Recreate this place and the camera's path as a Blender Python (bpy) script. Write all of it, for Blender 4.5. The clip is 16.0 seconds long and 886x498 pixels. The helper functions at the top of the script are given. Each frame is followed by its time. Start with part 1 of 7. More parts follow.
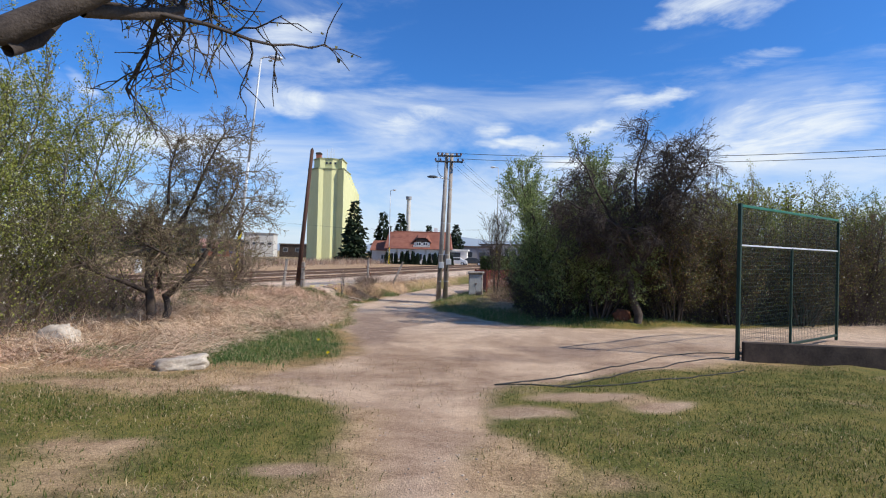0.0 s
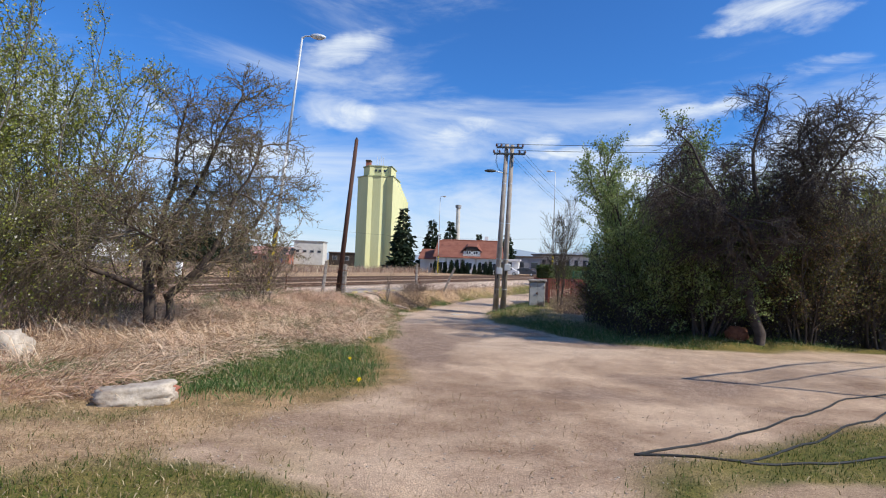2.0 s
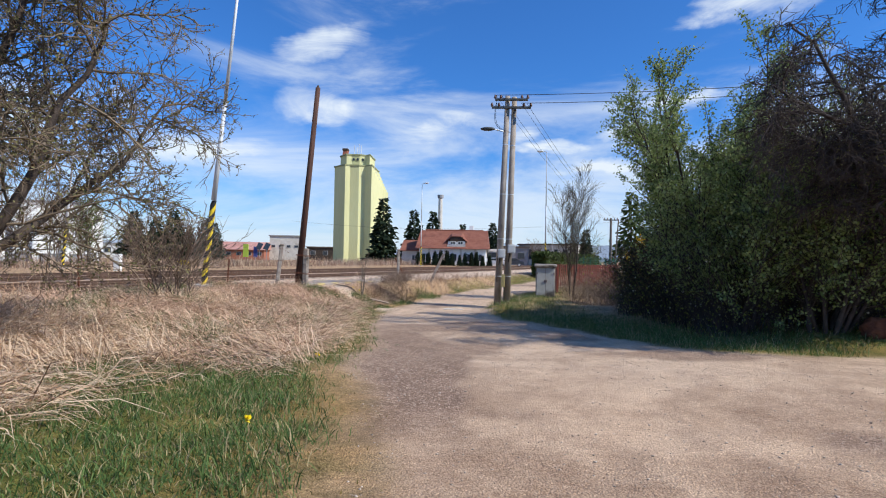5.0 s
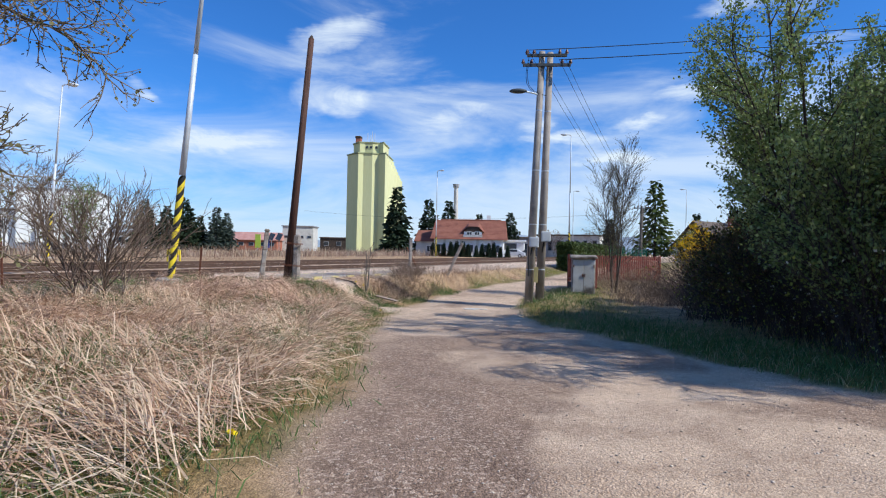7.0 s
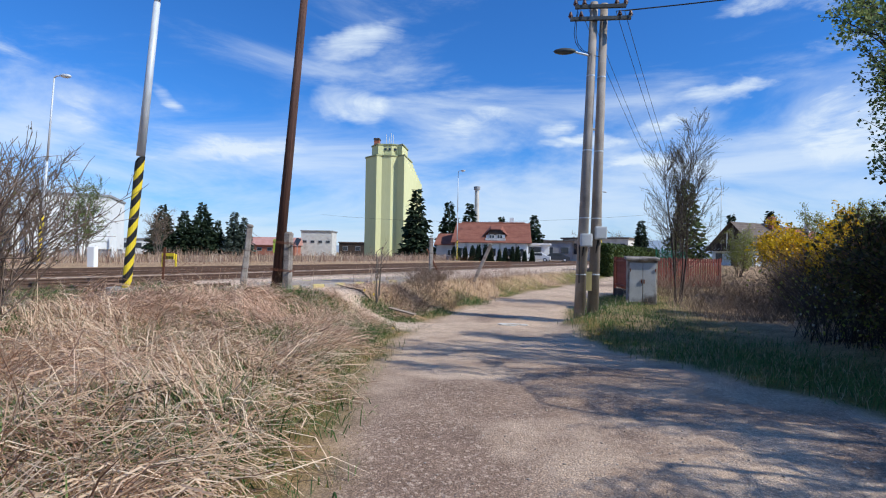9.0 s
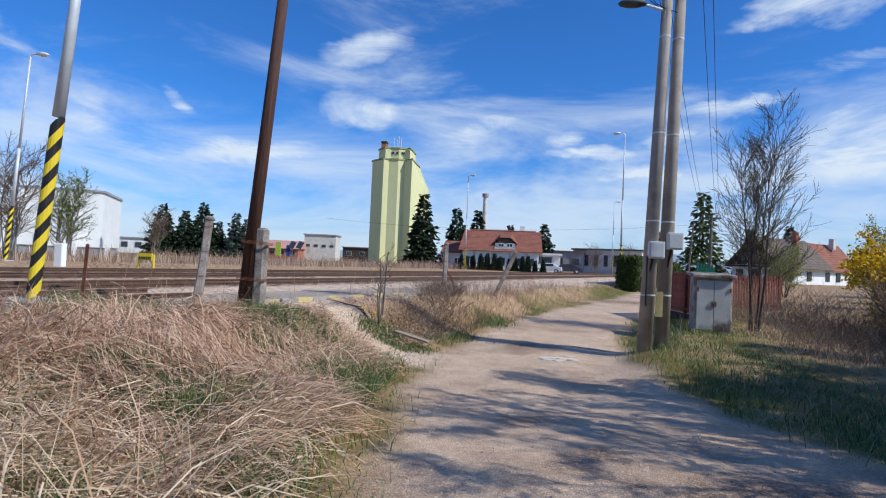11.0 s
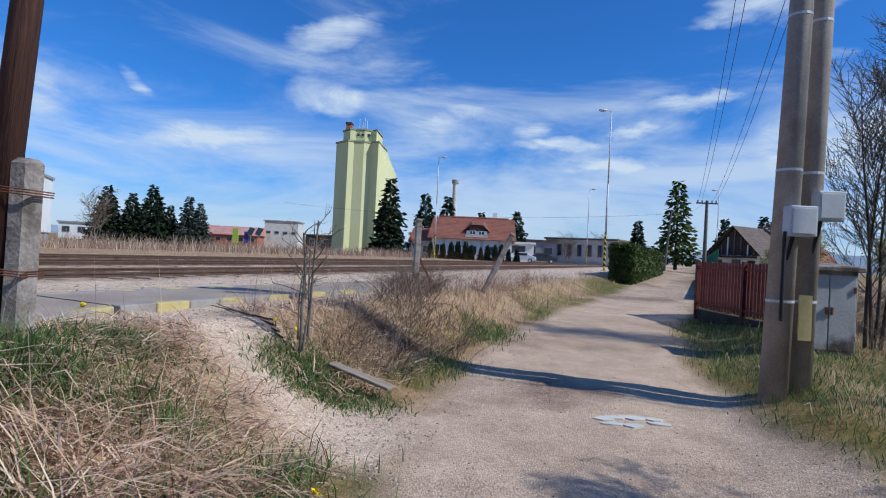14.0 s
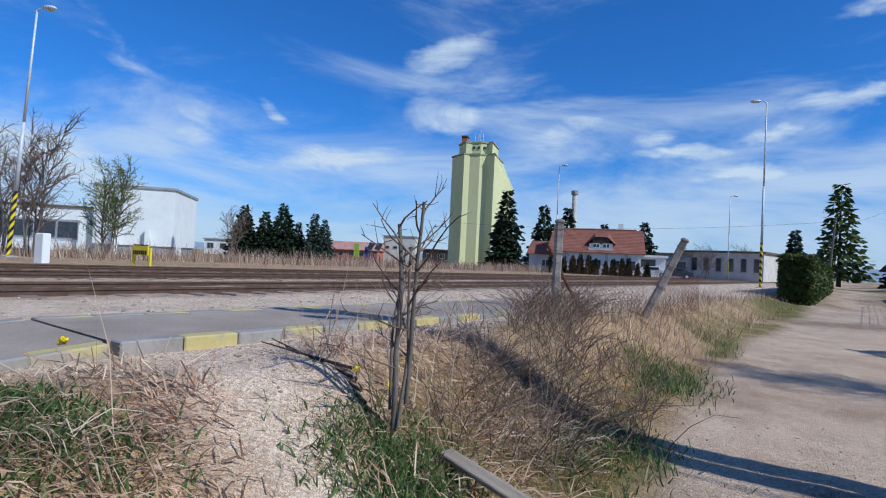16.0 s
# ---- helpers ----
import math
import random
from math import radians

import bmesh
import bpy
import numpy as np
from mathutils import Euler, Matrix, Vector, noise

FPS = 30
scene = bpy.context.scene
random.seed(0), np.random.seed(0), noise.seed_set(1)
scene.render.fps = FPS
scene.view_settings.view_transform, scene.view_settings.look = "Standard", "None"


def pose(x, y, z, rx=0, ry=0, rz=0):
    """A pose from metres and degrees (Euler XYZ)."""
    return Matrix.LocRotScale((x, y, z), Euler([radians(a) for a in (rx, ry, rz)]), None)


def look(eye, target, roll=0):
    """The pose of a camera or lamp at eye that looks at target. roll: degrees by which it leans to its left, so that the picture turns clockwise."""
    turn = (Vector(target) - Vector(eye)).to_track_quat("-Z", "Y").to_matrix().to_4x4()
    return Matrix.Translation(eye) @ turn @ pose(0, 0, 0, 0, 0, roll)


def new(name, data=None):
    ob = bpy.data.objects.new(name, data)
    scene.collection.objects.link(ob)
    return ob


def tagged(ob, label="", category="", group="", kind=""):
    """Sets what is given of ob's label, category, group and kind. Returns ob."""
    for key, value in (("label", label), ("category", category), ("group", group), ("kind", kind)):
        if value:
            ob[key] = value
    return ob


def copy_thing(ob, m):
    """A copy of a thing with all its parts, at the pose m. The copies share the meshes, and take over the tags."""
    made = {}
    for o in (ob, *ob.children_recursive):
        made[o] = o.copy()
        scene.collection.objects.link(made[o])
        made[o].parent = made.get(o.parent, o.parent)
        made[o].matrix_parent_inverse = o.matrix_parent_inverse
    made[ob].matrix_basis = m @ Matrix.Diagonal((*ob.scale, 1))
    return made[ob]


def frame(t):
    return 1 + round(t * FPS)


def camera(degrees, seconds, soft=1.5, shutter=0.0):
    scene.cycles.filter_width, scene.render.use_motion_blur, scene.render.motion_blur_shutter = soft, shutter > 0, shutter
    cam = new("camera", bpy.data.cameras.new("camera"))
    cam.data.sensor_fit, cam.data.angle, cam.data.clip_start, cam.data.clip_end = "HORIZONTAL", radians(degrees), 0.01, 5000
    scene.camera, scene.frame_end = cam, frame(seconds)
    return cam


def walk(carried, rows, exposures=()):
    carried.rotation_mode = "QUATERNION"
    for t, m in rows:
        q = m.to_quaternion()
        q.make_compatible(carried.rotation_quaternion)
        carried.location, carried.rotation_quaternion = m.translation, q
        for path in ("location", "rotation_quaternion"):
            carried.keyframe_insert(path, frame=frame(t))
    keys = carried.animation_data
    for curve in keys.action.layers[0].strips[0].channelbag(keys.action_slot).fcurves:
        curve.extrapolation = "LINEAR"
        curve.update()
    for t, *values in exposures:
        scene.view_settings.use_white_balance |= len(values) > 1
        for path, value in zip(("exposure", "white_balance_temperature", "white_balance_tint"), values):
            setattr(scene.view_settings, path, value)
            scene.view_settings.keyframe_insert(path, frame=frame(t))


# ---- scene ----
cam = camera(77.6, 16.0, 1.1)
ROWS = [   # seconds, eye, a point looked at, lean
    (0.0, (0.023, -0.029, 1.343), (0.027, 4.971, 1.387), 1.43),
    (0.5, (-0.034, 0.806, 1.260), (-0.236, 5.801, 1.362), 1.18),
    (1.0, (-0.097, 1.710, 1.161), (-0.679, 6.675, 1.274), 0.11),
    (1.5, (-0.292, 2.598, 1.065), (-0.927, 7.556, 1.177), 1.64),
    (2.0, (-0.474, 3.537, 0.958), (-0.907, 8.516, 1.090), 2.21),
    (2.5, (-0.663, 4.417, 0.872), (-0.886, 9.409, 1.052), 2.28),
    (3.0, (-0.806, 5.370, 0.773), (-0.940, 10.363, 0.998), 2.16),
    (3.5, (-0.926, 6.216, 0.693), (-1.085, 11.208, 0.929), 2.33),
    (4.0, (-1.043, 7.187, 0.618), (-1.253, 12.180, 0.765), 1.81),
    (4.2, (-1.083, 7.572, 0.589), (-1.328, 12.565, 0.710), 1.30),
    (6.3, (-1.373, 11.372, 0.362), (-1.658, 16.364, 0.355), 0.87),
    (6.5, (-1.418, 11.762, 0.366), (-1.788, 16.747, 0.309), 0.57),
    (7.0, (-1.568, 12.725, 0.399), (-1.964, 17.710, 0.402), 1.25),
    (7.5, (-1.678, 13.584, 0.381), (-2.066, 18.569, 0.445), 1.57),
    (8.0, (-1.833, 14.513, 0.350), (-2.324, 19.489, 0.416), 1.77),
    (8.5, (-1.941, 15.361, 0.310), (-2.473, 20.332, 0.264), 0.26),
    (9.0, (-2.082, 16.277, 0.279), (-2.658, 21.244, 0.322), 0.98),
    (9.2, (-2.152, 16.624, 0.276), (-2.700, 21.593, 0.339), 0.84),
    (11.3, (-2.988, 20.159, 0.291), (-3.600, 25.120, 0.402), 2.72),
    (11.5, (-3.051, 20.526, 0.240), (-3.622, 25.492, 0.338), 2.51),
    (12.0, (-3.181, 21.469, 0.180), (-3.592, 26.451, 0.273), 2.37),
    (12.5, (-3.309, 22.316, 0.181), (-3.520, 27.311, 0.276), 2.51),
    (13.0, (-3.386, 23.199, 0.152), (-3.570, 28.195, 0.260), 2.38),
    (13.5, (-3.484, 23.958, 0.174), (-3.653, 28.954, 0.266), 2.51),
    (14.0, (-3.586, 24.674, 0.154), (-3.903, 29.663, 0.182), 2.92),
    (14.5, (-3.819, 25.393, 0.120), (-4.331, 30.367, 0.150), 4.29),
    (15.0, (-3.995, 26.140, 0.086), (-4.613, 31.101, 0.152), 4.64),
    (15.5, (-4.147, 26.782, 0.084), (-4.983, 31.711, 0.195), 4.90),
    (16.0, (-4.323, 27.465, 0.061), (-5.670, 32.280, 0.170), 2.85),
]
walk(cam, [(t, look(eye, target, roll)) for t, eye, target, roll in ROWS],
     [(0.0, 0.0, 6350, 8), (4.0, 0.04, 6350, 8), (7.0, -0.02, 5950, 6), (9.0, -0.08, 5900, 6), (12.5, -0.24, 5800, 7), (16.0, -0.40, 5450, 4)])

# ---- world, sun, exposure ----
SUN_DIR = Vector((0.95, -0.31, 0.0)).normalized()   # where the sun stands, on the plan
SUN_EL = radians(42)

world = bpy.data.worlds.new("sky")
scene.world = world
world.use_nodes = True


def build_sky():
    nt = world.node_tree
    nt.nodes.clear()
    N, L = nt.nodes.new, nt.links.new

    def math_node(op, a, b=None, c=None):
        n = N("ShaderNodeMath")
        n.operation = op
        for i, v in enumerate((a, b, c)):
            if v is None:
                continue
            if isinstance(v, (int, float)):
                n.inputs[i].default_value = v
            else:
                L(v, n.inputs[i])
        return n.outputs[0]

    out = N("ShaderNodeOutputWorld")
    bg = N("ShaderNodeBackground")
    sky = N("ShaderNodeTexSky")
    sky.sky_type = "NISHITA"
    sky.sun_disc = False
    sky.sun_elevation = SUN_EL
    sky.sun_rotation = math.atan2(SUN_DIR.x, SUN_DIR.y)
    sky.air_density, sky.dust_density, sky.ozone_density = 1.0, 0.6, 2.5
    tint = N("ShaderNodeMix")
    tint.data_type, tint.blend_type = "RGBA", "MULTIPLY"
    tint.inputs[0].default_value = 1.0
    tint.inputs[7].default_value = (0.34, 0.74, 1.28, 1)
    L(sky.outputs[0], tint.inputs[6])
    co = N("ShaderNodeTexCoord")
    sep = N("ShaderNodeSeparateXYZ")
    L(co.outputs["Generated"], sep.inputs[0])
    z = math_node("MAXIMUM", sep.outputs[2], 0.0)

    def noise_of(scale, detail, rough, stretch, warp=0.0):
        mp = N("ShaderNodeMapping")
        mp.inputs["Scale"].default_value = stretch
        mp.inputs["Rotation"].default_value = (0, radians(-14), radians(20))
        L(co.outputs["Generated"], mp.inputs[0])
        n = N("ShaderNodeTexNoise")
        n.inputs["Scale"].default_value, n.inputs["Detail"].default_value = scale, detail
        n.inputs["Roughness"].default_value, n.inputs["Distortion"].default_value = rough, warp
        L(mp.outputs[0], n.inputs["Vector"])
        return n

    warp = noise_of(5.0, 5, 0.55, (1, 1, 1.6))
    off = N("ShaderNodeVectorMath")
    off.operation = "SUBTRACT"
    L(warp.outputs["Color"], off.inputs[0])
    off.inputs[1].default_value = (0.5, 0.5, 0.5)
    sc = N("ShaderNodeVectorMath")
    sc.operation = "SCALE"
    sc.inputs["Scale"].default_value = 0.13
    L(off.outputs[0], sc.inputs[0])
    bent = N("ShaderNodeVectorMath")
    L(co.outputs["Generated"], bent.inputs[0])
    L(sc.outputs[0], bent.inputs[1])

    def dot(v):
        d = N("ShaderNodeVectorMath")
        d.operation = "DOT_PRODUCT"
        L(bent.outputs[0], d.inputs[0])
        d.inputs[1].default_value = v
        return d.outputs["Value"]

    def way(az, el):
        a, e = radians(az), radians(el)
        return Vector((math.sin(a) * math.cos(e), math.cos(a) * math.cos(e), math.sin(e)))

    blobs = 0.0
    for az1, el1, az2, el2, half, thick in CLOUDS:
        p, q = way(az1, el1), way(az2, el2)
        c = (p + q).normalized()
        long = (q - p).normalized()
        short = c.cross(long).normalized()
        u = math_node("DIVIDE", math_node("SUBTRACT", dot(long), c.dot(long)), 0.62 * (q - p).length)
        v = math_node("DIVIDE", math_node("SUBTRACT", dot(short), c.dot(short)), 1.3 * radians(half))
        r2 = math_node("ADD", math_node("MULTIPLY", u, u), math_node("MULTIPLY", v, v))
        front = math_node("GREATER_THAN", dot(c), 0.3)
        one = math_node("MULTIPLY", math_node("MULTIPLY", math_node("MAXIMUM", math_node("SUBTRACT", 1.0, r2), 0.0), thick), front)
        blobs = math_node("MAXIMUM", one, blobs)
    fine = noise_of(7.0, 10, 0.64, (0.7, 0.7, 2.4), 1.3)
    veil = noise_of(2.4, 8, 0.6, (1, 1, 4.0), 0.6)
    dense = math_node("ADD", blobs, math_node("MULTIPLY", math_node("SUBTRACT", fine.outputs[0], 0.5), 2.1))
    ramp = N("ShaderNodeMapRange")
    ramp.interpolation_type = "SMOOTHSTEP"
    ramp.inputs[1].default_value, ramp.inputs[2].default_value = 0.16, 1.45
    L(dense, ramp.inputs[0])
    body = math_node("MULTIPLY", ramp.outputs[0], math_node("MINIMUM", math_node("MULTIPLY", blobs, 4.0), 1.0))
    low = N("ShaderNodeMapRange")                      # thin veil that thickens towards the horizon
    low.inputs[1].default_value, low.inputs[2].default_value = 0.02, 0.36
    low.inputs[3].default_value, low.inputs[4].default_value = 0.40, 0.0
    L(z, low.inputs[0])
    veil_r = N("ShaderNodeMapRange")
    veil_r.interpolation_type = "SMOOTHSTEP"
    veil_r.inputs[1].default_value, veil_r.inputs[2].default_value = 0.52, 0.92
    L(math_node("ADD", veil.outputs[0], low.outputs[0]), veil_r.inputs[0])
    cover = math_node("MINIMUM", math_node("ADD", math_node("MULTIPLY", body, 0.95), math_node("MULTIPLY", veil_r.outputs[0], 0.75)), 0.96)
    mix = N("ShaderNodeMix")
    mix.data_type = "RGBA"
    L(cover, mix.inputs[0])
    L(tint.outputs[2], mix.inputs[6])
    mix.inputs[7].default_value = (6.8, 7.2, 7.7, 1)
    L(mix.outputs[2], bg.inputs[0])
    bg.inputs[1].default_value = SKY_STRENGTH
    L(bg.outputs[0], out.inputs[0])


SKY_STRENGTH = 0.125
CLOUDS = [   # ends of each cloud's long axis (azimuth, elevation), half width, thickness, in degrees
    (-20.4, 19.0, -11.8, 22.5, 1.5, 1.0) ,
    (-19.8, 15.7, -12.1, 14.3, 2.1, 0.95) ,
    (-10.9, 10.6, 0.7, 13.9, 1.5, 0.6) ,
    (2.5, 11.8, 6.8, 13.9, 0.8, 0.8) ,
    (15.6, 14.8, 24.9, 14.7, 0.9, 0.95) ,
    (11.5, 12.8, 17.5, 13.1, 0.5, 0.8) ,
    (19.7, 22.2, 32.1, 22.1, 1.2, 0.85) ,
    (27.2, 18.5, 32.9, 18.3, 0.8, 0.45) ,
    (27.3, 10.2, 39.9, 12.7, 2.5, 0.9) ,
    (-36.6, 15.6, -31.7, 12.9, 0.8, 0.6) ,
    (-38.6, 8.5, -20.0, 10.1, 1.5, 0.8) ,
    (1.9, 10.6, 11.0, 11.5, 0.8, 0.85) ,
    (7.2, 9.2, 19.1, 10.0, 0.9, 0.8) ,
    (-42.9, 12.8, -38.7, 9.8, 1.5, 0.6) ,
    (-52.6, 20.1, -42.0, 13.6, 1.4, 0.4) ,
    (-57.6, 8.3, -46.6, 6.3, 2.5, 0.8) ,
    (-35.1, 9.5, -20.5, 10.4, 1.3, 0.7) ,
]
build_sky()
sun = new("sun", bpy.data.lights.new("sun", "SUN"))
sun.data.energy, sun.data.angle, sun.data.color = 5.0, radians(0.53), (1.0, 0.92, 0.81)
sun.matrix_world = look((60 * SUN_DIR.x, 60 * SUN_DIR.y, 60 * math.tan(SUN_EL)), (0, 0, 0))

# ---- materials ----
def mat(name, c1, c2, scale=4.0, rough=0.85, bump=0.3, fine=40.0, metal=0.0, c3=None, spots=0.0, island=0.0, objrand=0.0, stretch=(1, 1, 1), spec=0.3):
    """A weathered surface: two colours mixed by a coarse and a fine noise, stains in a third, relief from both."""
    m = bpy.data.materials.new(name)
    m.use_nodes = True
    nt = m.node_tree
    N, L = nt.nodes.new, nt.links.new
    bs = nt.nodes["Principled BSDF"]
    bs.inputs["Metallic"].default_value = metal
    bs.inputs["Specular IOR Level"].default_value = spec
    co = N("ShaderNodeTexCoord")
    mp = N("ShaderNodeMapping")
    mp.inputs["Scale"].default_value = stretch
    L(co.outputs["Object"], mp.inputs[0])
    n1, n2 = N("ShaderNodeTexNoise"), N("ShaderNodeTexNoise")
    for n, s, d in ((n1, scale, 5), (n2, fine, 4)):
        n.inputs["Scale"].default_value, n.inputs["Detail"].default_value = s, d
        L(mp.outputs[0], n.inputs["Vector"])
    add = N("ShaderNodeMath")
    add.operation = "MULTIPLY_ADD"
    L(n2.outputs[0], add.inputs[0])
    add.inputs[1].default_value = 0.6
    L(n1.outputs[0], add.inputs[2])
    rng = N("ShaderNodeMapRange")
    rng.inputs[1].default_value, rng.inputs[2].default_value = 0.55, 1.05
    L(add.outputs[0], rng.inputs[0])
    mix = N("ShaderNodeMix")
    mix.data_type = "RGBA"
    mix.inputs[6].default_value, mix.inputs[7].default_value = (*c1, 1), (*c2, 1)
    L(rng.outputs[0], mix.inputs[0])
    col = mix.outputs[2]
    if c3:
        n3 = N("ShaderNodeTexNoise")
        n3.inputs["Scale"].default_value, n3.inputs["Detail"].default_value = scale * 0.45, 6
        L(mp.outputs[0], n3.inputs["Vector"])
        r3 = N("ShaderNodeMapRange")
        r3.inputs[1].default_value, r3.inputs[2].default_value = 0.62 - spots, 0.72 - spots
        L(n3.outputs[0], r3.inputs[0])
        m3 = N("ShaderNodeMix")
        m3.data_type = "RGBA"
        L(r3.outputs[0], m3.inputs[0])
        L(col, m3.inputs[6])
        m3.inputs[7].default_value = (*c3, 1)
        col = m3.outputs[2]
    for amount, source in ((island, "isl"), (objrand, "obj")):
        if not amount:
            continue
        src = N("ShaderNodeNewGeometry").outputs["Random Per Island"] if source == "isl" else N("ShaderNodeObjectInfo").outputs["Random"]
        rr = N("ShaderNodeMapRange")
        rr.inputs[3].default_value, rr.inputs[4].default_value = 1 - amount, 1 + amount
        L(src, rr.inputs[0])
        hs = N("ShaderNodeHueSaturation")
        L(rr.outputs[0], hs.inputs["Value"])
        L(col, hs.inputs["Color"])
        col = hs.outputs[0]
    L(col, bs.inputs["Base Color"])
    rr = N("ShaderNodeMapRange")
    rr.inputs[3].default_value, rr.inputs[4].default_value = max(0.05, rough - 0.1), min(1, rough + 0.1)
    L(n2.outputs[0], rr.inputs[0])
    L(rr.outputs[0], bs.inputs["Roughness"])
    if bump:
        bp = N("ShaderNodeBump")
        bp.inputs["Strength"].default_value, bp.inputs["Distance"].default_value = bump, 0.02
        L(add.outputs[0], bp.inputs["Height"])
        L(bp.outputs[0], bs.inputs["Normal"])
    return m


def leaf_mat(name, c1, c2, c3=None, share=0.0, trans=0.35, rough=0.6):
    """Thin foliage: colour drawn per leaf, some light let through."""
    m = bpy.data.materials.new(name)
    m.use_nodes = True
    nt = m.node_tree
    N, L = nt.nodes.new, nt.links.new
    bs = nt.nodes["Principled BSDF"]
    bs.inputs["Roughness"].default_value = rough
    bs.inputs["Specular IOR Level"].default_value = 0.2
    geo = N("ShaderNodeNewGeometry")
    ramp = N("ShaderNodeValToRGB")
    e = ramp.color_ramp.elements
    e[0].color, e[1].color = (*c1, 1), (*c2, 1)
    if c3:
        e[1].position = 1 - share
        k = e.new(1 - share + 0.02)
        k.color = (*c3, 1)
    L(geo.outputs["Random Per Island"], ramp.inputs[0])
    L(ramp.outputs[0], bs.inputs["Base Color"])
    tr = N("ShaderNodeBsdfTranslucent")
    L(ramp.outputs[0], tr.inputs[0])
    mx = N("ShaderNodeMixShader")
    mx.inputs[0].default_value = trans
    L(bs.outputs[0], mx.inputs[1])
    L(tr.outputs[0], mx.inputs[2])
    L(mx.outputs[0], nt.nodes["Material Output"].inputs[0])
    return m


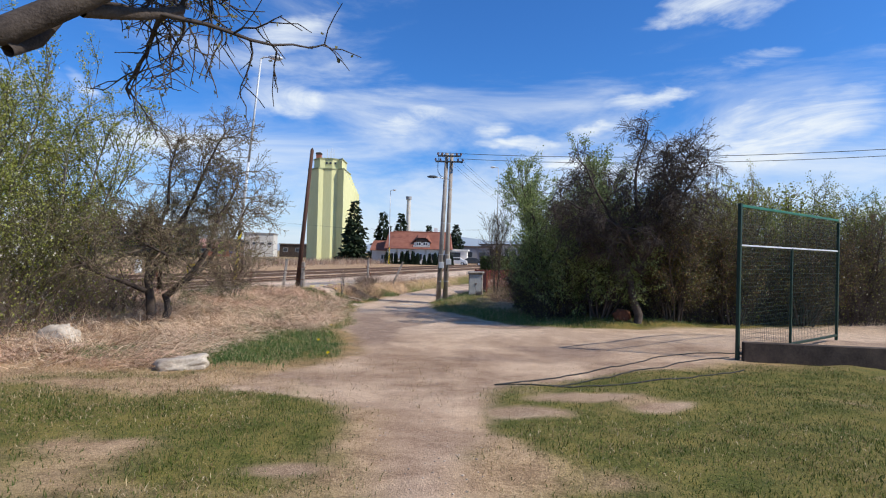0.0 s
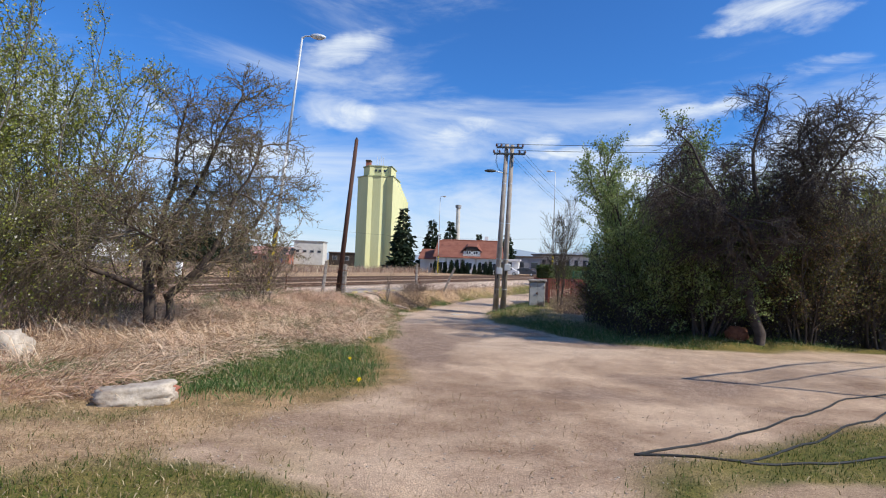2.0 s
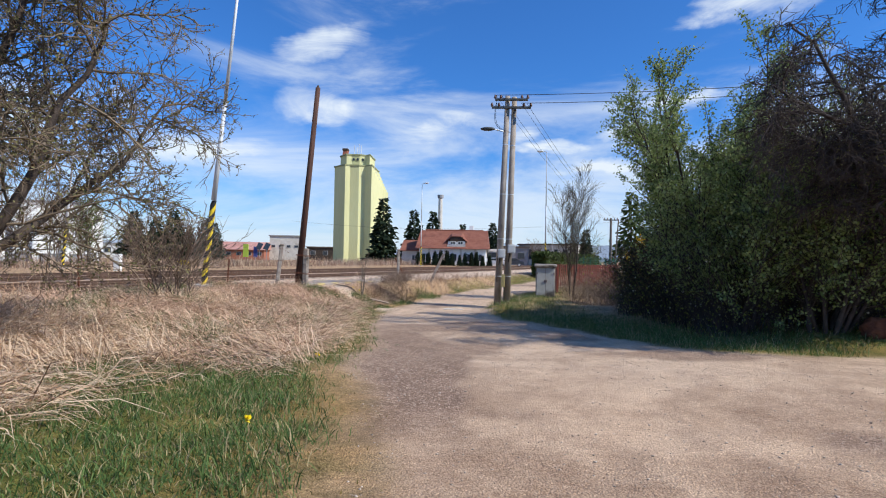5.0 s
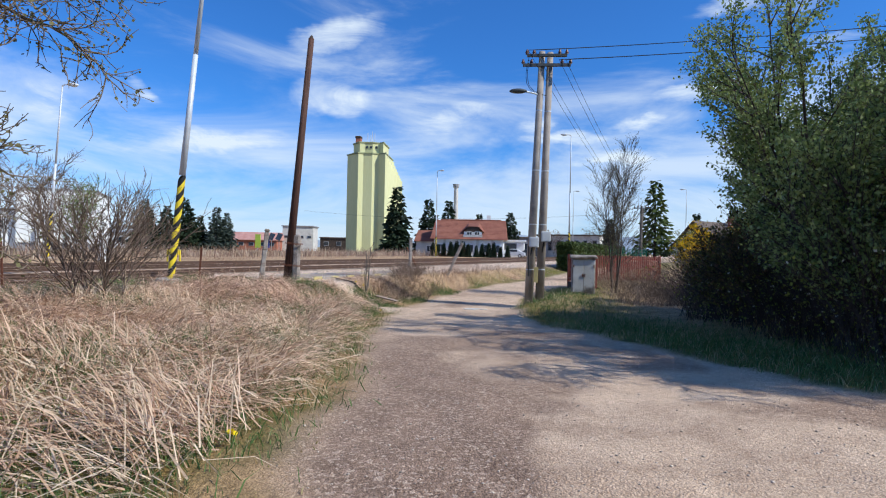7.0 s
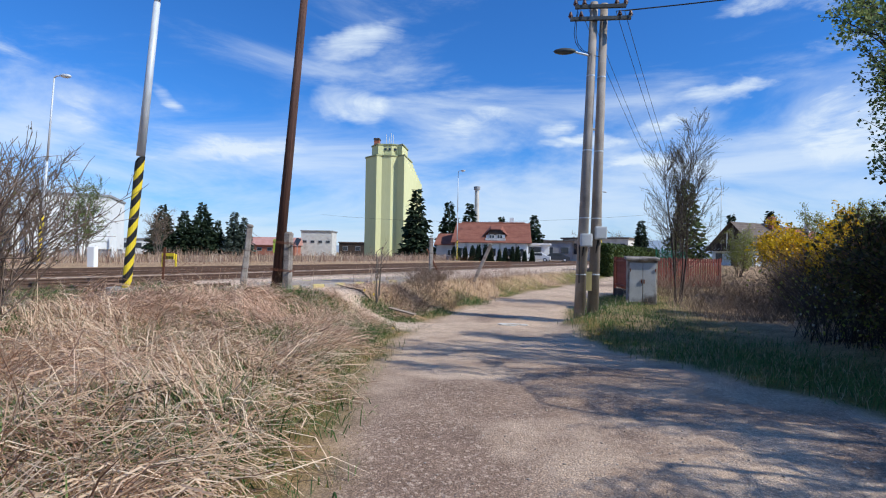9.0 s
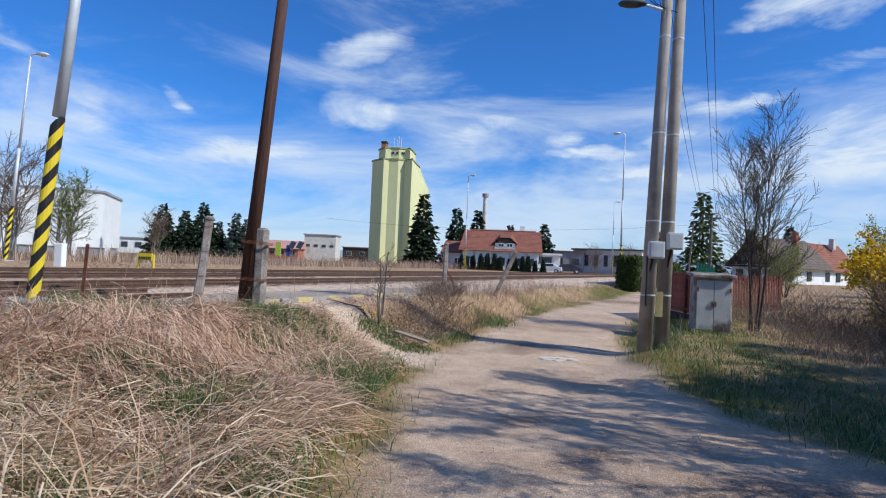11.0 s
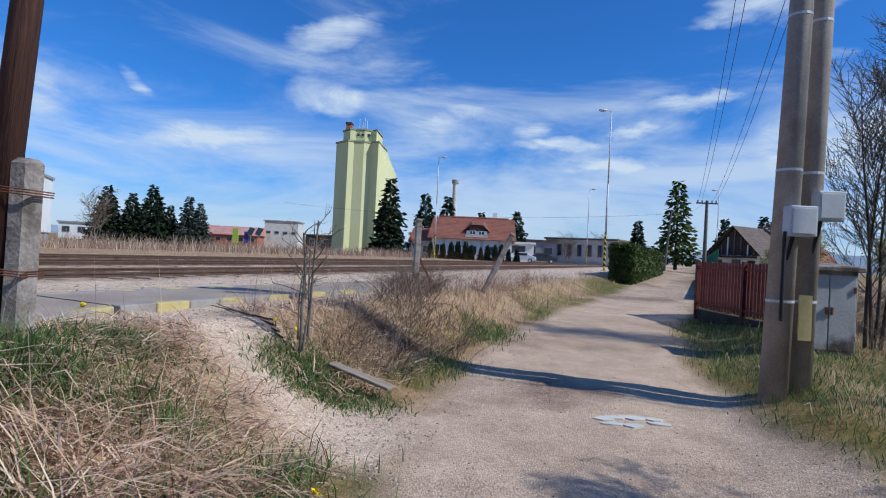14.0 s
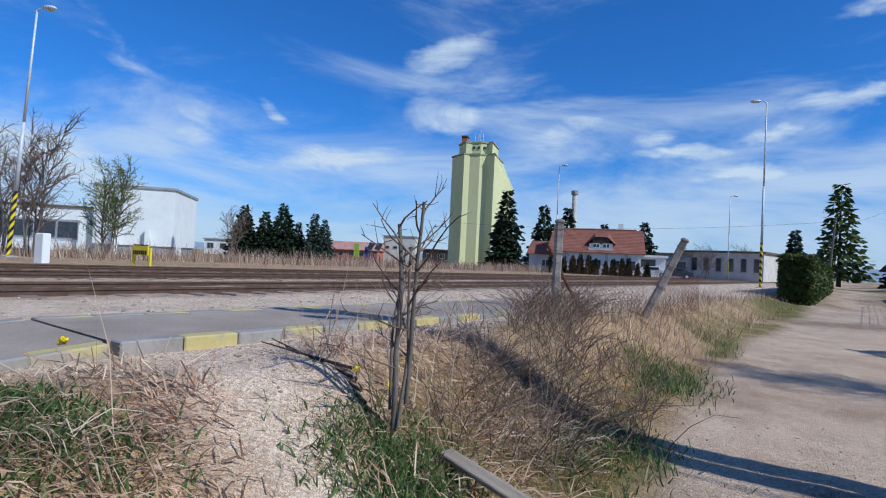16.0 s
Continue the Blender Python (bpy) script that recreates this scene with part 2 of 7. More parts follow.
M = {
    "bark_dark": mat("bark_dark", (0.035, 0.026, 0.022), (0.11, 0.085, 0.07), 6, 0.95, 0.6, 60),
    "bark_grey": mat("bark_grey", (0.10, 0.085, 0.07), (0.22, 0.19, 0.16), 6, 0.9, 0.5, 60),
    "twig_brown": mat("twig_brown", (0.12, 0.085, 0.06), (0.26, 0.19, 0.145), 3, 0.9, 0.0, 30, island=0.35),
    "twig_apple": mat("twig_apple", (0.10, 0.072, 0.05), (0.25, 0.19, 0.13), 3, 0.9, 0.0, 30, island=0.35),
    "twig_dark": mat("twig_dark", (0.04, 0.03, 0.026), (0.10, 0.08, 0.07), 3, 0.9, 0.0, 30, island=0.35),
    "twig_olive": mat("twig_olive", (0.09, 0.085, 0.04), (0.17, 0.15, 0.08), 3, 0.9, 0.0, 30, island=0.3),
    "leaf_spring": leaf_mat("leaf_spring", (0.10, 0.17, 0.03), (0.26, 0.34, 0.09), (0.36, 0.38, 0.22), 0.15),
    "leaf_olive": leaf_mat("leaf_olive", (0.16, 0.19, 0.035), (0.42, 0.43, 0.10), (0.62, 0.60, 0.50), 0.12),
    "leaf_dull": leaf_mat("leaf_dull", (0.075, 0.07, 0.025), (0.19, 0.17, 0.055), (0.22, 0.13, 0.07), 0.25, trans=0.2),
    "leaf_bush": leaf_mat("leaf_bush", (0.13, 0.185, 0.05), (0.36, 0.42, 0.15), (0.35, 0.42, 0.2), 0.10),
    "bud": leaf_mat("bud", (0.14, 0.13, 0.06), (0.26, 0.24, 0.10)),
    "forsythia": leaf_mat("forsythia", (0.55, 0.33, 0.01), (0.85, 0.58, 0.02), (0.25, 0.22, 0.03), 0.12),
    "needle": leaf_mat("needle", (0.012, 0.022, 0.012), (0.04, 0.06, 0.028), trans=0.1),
    "needle_blue": leaf_mat("needle_blue", (0.035, 0.05, 0.04), (0.08, 0.10, 0.075), trans=0.1),
    "hedge_leaf": leaf_mat("hedge_leaf", (0.035, 0.06, 0.015), (0.12, 0.15, 0.04), trans=0.15),
    "straw": leaf_mat("straw", (0.52, 0.33, 0.20), (0.93, 0.75, 0.54), (0.24, 0.14, 0.085), 0.2, trans=0.3),
    "straw_red": leaf_mat("straw_red", (0.46, 0.27, 0.17), (0.88, 0.64, 0.46), (0.22, 0.12, 0.075), 0.22, trans=0.3),
    "weed": leaf_mat("weed", (0.19, 0.115, 0.08), (0.46, 0.32, 0.23), (0.56, 0.45, 0.32), 0.2, trans=0.15),
    "grass": leaf_mat("grass", (0.028, 0.055, 0.008), (0.115, 0.15, 0.026), (0.28, 0.21, 0.075), 0.16, trans=0.22),
    "dead_grass": leaf_mat("dead_grass", (0.19, 0.125, 0.06), (0.46, 0.34, 0.18), (0.62, 0.50, 0.32), 0.15, trans=0.25),
    "grass_dark": leaf_mat("grass_dark", (0.04, 0.09, 0.025), (0.17, 0.25, 0.075), (0.46, 0.37, 0.20), 0.2, trans=0.3),
    "moss": leaf_mat("moss", (0.11, 0.12, 0.02), (0.33, 0.24, 0.08), (0.42, 0.30, 0.14), 0.3, trans=0.2),
    "dandelion": leaf_mat("dandelion", (0.8, 0.6, 0.01), (0.9, 0.7, 0.02), trans=0.1),
    "concrete": mat("concrete", (0.28, 0.26, 0.23), (0.46, 0.43, 0.39), 3, 0.9, 0.4, 45, c3=(0.2, 0.18, 0.15)),
    "concrete_pole": mat("concrete_pole", (0.25, 0.21, 0.175), (0.40, 0.35, 0.30), 2.5, 0.9, 0.3, 40, c3=(0.20, 0.17, 0.145), spots=0.04),
    "post_concrete": mat("post_concrete", (0.16, 0.13, 0.11), (0.44, 0.39, 0.34), 5, 0.95, 0.7, 35, c3=(0.12, 0.10, 0.08), spots=0.06),
    "wood_pole": mat("wood_pole", (0.04, 0.02, 0.014), (0.125, 0.06, 0.042), 5, 0.8, 0.7, 30, stretch=(6, 6, 0.25)),
    "rust": mat("rust", (0.10, 0.035, 0.02), (0.22, 0.09, 0.05), 8, 0.9, 0.4, 60),
    "rail": mat("rail", (0.075, 0.045, 0.032), (0.15, 0.095, 0.068), 5, 0.75, 0.2, 60, metal=0.2),
    "sleeper": mat("sleeper", (0.22, 0.165, 0.125), (0.38, 0.29, 0.225), 4, 0.9, 0.4, 40, objrand=0.2),
    "galv": mat("galv", (0.50, 0.52, 0.54), (0.64, 0.66, 0.68), 3, 0.5, 0.05, 50, metal=0.15),
    "yellow": mat("yellow", (0.70, 0.52, 0.02), (0.80, 0.62, 0.04), 5, 0.6, 0.1, 50, c3=(0.45, 0.34, 0.10), spots=-0.05),
    "black": mat("black", (0.012, 0.012, 0.012), (0.03, 0.03, 0.03), 5, 0.6, 0.1, 50),
    "white": mat("white", (0.74, 0.74, 0.71), (0.84, 0.84, 0.81), 0.8, 0.85, 0.1, 30, c3=(0.66, 0.65, 0.61), spots=-0.04),
    "plaster_dirty": mat("plaster_dirty", (0.50, 0.47, 0.42), (0.66, 0.63, 0.57), 1.0, 0.9, 0.15, 30, c3=(0.4, 0.37, 0.32)),
    "grey_wall": mat("grey_wall", (0.25, 0.25, 0.26), (0.36, 0.36, 0.37), 1.0, 0.9, 0.1, 30),
    "silo_light": mat("silo_light", (0.60, 0.59, 0.30), (0.70, 0.68, 0.37), 0.12, 0.85, 0.05, 2.0, stretch=(1, 1, 0.2)),
    "silo_olive": mat("silo_olive", (0.27, 0.29, 0.15), (0.35, 0.36, 0.19), 0.12, 0.85, 0.05, 2.0, stretch=(1, 1, 0.2)),
    "roof_tile": mat("roof_tile", (0.20, 0.072, 0.048), (0.30, 0.125, 0.082), 0.9, 0.85, 0.3, 14, c3=(0.15, 0.06, 0.045), spots=-0.02, island=0.18),
    "roof_dark": mat("roof_dark", (0.10, 0.075, 0.06), (0.18, 0.14, 0.115), 1.5, 0.9, 0.3, 14),
    "roof_pink": mat("roof_pink", (0.42, 0.20, 0.16), (0.56, 0.32, 0.27), 0.8, 0.85, 0.1, 10),
    "timber_dark": mat("timber_dark", (0.035, 0.025, 0.02), (0.09, 0.065, 0.05), 3, 0.85, 0.3, 20),
    "fence_red": mat("fence_red", (0.12, 0.028, 0.02), (0.20, 0.055, 0.04), 5, 0.7, 0.2, 30, objrand=0.22),
    "green_paint": mat("green_paint", (0.012, 0.10, 0.06), (0.03, 0.17, 0.10), 5, 0.45, 0.1, 60),
    "green_dark": mat("green_dark", (0.006, 0.022, 0.014), (0.015, 0.045, 0.03), 5, 0.5, 0.1, 60),
    "wire": mat("wire", (0.05, 0.055, 0.055), (0.10, 0.105, 0.105), 5, 0.6, 0.0, 50, metal=0.4),
    "stone": mat("stone", (0.34, 0.27, 0.21), (0.58, 0.50, 0.40), 3, 0.9, 0.9, 22, c3=(0.28, 0.22, 0.17)),
    "brick_red": mat("brick_red", (0.30, 0.10, 0.06), (0.42, 0.17, 0.11), 4, 0.9, 0.4, 30),
    "asphalt": mat("asphalt", (0.26, 0.20, 0.155), (0.43, 0.345, 0.27), 1.2, 0.92, 0.5, 55, c3=(0.26, 0.23, 0.20), spots=-0.02),
    "worn_yellow": mat("worn_yellow", (0.46, 0.37, 0.15), (0.58, 0.48, 0.20), 5, 0.85, 0.3, 30, c3=(0.36, 0.31, 0.25), spots=0.12),
    "worn_edge": mat("worn_edge", (0.26, 0.235, 0.21), (0.38, 0.345, 0.31), 3, 0.9, 0.4, 30),
    "box_paint": mat("box_paint", (0.40, 0.40, 0.38), (0.56, 0.56, 0.54), 2.5, 0.7, 0.3, 30, c3=(0.10, 0.085, 0.075), spots=0.10),
    "box_grey": mat("box_grey", (0.52, 0.53, 0.53), (0.64, 0.65, 0.65), 4, 0.6, 0.1, 40),
    # blue-grey of distant haze, put into the hills' own colour
    "hill_haze": mat("hill_haze", (0.24, 0.29, 0.34), (0.31, 0.36, 0.41), 0.003, 1.0, 0.0, 0.02),
    "ceramic": mat("ceramic", (0.10, 0.045, 0.03), (0.16, 0.07, 0.05), 5, 0.3, 0.0, 40),
    "old_wood": mat("old_wood", (0.26, 0.20, 0.15), (0.42, 0.34, 0.26), 4, 0.9, 0.5, 40, stretch=(0.3, 5, 5)),
    "red_paint": mat("red_paint", (0.50, 0.05, 0.03), (0.6, 0.08, 0.05), 5, 0.6, 0.0, 40),
    "car_white": mat("car_white", (0.62, 0.63, 0.64), (0.7, 0.71, 0.72), 2, 0.3, 0.0, 40, spec=0.5),
    "car_dark": mat("car_dark", (0.03, 0.035, 0.045), (0.05, 0.055, 0.065), 2, 0.3, 0.0, 40, spec=0.5),
    "glass_dark": mat("glass_dark", (0.025, 0.03, 0.04), (0.05, 0.06, 0.07), 2, 0.12, 0.0, 10, spec=0.6),
    "bark_red": mat("bark_red", (0.10, 0.038, 0.022), (0.24, 0.095, 0.05), 5, 0.95, 0.5, 40),
    "sign_lime": mat("sign_lime", (0.42, 0.55, 0.06), (0.5, 0.62, 0.1), 5, 0.6, 0.0, 40),
    "sign_blue": mat("sign_blue", (0.05, 0.07, 0.25), (0.07, 0.10, 0.32), 5, 0.6, 0.0, 40),
}

# ---- helpers for meshes ----
def raw_mesh(name, verts, faces_flat, sizes, material, smooth=False):
    """A mesh from flat arrays: verts (n, 3), loop vertex indices, and the size of each face."""
    me = bpy.data.meshes.new(name)
    verts, faces_flat, sizes = np.asarray(verts, dtype=np.float32), np.asarray(faces_flat, dtype=np.int32), np.asarray(sizes, dtype=np.int32)
    me.vertices.add(len(verts))
    me.vertices.foreach_set("co", verts.ravel())
    me.loops.add(len(faces_flat))
    me.loops.foreach_set("vertex_index", faces_flat.ravel())
    me.polygons.add(len(sizes))
    me.polygons.foreach_set("loop_start", np.concatenate(([0], np.cumsum(sizes)[:-1])).astype(np.int32))
    if smooth:
        me.polygons.foreach_set("use_smooth", np.ones(len(sizes), dtype=bool))
    me.update(calc_edges=True)
    me.validate()
    me.materials.append(material)
    return me


def part(name, bm, material, parent=None, label="", loc=None, smooth=False):
    """Links a bmesh (or a finished mesh) as one object under a thing."""
    if isinstance(bm, bmesh.types.BMesh):
        me = bpy.data.meshes.new(name)
        bm.normal_update()
        bm.to_mesh(me)
        bm.free()
        me.materials.append(material)
        if smooth:
            me.polygons.foreach_set("use_smooth", np.ones(len(me.polygons), dtype=bool))
    else:
        me = bm
    ob = new(name, me)
    ob.parent = parent
    if loc:
        ob.location = loc
    if label:
        ob["label"] = label
    return ob


def thing(name, loc, label, category, group="", kind="", rz=0.0, rx=0.0, ry=0.0):
    ob = new(name)
    ob.empty_display_size = 0.2
    ob.matrix_world = pose(*loc, rx, ry, rz)
    return tagged(ob, label, category, group, kind)


def box(bm, size, at=(0, 0, 0), rz=0.0, rx=0.0, ry=0.0, bevel=0.0):
    geo = bmesh.ops.create_cube(bm, size=1.0)["verts"]
    bmesh.ops.scale(bm, vec=size, verts=geo)
    if bevel:
        edges = list({e for v in geo for e in v.link_edges})
        res = bmesh.ops.bevel(bm, geom=edges, offset=bevel, segments=1, affect="EDGES", profile=0.5)
        geo = list({v for v in res["verts"]} | {v for v in geo if v.is_valid})
    bmesh.ops.transform(bm, matrix=pose(*at, rx, ry, rz), verts=geo)
    return bm


def boxed(size, at=(0, 0, 0), **kw):
    return box(bmesh.new(), size, at, **kw)


def tube(bm, a, b, r1, r2=None, sides=10, cap=True):
    r2 = r1 if r2 is None else r2
    a, b = Vector(a), Vector(b)
    d = b - a
    geo = bmesh.ops.create_cone(bm, cap_ends=cap, segments=sides, radius1=r1, radius2=max(r2, 1e-4), depth=d.length)["verts"]
    m = Matrix.Translation((a + b) / 2) @ d.to_track_quat("Z", "Y").to_matrix().to_4x4()
    bmesh.ops.transform(bm, matrix=m, verts=geo)
    return bm


def tubed(a, b, r1, r2=None, sides=10):
    return tube(bmesh.new(), a, b, r1, r2, sides)


def skin(paths, sides=5):
    """Tubes round polylines: paths is a list of (points (k, 3), radii (k,)). Gives flat arrays."""
    V, F, off = [], [], 0
    ang = np.linspace(0, 2 * np.pi, sides, endpoint=False)
    ca, sa = np.cos(ang), np.sin(ang)
    for pts, rad in paths:
        k = len(pts)
        tan = np.empty_like(pts)
        tan[1:-1] = pts[2:] - pts[:-2]
        tan[0], tan[-1] = pts[1] - pts[0], pts[-1] - pts[-2]
        tan /= np.linalg.norm(tan, axis=1)[:, None] + 1e-9
        ref = np.array((1.0, 0, 0)) if abs(tan[0][0]) < 0.8 else np.array((0, 1.0, 0))
        s = np.cross(tan, ref)
        s /= np.linalg.norm(s, axis=1)[:, None] + 1e-9
        t = np.cross(tan, s)
        V.append((pts[:, None, :] + rad[:, None, None] * (ca[None, :, None] * s[:, None, :] + sa[None, :, None] * t[:, None, :])).reshape(-1, 3))
        i = np.arange(k - 1)[:, None] * sides + off
        j = np.arange(sides)[None, :]
        jn = (j + 1) % sides
        F.append(np.stack((i + j, i + jn, i + sides + jn, i + sides + j), axis=-1).reshape(-1))
        off += k * sides
    V, F = np.concatenate(V), np.concatenate(F)
    return V, F, np.full(len(F) // 4, 4)


# ---- plan of the ground ----
TH = radians(21)                       # the railway runs 21 degrees to the right of the walk
U, NN = np.array((math.sin(TH), math.cos(TH))), np.array((-math.cos(TH), math.sin(TH)))


def at_sn(s, n):
    """Plan place from metres along and across the railway."""
    return s * U[0] + n * NN[0], s * U[1] + n * NN[1]


def smooth(a, b, v):
    k = np.clip((v - a) / (b - a), 0, 1)
    return k * k * (3 - 2 * k)


ROAD = ([(-0.45, -12), (-0.4, 0), (-0.42, 4), (-0.6, 6.6), (-1.6, 7.2), (-2.9, 7.6), (-3.2, 9), (-2.5, 10.6), (-1.75, 12), (-2.0, 13.6), (-2.7, 15.7), (-3.05, 19), (-3.4, 21),
         (-3.8, 23.5), (-4.15, 26.5), (-4.3, 29), (-4.1, 31), (-3.75, 33), (-2.7, 36.4)] + [(4.9, 55.2), (40.0, 149)] + [(43.5, 149), (8.4, 55.4)]
        + [(0.75, 36.6), (-0.2, 33.4), (-0.5, 30.5), (-0.3, 28), (0.4, 25), (1.5, 21.7), (2.4, 19.6), (3.3, 18.5), (5.5, 18.6), (9, 19.3), (14, 21.3), (40, 31), (40, 25), (14, 15.2),
           (7.2, 12.4), (3.4, 10.2), (0.95, 8.4), (0.5, 6.8), (0.25, 4), (0.3, 0), (0.35, -12)])
RAMP = [(-4.1, 28.6), (-5.1, 28.7), (-5.5, 29.15), (-6.1, 29.7), (-6.9, 30.2), (-8.1, 30.6), (-8.7, 31.6), (-7.2, 34.2), (-5.9, 33.3), (-6.25, 31.9), (-5.75, 31.0), (-4.9, 30.4), (-4.0, 30.0)]
GREEN = [(-2.4, 11.2), (-4.6, 10.0), (-7.2, 12.0), (-7.4, 14.6), (-5.6, 16.3), (-3.2, 16.8)]


def signed(poly, x, y):
    """Distance to a polygon's edge, positive inside."""
    best, inside = np.full(x.shape, 1e9), np.zeros(x.shape, dtype=bool)
    for (ax, ay), (bx, by) in zip(poly, poly[1:] + poly[:1]):
        dx, dy = bx - ax, by - ay
        t = np.clip(((x - ax) * dx + (y - ay) * dy) / (dx * dx + dy * dy + 1e-12), 0, 1)
        best = np.minimum(best, np.hypot(x - ax - t * dx, y - ay - t * dy))
        inside ^= ((ay > y) != (by > y)) & (x < (bx - ax) * (y - ay) / (by - ay + 1e-12) + ax)
    return np.where(inside, best, -best)


def wave_noise(x, y, scale, seed=0, octaves=4):
    """Smooth value noise on the plan, about -1 to 1."""
    total, amp, norm = np.zeros(x.shape), 1.0, 0.0
    for o in range(octaves):
        fx, fy = x / scale + 17.3 * seed + 5.1 * o, y / scale - 9.7 * seed + 3.3 * o
        ix, iy = np.floor(fx), np.floor(fy)
        u, v = fx - ix, fy - iy
        u, v = u * u * (3 - 2 * u), v * v * (3 - 2 * v)

        def h(a, b):
            w = np.sin(a * 127.1 + b * 311.7 + seed * 74.7 + o * 19.19) * 43758.5453
            return (w - np.floor(w)) * 2 - 1
        total += amp * ((h(ix, iy) * (1 - u) + h(ix + 1, iy) * u) * (1 - v) + (h(ix, iy + 1) * (1 - u) + h(ix + 1, iy + 1) * u) * v)
        norm += amp
        amp *= 0.5
        scale *= 0.5
    return total / norm


PROFILE_Y = (-60, -8, 0, 3, 6, 9, 12, 16, 20, 23, 27, 31, 36, 45, 60, 90)
PROFILE_Z = (0.5, 0.25, 0.0, -0.26, -0.52, -0.75, -0.9, -0.93, -1.1, -1.2, -1.45, -1.5, -1.4, -1.28, -1.1, -1.0)
YARD = -0.73


def ground_z(x, y, detail=True):
    x, y = np.asarray(x, dtype=float), np.asarray(y, dtype=float)
    s, n = x * U[0] + y * U[1], x * NN[0] + y * NN[1]
    z = np.interp(y, PROFILE_Y, PROFILE_Z)
    start = np.interp(s, (8, 16, 21, 24.5, 28, 34, 60), (11.0, 12.2, 13.2, 14.8, 15.7, 15.9, 16.2))
    stop = np.interp(s, (8, 21, 25, 60), (17.0, 17.2, 17.3, 17.6))
    bank = smooth(0, 1, (n - start) / (stop - start))
    z = z * (1 - bank) + YARD * bank
    z = np.where(n > 46, z - 0.3 * smooth(46, 56, n), z)
    right = smooth(12.0, 10.6, n) * smooth(25, 29.5, s)           # verge by the poles
    z = z + 0.28 * right
    mound = np.exp(-((x - 6.6 + (y - 20) * 0.35) / 2.0) ** 2) * smooth(18.6, 20.5, y) * smooth(29, 25, y)
    z = z + 0.32 * mound
    if detail:
        road = smooth(-0.3, 0.5, signed(ROAD, x, y))
        near = np.exp(-((np.hypot(x, y - 18)) / 60) ** 2)
        z = z + near * (1 - bank * 0.7) * (1 - road) * 0.09 * wave_noise(x, y, 1.6, 2) + near * 0.035 * wave_noise(x, y, 0.9, 5) * (1 - 0.6 * road)
        z = z + near * road * 0.05 * wave_noise(x, y, 3.5, 8)
        z = z + near * 0.016 * wave_noise(x, y, 0.3, 9, 3)
        mat_ = smooth(-0.2, -1.2, signed(ROAD, x, y)) * smooth(16, 19, y) * smooth(17.2, 15.5, n) * smooth(10.5, 11.5, n) * smooth(31, 29, y)
        z = z + 0.16 * mat_ * (0.6 + 0.8 * wave_noise(x, y, 1.3, 12))
    return z


def gz(x, y):
    return float(ground_z(np.array([x]), np.array([y]))[0])


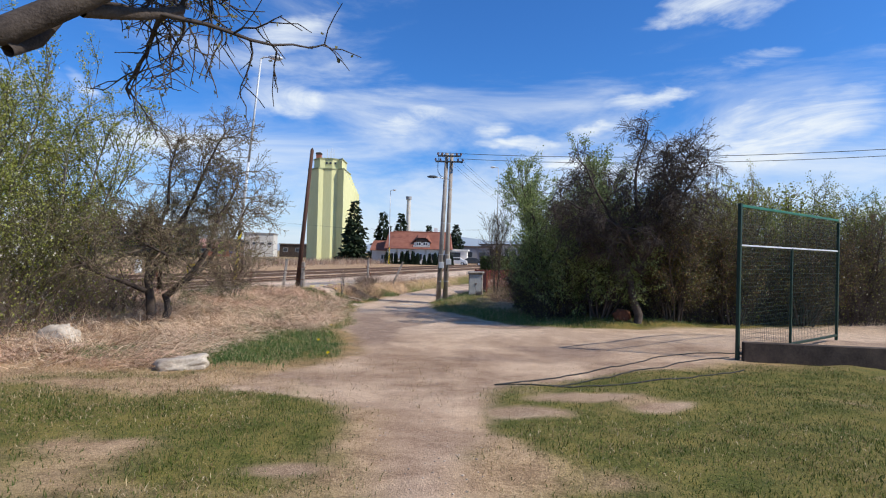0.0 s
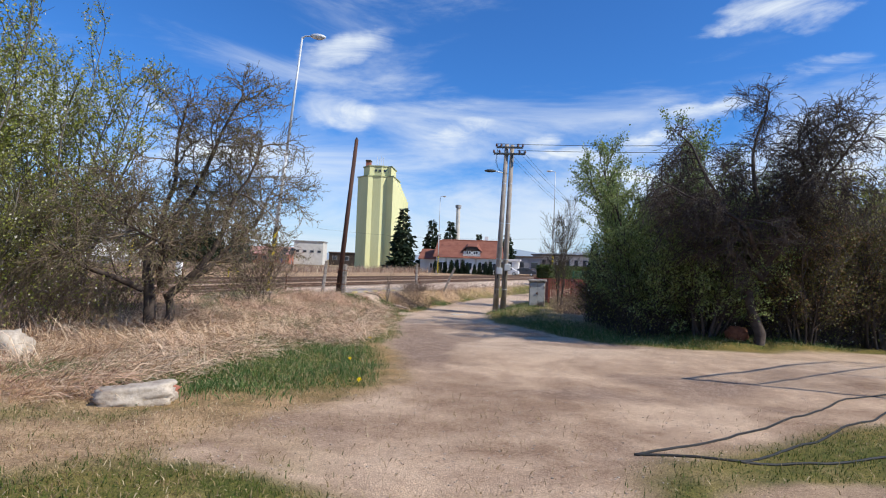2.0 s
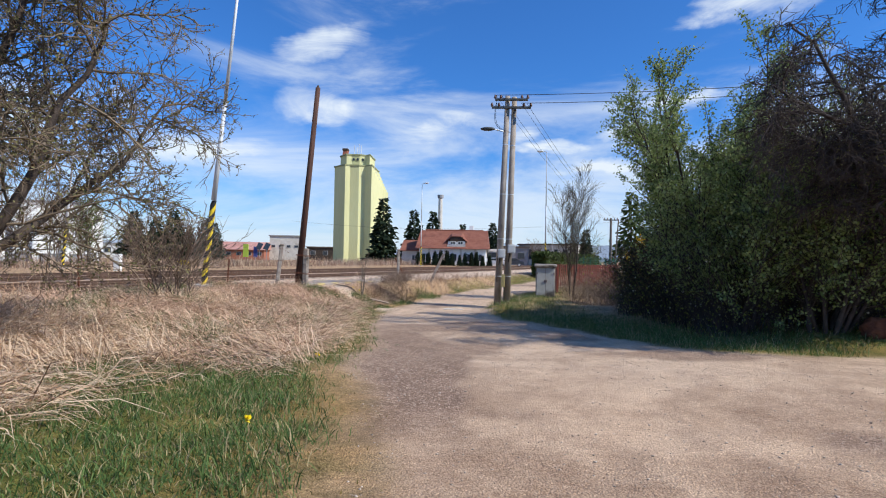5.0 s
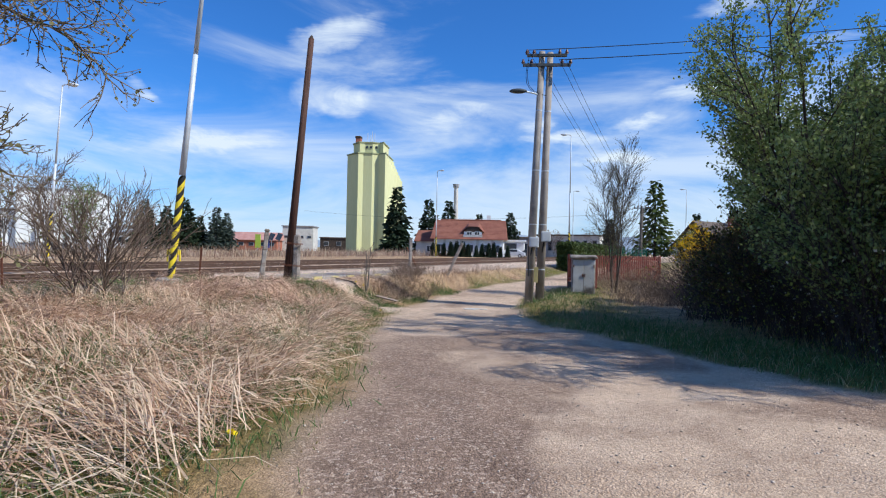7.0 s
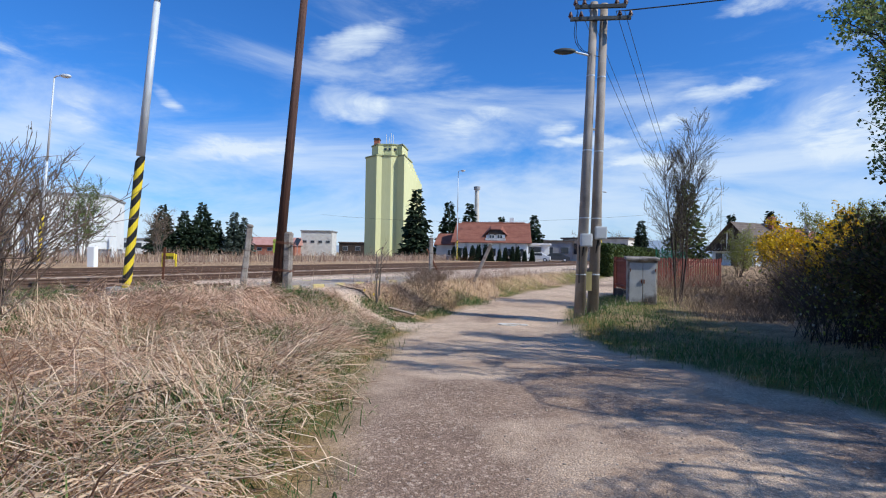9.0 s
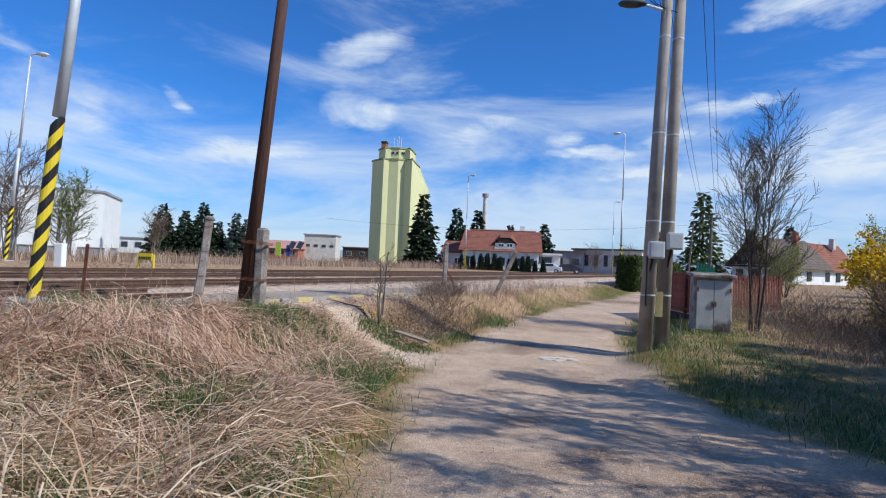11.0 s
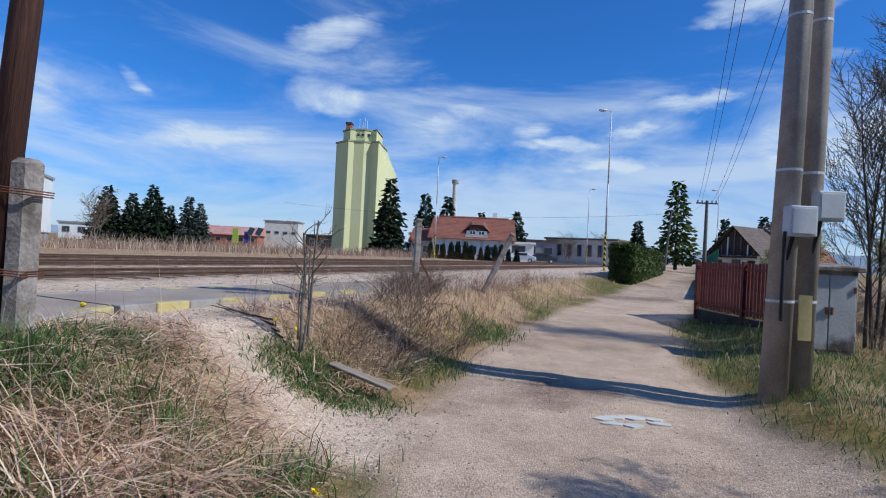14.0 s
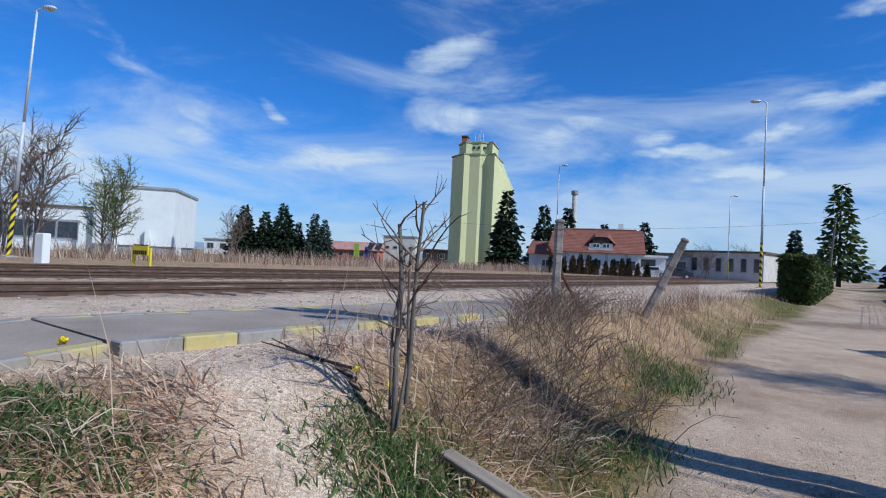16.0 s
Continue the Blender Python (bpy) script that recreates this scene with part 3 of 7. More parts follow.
def covers(x, y):
    """Shares of what covers the ground: gravel road, green grass, track bed, pale gravel."""
    s, n = x * U[0] + y * U[1], x * NN[0] + y * NN[1]
    wob = wave_noise(x, y, 1.7, 21)
    d_road = signed(ROAD, x, y)
    road = smooth(-0.25, 0.35, d_road + 0.32 * wob)
    thin = smooth(-1.2, -2.2, x + 0.5 * wob) * smooth(11.5, 10.4, y)    # the worn patch beside the path is half grown over
    road = road * (1 - 0.45 * thin * (wave_noise(x, y, 0.8, 4) > -0.1))
    for ex, ey, ea, eb, turn in ((2.1, 7.9, 1.0, 0.32, 0.35), (1.1, 6.9, 0.6, 0.3, 0.1), (3.0, 7.3, 0.55, 0.22, 0.5), (-1.2, 4.4, 0.35, 0.18, 0.0)):
        px, py = (x - ex) * math.cos(turn) + (y - ey) * math.sin(turn), (y - ey) * math.cos(turn) - (x - ex) * math.sin(turn)
        road = np.maximum(road, smooth(1.25, 0.55, np.hypot(px / ea, py / eb) + 0.35 * wave_noise(x, y, 0.6, 61)) * 0.9)
    rim = smooth(-2.6, -0.2, d_road) * smooth(14.5, 15.5, y)
    worn = 0.95 * smooth(4.6, 7.6, y + 0.25 * x) * (x < 0.5) + 0.3 * smooth(-5.5, -1.0, x) * (x < 0.5)
    lawn = smooth(11.5, 9.0, y - 0.25 * x) * smooth(-0.45, 0.40, wave_noise(x, y, 1.5, 30, 5) * 1.7 + 0.50 - worn)
    patch = smooth(-0.6, 0.5, signed(GREEN, x, y) + 0.7 * wave_noise(x, y, 1.5, 33))
    verge = smooth(-2.4, -0.2, d_road) * smooth(12.6, 11.8, n) * smooth(18.5, 20, y) * smooth(-0.5, 0.2, wave_noise(x, y, 1.2, 35) + 0.3)
    right_bank = smooth(-5, -1, d_road) * smooth(0.5, 2, x) * (y > 17)
    edge = rim * smooth(-0.15, 0.4, wave_noise(x, y, 1.4, 37) + 0.12) * 0.8
    spots = smooth(0.25, 0.6, wave_noise(x, y, 2.2, 39)) * 0.8
    green = np.clip(np.maximum.reduce([lawn, patch, verge, edge, spots, right_bank]), 0, 1)
    far_green = smooth(52, 72, n) * 0.45 + smooth(6, -12, n) * 0.5
    green = np.clip(np.maximum(green, far_green), 0, 1) * (1 - smooth(17.0, 17.9, n) * smooth(57, 47, n))
    bed = sum(smooth(1.75, 1.35, np.abs(n - c + 0.15 * wob)) for c in (23.95, 28.4, 32.4)) + smooth(19.3, 19.7, n) * smooth(22.1, 21.8, n) * smooth(25.4, 24.6, s)
    ramp = smooth(-0.35, 0.45, signed(RAMP, x, y) + 0.35 * wob)
    pale = np.clip(np.maximum(smooth(17.1, 18.0, n + 0.4 * wob) * smooth(23.0, 22.5, n), ramp), 0, 1) * (1 - np.clip(bed, 0, 1))
    pale = np.maximum(pale, 0.6 * road * smooth(13.5, 17, y) * (0.75 + 0.5 * wave_noise(x, y, 1.8, 71)))
    return np.clip(road, 0, 1), green * (1 - ramp), np.clip(bed, 0, 1), pale


def ground_material():
    m = bpy.data.materials.new("ground")
    m.use_nodes = True
    nt = m.node_tree
    N, L = nt.nodes.new, nt.links.new
    bs = nt.nodes["Principled BSDF"]
    bs.inputs["Specular IOR Level"].default_value = 0.15
    co = N("ShaderNodeTexCoord")

    def noise_node(scale, detail=5, rough=0.6):
        n = N("ShaderNodeTexNoise")
        n.inputs["Scale"].default_value, n.inputs["Detail"].default_value, n.inputs["Roughness"].default_value = scale, detail, rough
        L(co.outputs["Object"], n.inputs["Vector"])
        return n.outputs[0]

    def ramp(fac, *stops):
        r = N("ShaderNodeValToRGB")
        e = r.color_ramp.elements
        for i, (p, c) in enumerate(stops):
            k = e[i] if i < 2 else e.new(p)
            k.position, k.color = p, (*c, 1)
        L(fac, r.inputs[0])
        return r.outputs[0]

    def mixc(fac, a, b, blend="MIX"):
        x = N("ShaderNodeMix")
        x.data_type, x.blend_type = "RGBA", blend
        if isinstance(fac, float):
            x.inputs[0].default_value = fac
        else:
            L(fac, x.inputs[0])
        L(a, x.inputs[6])
        L(b, x.inputs[7])
        return x.outputs[2]

    big, mid, fine = noise_node(0.5, 6), noise_node(2.2, 6), noise_node(26, 6, 0.7)
    vor = N("ShaderNodeTexVoronoi")
    vor.inputs["Scale"].default_value = 58
    L(co.outputs["Object"], vor.inputs["Vector"])
    vor2 = N("ShaderNodeTexVoronoi")
    vor2.inputs["Scale"].default_value = 46
    L(co.outputs["Object"], vor2.inputs["Vector"])
    stones = N("ShaderNodeSeparateColor")
    L(vor.outputs["Color"], stones.inputs[0])
    stones2 = N("ShaderNodeSeparateColor")
    L(vor2.outputs["Color"], stones2.inputs[0])
    road = mixc(0.5, ramp(mid, (0.38, (0.22, 0.145, 0.092)), (0.58, (0.45, 0.34, 0.235))), ramp(stones.outputs[0], (0.0, (0.14, 0.095, 0.068)), (1.0, (0.60, 0.465, 0.34))))
    road = mixc(0.45, road, ramp(big, (0.40, (0.13, 0.075, 0.05)), (0.60, (0.50, 0.385, 0.285))))
    dry = mixc(0.5, ramp(mid, (0.36, (0.17, 0.10, 0.055)), (0.62, (0.46, 0.33, 0.20))), ramp(fine, (0.36, (0.10, 0.062, 0.036)), (0.64, (0.50, 0.38, 0.25))))
    green = mixc(0.5, ramp(mid, (0.36, (0.055, 0.07, 0.014)), (0.62, (0.21, 0.165, 0.055))), ramp(fine, (0.36, (0.025, 0.042, 0.008)), (0.64, (0.17, 0.165, 0.045))))
    bed = mixc(0.5, ramp(mid, (0.3, (0.26, 0.19, 0.145)), (0.7, (0.47, 0.365, 0.28))), ramp(stones.outputs[0], (0.0, (0.16, 0.12, 0.09)), (1.0, (0.56, 0.45, 0.35))))
    pale = mixc(0.45, ramp(mid, (0.3, (0.38, 0.29, 0.215)), (0.7, (0.62, 0.51, 0.40))), ramp(stones2.outputs[0], (0.0, (0.20, 0.14, 0.10)), (1.0, (0.72, 0.62, 0.51))))
    at = N("ShaderNodeAttribute")
    at.attribute_name = "cover"
    sep = N("ShaderNodeSeparateColor")
    L(at.outputs["Color"], sep.inputs[0])
    col = mixc(sep.outputs[1], dry, green)
    col = mixc(sep.outputs[0], col, road)
    rim = N("ShaderNodeAttribute")
    rim.attribute_name = "rim"
    mossy = mixc(0.5, ramp(mid, (0.38, (0.085, 0.085, 0.022)), (0.60, (0.29, 0.175, 0.07))), ramp(fine, (0.36, (0.06, 0.045, 0.018)), (0.64, (0.33, 0.23, 0.095))))
    col = mixc(rim.outputs["Fac"], col, mossy)
    loose = N("ShaderNodeAttribute")
    loose.attribute_name = "loose"
    grit = mixc(0.55, ramp(mid, (0.35, (0.135, 0.085, 0.06)), (0.62, (0.25, 0.17, 0.125))), ramp(stones2.outputs[1], (0.0, (0.06, 0.042, 0.034)), (0.75, (0.24, 0.18, 0.145)), (1.0, (0.55, 0.47, 0.39))))
    grit_share = N("ShaderNodeMath")
    grit_share.operation = "MULTIPLY"
    L(loose.outputs["Fac"], grit_share.inputs[0])
    grit_share.inputs[1].default_value = 0.85
    col = mixc(sep.outputs[2], col, bed)
    col = mixc(at.outputs["Alpha"], col, pale)
    col = mixc(grit_share.outputs[0], col, grit)
    grain = noise_node(140, 3, 0.75)                    # single grains, with the shade between them put into the colour
    col = mixc(0.85, col, ramp(grain, (0.34, (0.45, 0.40, 0.36)), (0.47, (1.08, 1.0, 0.92)), (0.64, (2.2, 2.0, 1.8))), "MULTIPLY")
    L(col, bs.inputs["Base Color"])
    bs.inputs["Roughness"].default_value = 0.95
    hgt = N("ShaderNodeMath")
    hgt.operation = "MULTIPLY_ADD"
    L(vor.outputs["Distance"], hgt.inputs[0])
    hgt.inputs[1].default_value = -0.7
    L(fine, hgt.inputs[2])
    bp = N("ShaderNodeBump")
    bp.inputs["Strength"].default_value, bp.inputs["Distance"].default_value = 0.75, 0.016
    L(hgt.outputs[0], bp.inputs["Height"])
    L(bp.outputs[0], bs.inputs["Normal"])
    return m


def build_ground():
    def axis(lo, hi, step, far):
        mid = np.arange(lo, hi + step / 2, step)
        d, out = step, []
        while sum(out) < far:
            d *= 1.22
            out.append(d)
        c = np.cumsum(out)
        return np.concatenate((lo - c[::-1], mid, hi + c))
    xs, ys = axis(-12.0, 9.0, 0.10, 1900), axis(1.5, 45.0, 0.10, 1900)
    X, Y = np.meshgrid(xs, ys)
    x, y = X.ravel(), Y.ravel()
    z = ground_z(x, y)
    nx, ny = len(xs), len(ys)
    i = (np.arange(ny - 1)[:, None] * nx + np.arange(nx - 1)[None, :]).ravel()
    F = np.stack((i, i + 1, i + nx + 1, i + nx), axis=-1)
    me = raw_mesh("ground", np.stack((x, y, z), -1), F.ravel(), np.full(len(F), 4), ground_material(), smooth=True)
    r, g, b, a = covers(x, y)
    attr = me.attributes.new("cover", "FLOAT_COLOR", "POINT")
    attr.data.foreach_set("color", np.stack((r, g, b, a), -1).astype(np.float32).ravel())
    d = signed(ROAD, x, y) + 0.3 * wave_noise(x, y, 1.1, 44)
    rim = smooth(-1.5, -0.7, d) * smooth(0.35, -0.15, d) * (0.25 + 0.5 * (x < 0)) * smooth(8, 11, y) * (0.55 + 0.45 * smooth(-0.3, 0.3, wave_noise(x, y, 0.7, 46))) * smooth(40, 34, y) * (1 - a)
    attr = me.attributes.new("rim", "FLOAT", "POINT")
    attr.data.foreach_set("value", rim.astype(np.float32))
    side = np.interp(y, (11, 14, 16, 18, 20, 22.5), (-1.4, -1.3, -1.35, -1.25, -1.9, -3.4))      # dark loose gravel beside the pale crust
    dark = smooth(0.10, -0.06, x - side + 0.35 * wave_noise(x, y, 1.2, 81)) * smooth(12.5, 14.5, y) * smooth(23, 20.5, y)
    dark = np.maximum(dark, 0.9 * smooth(0.22, 0.42, wave_noise(x, y, 2.6, 83, 5)) * smooth(8, 10, y))
    dark = np.maximum(dark, 0.8 * smooth(0.9, 0.2, np.hypot((x - 1.2) / 1.5, (y - 11.8) / 0.7) + 0.4 * wave_noise(x, y, 0.8, 85)))
    attr = me.attributes.new("loose", "FLOAT", "POINT")
    attr.data.foreach_set("value", (dark * np.clip(r, 0, 1)).astype(np.float32))
    tagged(new("ground", me), "trodden gravel lane between dry grass and green lawn", "ground", kind="structure")


build_ground()

# ---- railway ----
def build_track(n, s0, s1, label, near=None):
    x, y = at_sn(0, n)
    tr = thing("railway_track", (x, y, YARD), label, "railway track", "tracks of the station yard", rz=-math.degrees(TH))
    for side in (-0.75, 0.75):
        bm = bmesh.new()
        half = [(0.07, -0.04), (0.07, -0.02), (0.015, 0.0), (0.015, 0.07), (0.036, 0.08), (0.036, 0.115)]
        prof = half + [(-a, b) for a, b in half[::-1]]
        ends = [[bm.verts.new((side + a, s, b)) for a, b in prof] for s in (s0, s1)]
        for i in range(len(prof)):
            j = (i + 1) % len(prof)
            bm.faces.new((ends[0][i], ends[0][j], ends[1][j], ends[1][i]))
        bm.faces.new(ends[0]), bm.faces.new(ends[1][::-1])
        bmesh.ops.recalc_face_normals(bm, faces=bm.faces)
        part("rail", bm, M["rail"], tr)
    one = boxed((2.5, 0.24, 0.14), (0, 0, -0.052), bevel=0.015)
    first = part("sleeper", one, M["sleeper"], tr, loc=(0, 0, 0))
    k, rest = 0, bmesh.new()
    lo, hi = near or (1e9, 1e9)
    s = s0 + 0.3
    while s < s1:
        if lo <= s <= hi:
            if k == 0:
                first.location = (0, s, 0)
            else:
                ob = new("sleeper", first.data)
                ob.parent, ob.location = tr, (0, s, 0)
            k += 1
        else:
            box(rest, (2.5, 0.24, 0.14), (0, s, -0.052))
        s += 0.62
    if k == 0:
        first.location = (0, s1 - 0.1, 0)
    tagged(part("sleeper_row", rest, M["sleeper"], tr), kind="stuff")


build_track(20.75, -60, 25.2, "rusty dead-end siding on old timber sleepers", (8, 25.2))
build_track(23.95, -90, 190, "brown running track on timber sleepers and ballast", (10, 60))
build_track(28.4, -90, 190, "brown running track on timber sleepers and ballast", (12, 45))
build_track(32.4, -90, 190, "far brown track half sunk in ballast", (12, 40))


def build_platform():
    x, y = at_sn(0, 0)
    pf = thing("boarding_platform", (x, y, YARD), "low asphalt platform ramp with worn yellow-painted concrete edge", "platform", rz=-math.degrees(TH))
    # local x is -n, y is s
    bm = bmesh.new()
    n0, n1, s0, s1 = 18.25, 19.75, 25.9, 34.6
    vs = [(-n0, s0, -0.3), (-n1, s0, -0.3), (-n1, s1, -0.3), (-n0, s1, -0.3), (-n0, s0, 0.09), (-n1, s0, 0.09), (-n1, s1, 0.04), (-n0, s1, 0.04)]
    v = [bm.verts.new(p) for p in vs]
    for f in ((4, 5, 6, 7), (0, 1, 5, 4), (1, 2, 6, 5), (2, 3, 7, 6), (3, 0, 4, 7)):
        bm.faces.new([v[i] for i in f])
    bmesh.ops.recalc_face_normals(bm, faces=bm.faces)
    part("deck", bm, M["asphalt"], pf)
    bm = bmesh.new()
    vs = [(-n0, s0 - 0.03, -0.3), (-n1, s0 - 0.03, -0.3), (-n0, s0 - 0.03, 0.085), (-n1, s0 - 0.03, 0.085), (-n0 + 0.2, s0 - 2.0, -0.3), (-n1 + 0.2, s0 - 2.0, -0.3), (-n0 + 0.2, s0 - 2.0, -0.02), (-n1 + 0.2, s0 - 2.0, -0.02)]
    v = [bm.verts.new(p) for p in vs]
    for f in ((2, 3, 7, 6), (0, 2, 6, 4), (1, 5, 7, 3), (4, 6, 7, 5), (0, 1, 3, 2)):
        bm.faces.new([v[i] for i in f])
    bmesh.ops.recalc_face_normals(bm, faces=bm.faces)
    part("end_ramp", bm, M["asphalt"], pf)
    for n, yel in ((n0 - 0.08, 0), (n1 + 0.08, 1)):
        for i in range(18):
            s = s0 + 0.02 + i * 0.48 + 0.24
            z = 0.095 - 0.05 * (s - s0) / (s1 - s0)
            paint = M["worn_yellow"] if (i + yel) % 2 else M["worn_edge"]
            part("edge_stone", boxed((0.17, 0.47, 0.44), (-n, s, z - 0.22), bevel=0.012), paint, pf)
        for i in range(4):
            s = s0 - 0.28 - i * 0.48
            z = 0.09 - 0.12 * (s0 - s) / 2.0
            paint = M["worn_yellow"] if (i + yel) % 2 == 0 else M["worn_edge"]
            part("edge_stone", boxed((0.17, 0.47, 0.44), (-n + 0.1 * (s0 - s), s, z - 0.22), rx=5.4, bevel=0.012), paint, pf)


build_platform()


# ---- poles and lamps ----
def build_lamp(x, y, z, name_label, height=12.6, arm_deg=0.0, lean=(0, 0), stripe=2.9, arm=0.5, group="station yard lamps"):
    lp = thing("street_lamp", (x, y, z), name_label, "street lamp", group, rx=lean[0], ry=lean[1], rz=arm_deg)
    part("base", boxed((0.55, 0.55, 0.30), (0, 0, 0.0), bevel=0.03), M["concrete"], lp)
    r0, r1 = 0.095, 0.042
    if stripe:
        k = 14
        step = stripe / k
        for i in range(k):
            bm = bmesh.new()
            a, b = 0.15 + i * step, 0.15 + (i + 1) * step
            sh = 0.16
            lo, hi, sides = [], [], 14
            for j in range(sides):
                g = 2 * math.pi * j / sides
                dz = sh * math.cos(g - 0.9)
                lo.append(bm.verts.new((r0 * math.cos(g), r0 * math.sin(g), max(0.15, a + dz))))
                hi.append(bm.verts.new((r0 * math.cos(g), r0 * math.sin(g), max(0.15, min(b + dz, stripe + 0.15)))))
            for j in range(sides):
                bm.faces.new((lo[j], lo[(j + 1) % sides], hi[(j + 1) % sides], hi[j]))
            part("stripe", bm, M["black" if i % 2 else "yellow"], lp)
    z0 = stripe + 0.15 if stripe else 0.1
    bm = bmesh.new()
    tube(bm, (0, 0, z0), (0, 0, height * 0.55), r0 * 0.93, 0.068, 14)
    tube(bm, (0, 0, height * 0.55), (0, 0, height), 0.062, r1, 14)
    part("pole", bm, M["galv"], lp, smooth=True)
    bm = bmesh.new()
    tube(bm, (0, 0, height - 0.05), (0.12, 0, height + 0.06), 0.045, 0.04, 8)
    tube(bm, (0.12, 0, height + 0.06), (arm, 0, height + 0.10), 0.04, 0.035, 8)
    part("arm", bm, M["galv"], lp)
    bm = bmesh.new()
    g = bmesh.ops.create_uvsphere(bm, u_segments=12, v_segments=7, radius=1.0)["verts"]
    bmesh.ops.scale(bm, vec=(0.38, 0.17, 0.12), verts=g)
    bmesh.ops.translate(bm, vec=(arm + 0.22, 0, height + 0.10), verts=g)
    head = part("lamp_head", bm, M["galv"], lp, smooth=True)
    bm = bmesh.new()
    g = bmesh.ops.create_uvsphere(bm, u_segments=10, v_segments=6, radius=1.0)["verts"]
    bmesh.ops.scale(bm, vec=(0.24, 0.12, 0.06), verts=g)
    bmesh.ops.translate(bm, vec=(arm + 0.26, 0, height + 0.02), verts=g)
    part("lens", bm, M["box_grey"], head, smooth=True)
    return lp


build_lamp(-10.38, 27.5, YARD, "tall galvanised lamp with yellow and black striped foot", height=11.7, lean=(0, 5.3), arm_deg=0)
build_lamp(7.1, 72.0, -0.85, "tall galvanised lamp with striped foot by the hedge", height=13.6, arm_deg=180, stripe=3.2)
build_lamp(-29.7, 46.0, -0.8, "tall galvanised lamp across the tracks", height=11.2, lean=(0, 4.0), arm_deg=0)
build_lamp(-9.0, 93.0, -0.8, "tall galvanised lamp in front of the red-roofed house", arm_deg=-20)
build_lamp(14.5, 118.0, -0.8, "far galvanised yard lamp", arm_deg=0)
build_lamp(33.0, 112.0, -0.9, "far galvanised lamp beside the lane", arm_deg=175)


def wooden_pole():
    x, y = -7.55, 28.9
    z = gz(x, y)
    wp = thing("wooden_pole", (x, y, z), "tall bare brown wooden pole strapped to a concrete stub", "pole", ry=4.6)
    bm = bmesh.new()
    bmesh.ops.create_cone(bm, cap_ends=True, segments=14, radius1=0.125, radius2=0.085, depth=7.5)
    bmesh.ops.translate(bm, vec=(0, 0, 3.65), verts=bm.verts)
    part("shaft", bm, M["wood_pole"], wp, smooth=True)
    bm = bmesh.new()
    tube(bm, (0, 0, 7.38), (0, 0, 7.50), 0.085, 0.02, 10)
    part("tip", bm, M["timber_dark"], wp)
    stub = boxed((0.21, 0.19, 1.75), (0.22, 0.03, 0.62), bevel=0.045, ry=-4)
    part("stub", stub, M["post_concrete"], wp, "weathered concrete stub")
    for h in (0.55, 1.2):
        bm = bmesh.new()
        for k in range(3):
            tube(bm, (-0.14, -0.13, h + 0.02 * k), (0.33, -0.11, h + 0.02 * k), 0.006, sides=5)
            tube(bm, (0.33, -0.11, h + 0.02 * k), (0.33, 0.14, h + 0.02 * k), 0.006, sides=5)
        part("wire_strap", bm, M["rust"], wp)


wooden_pole()


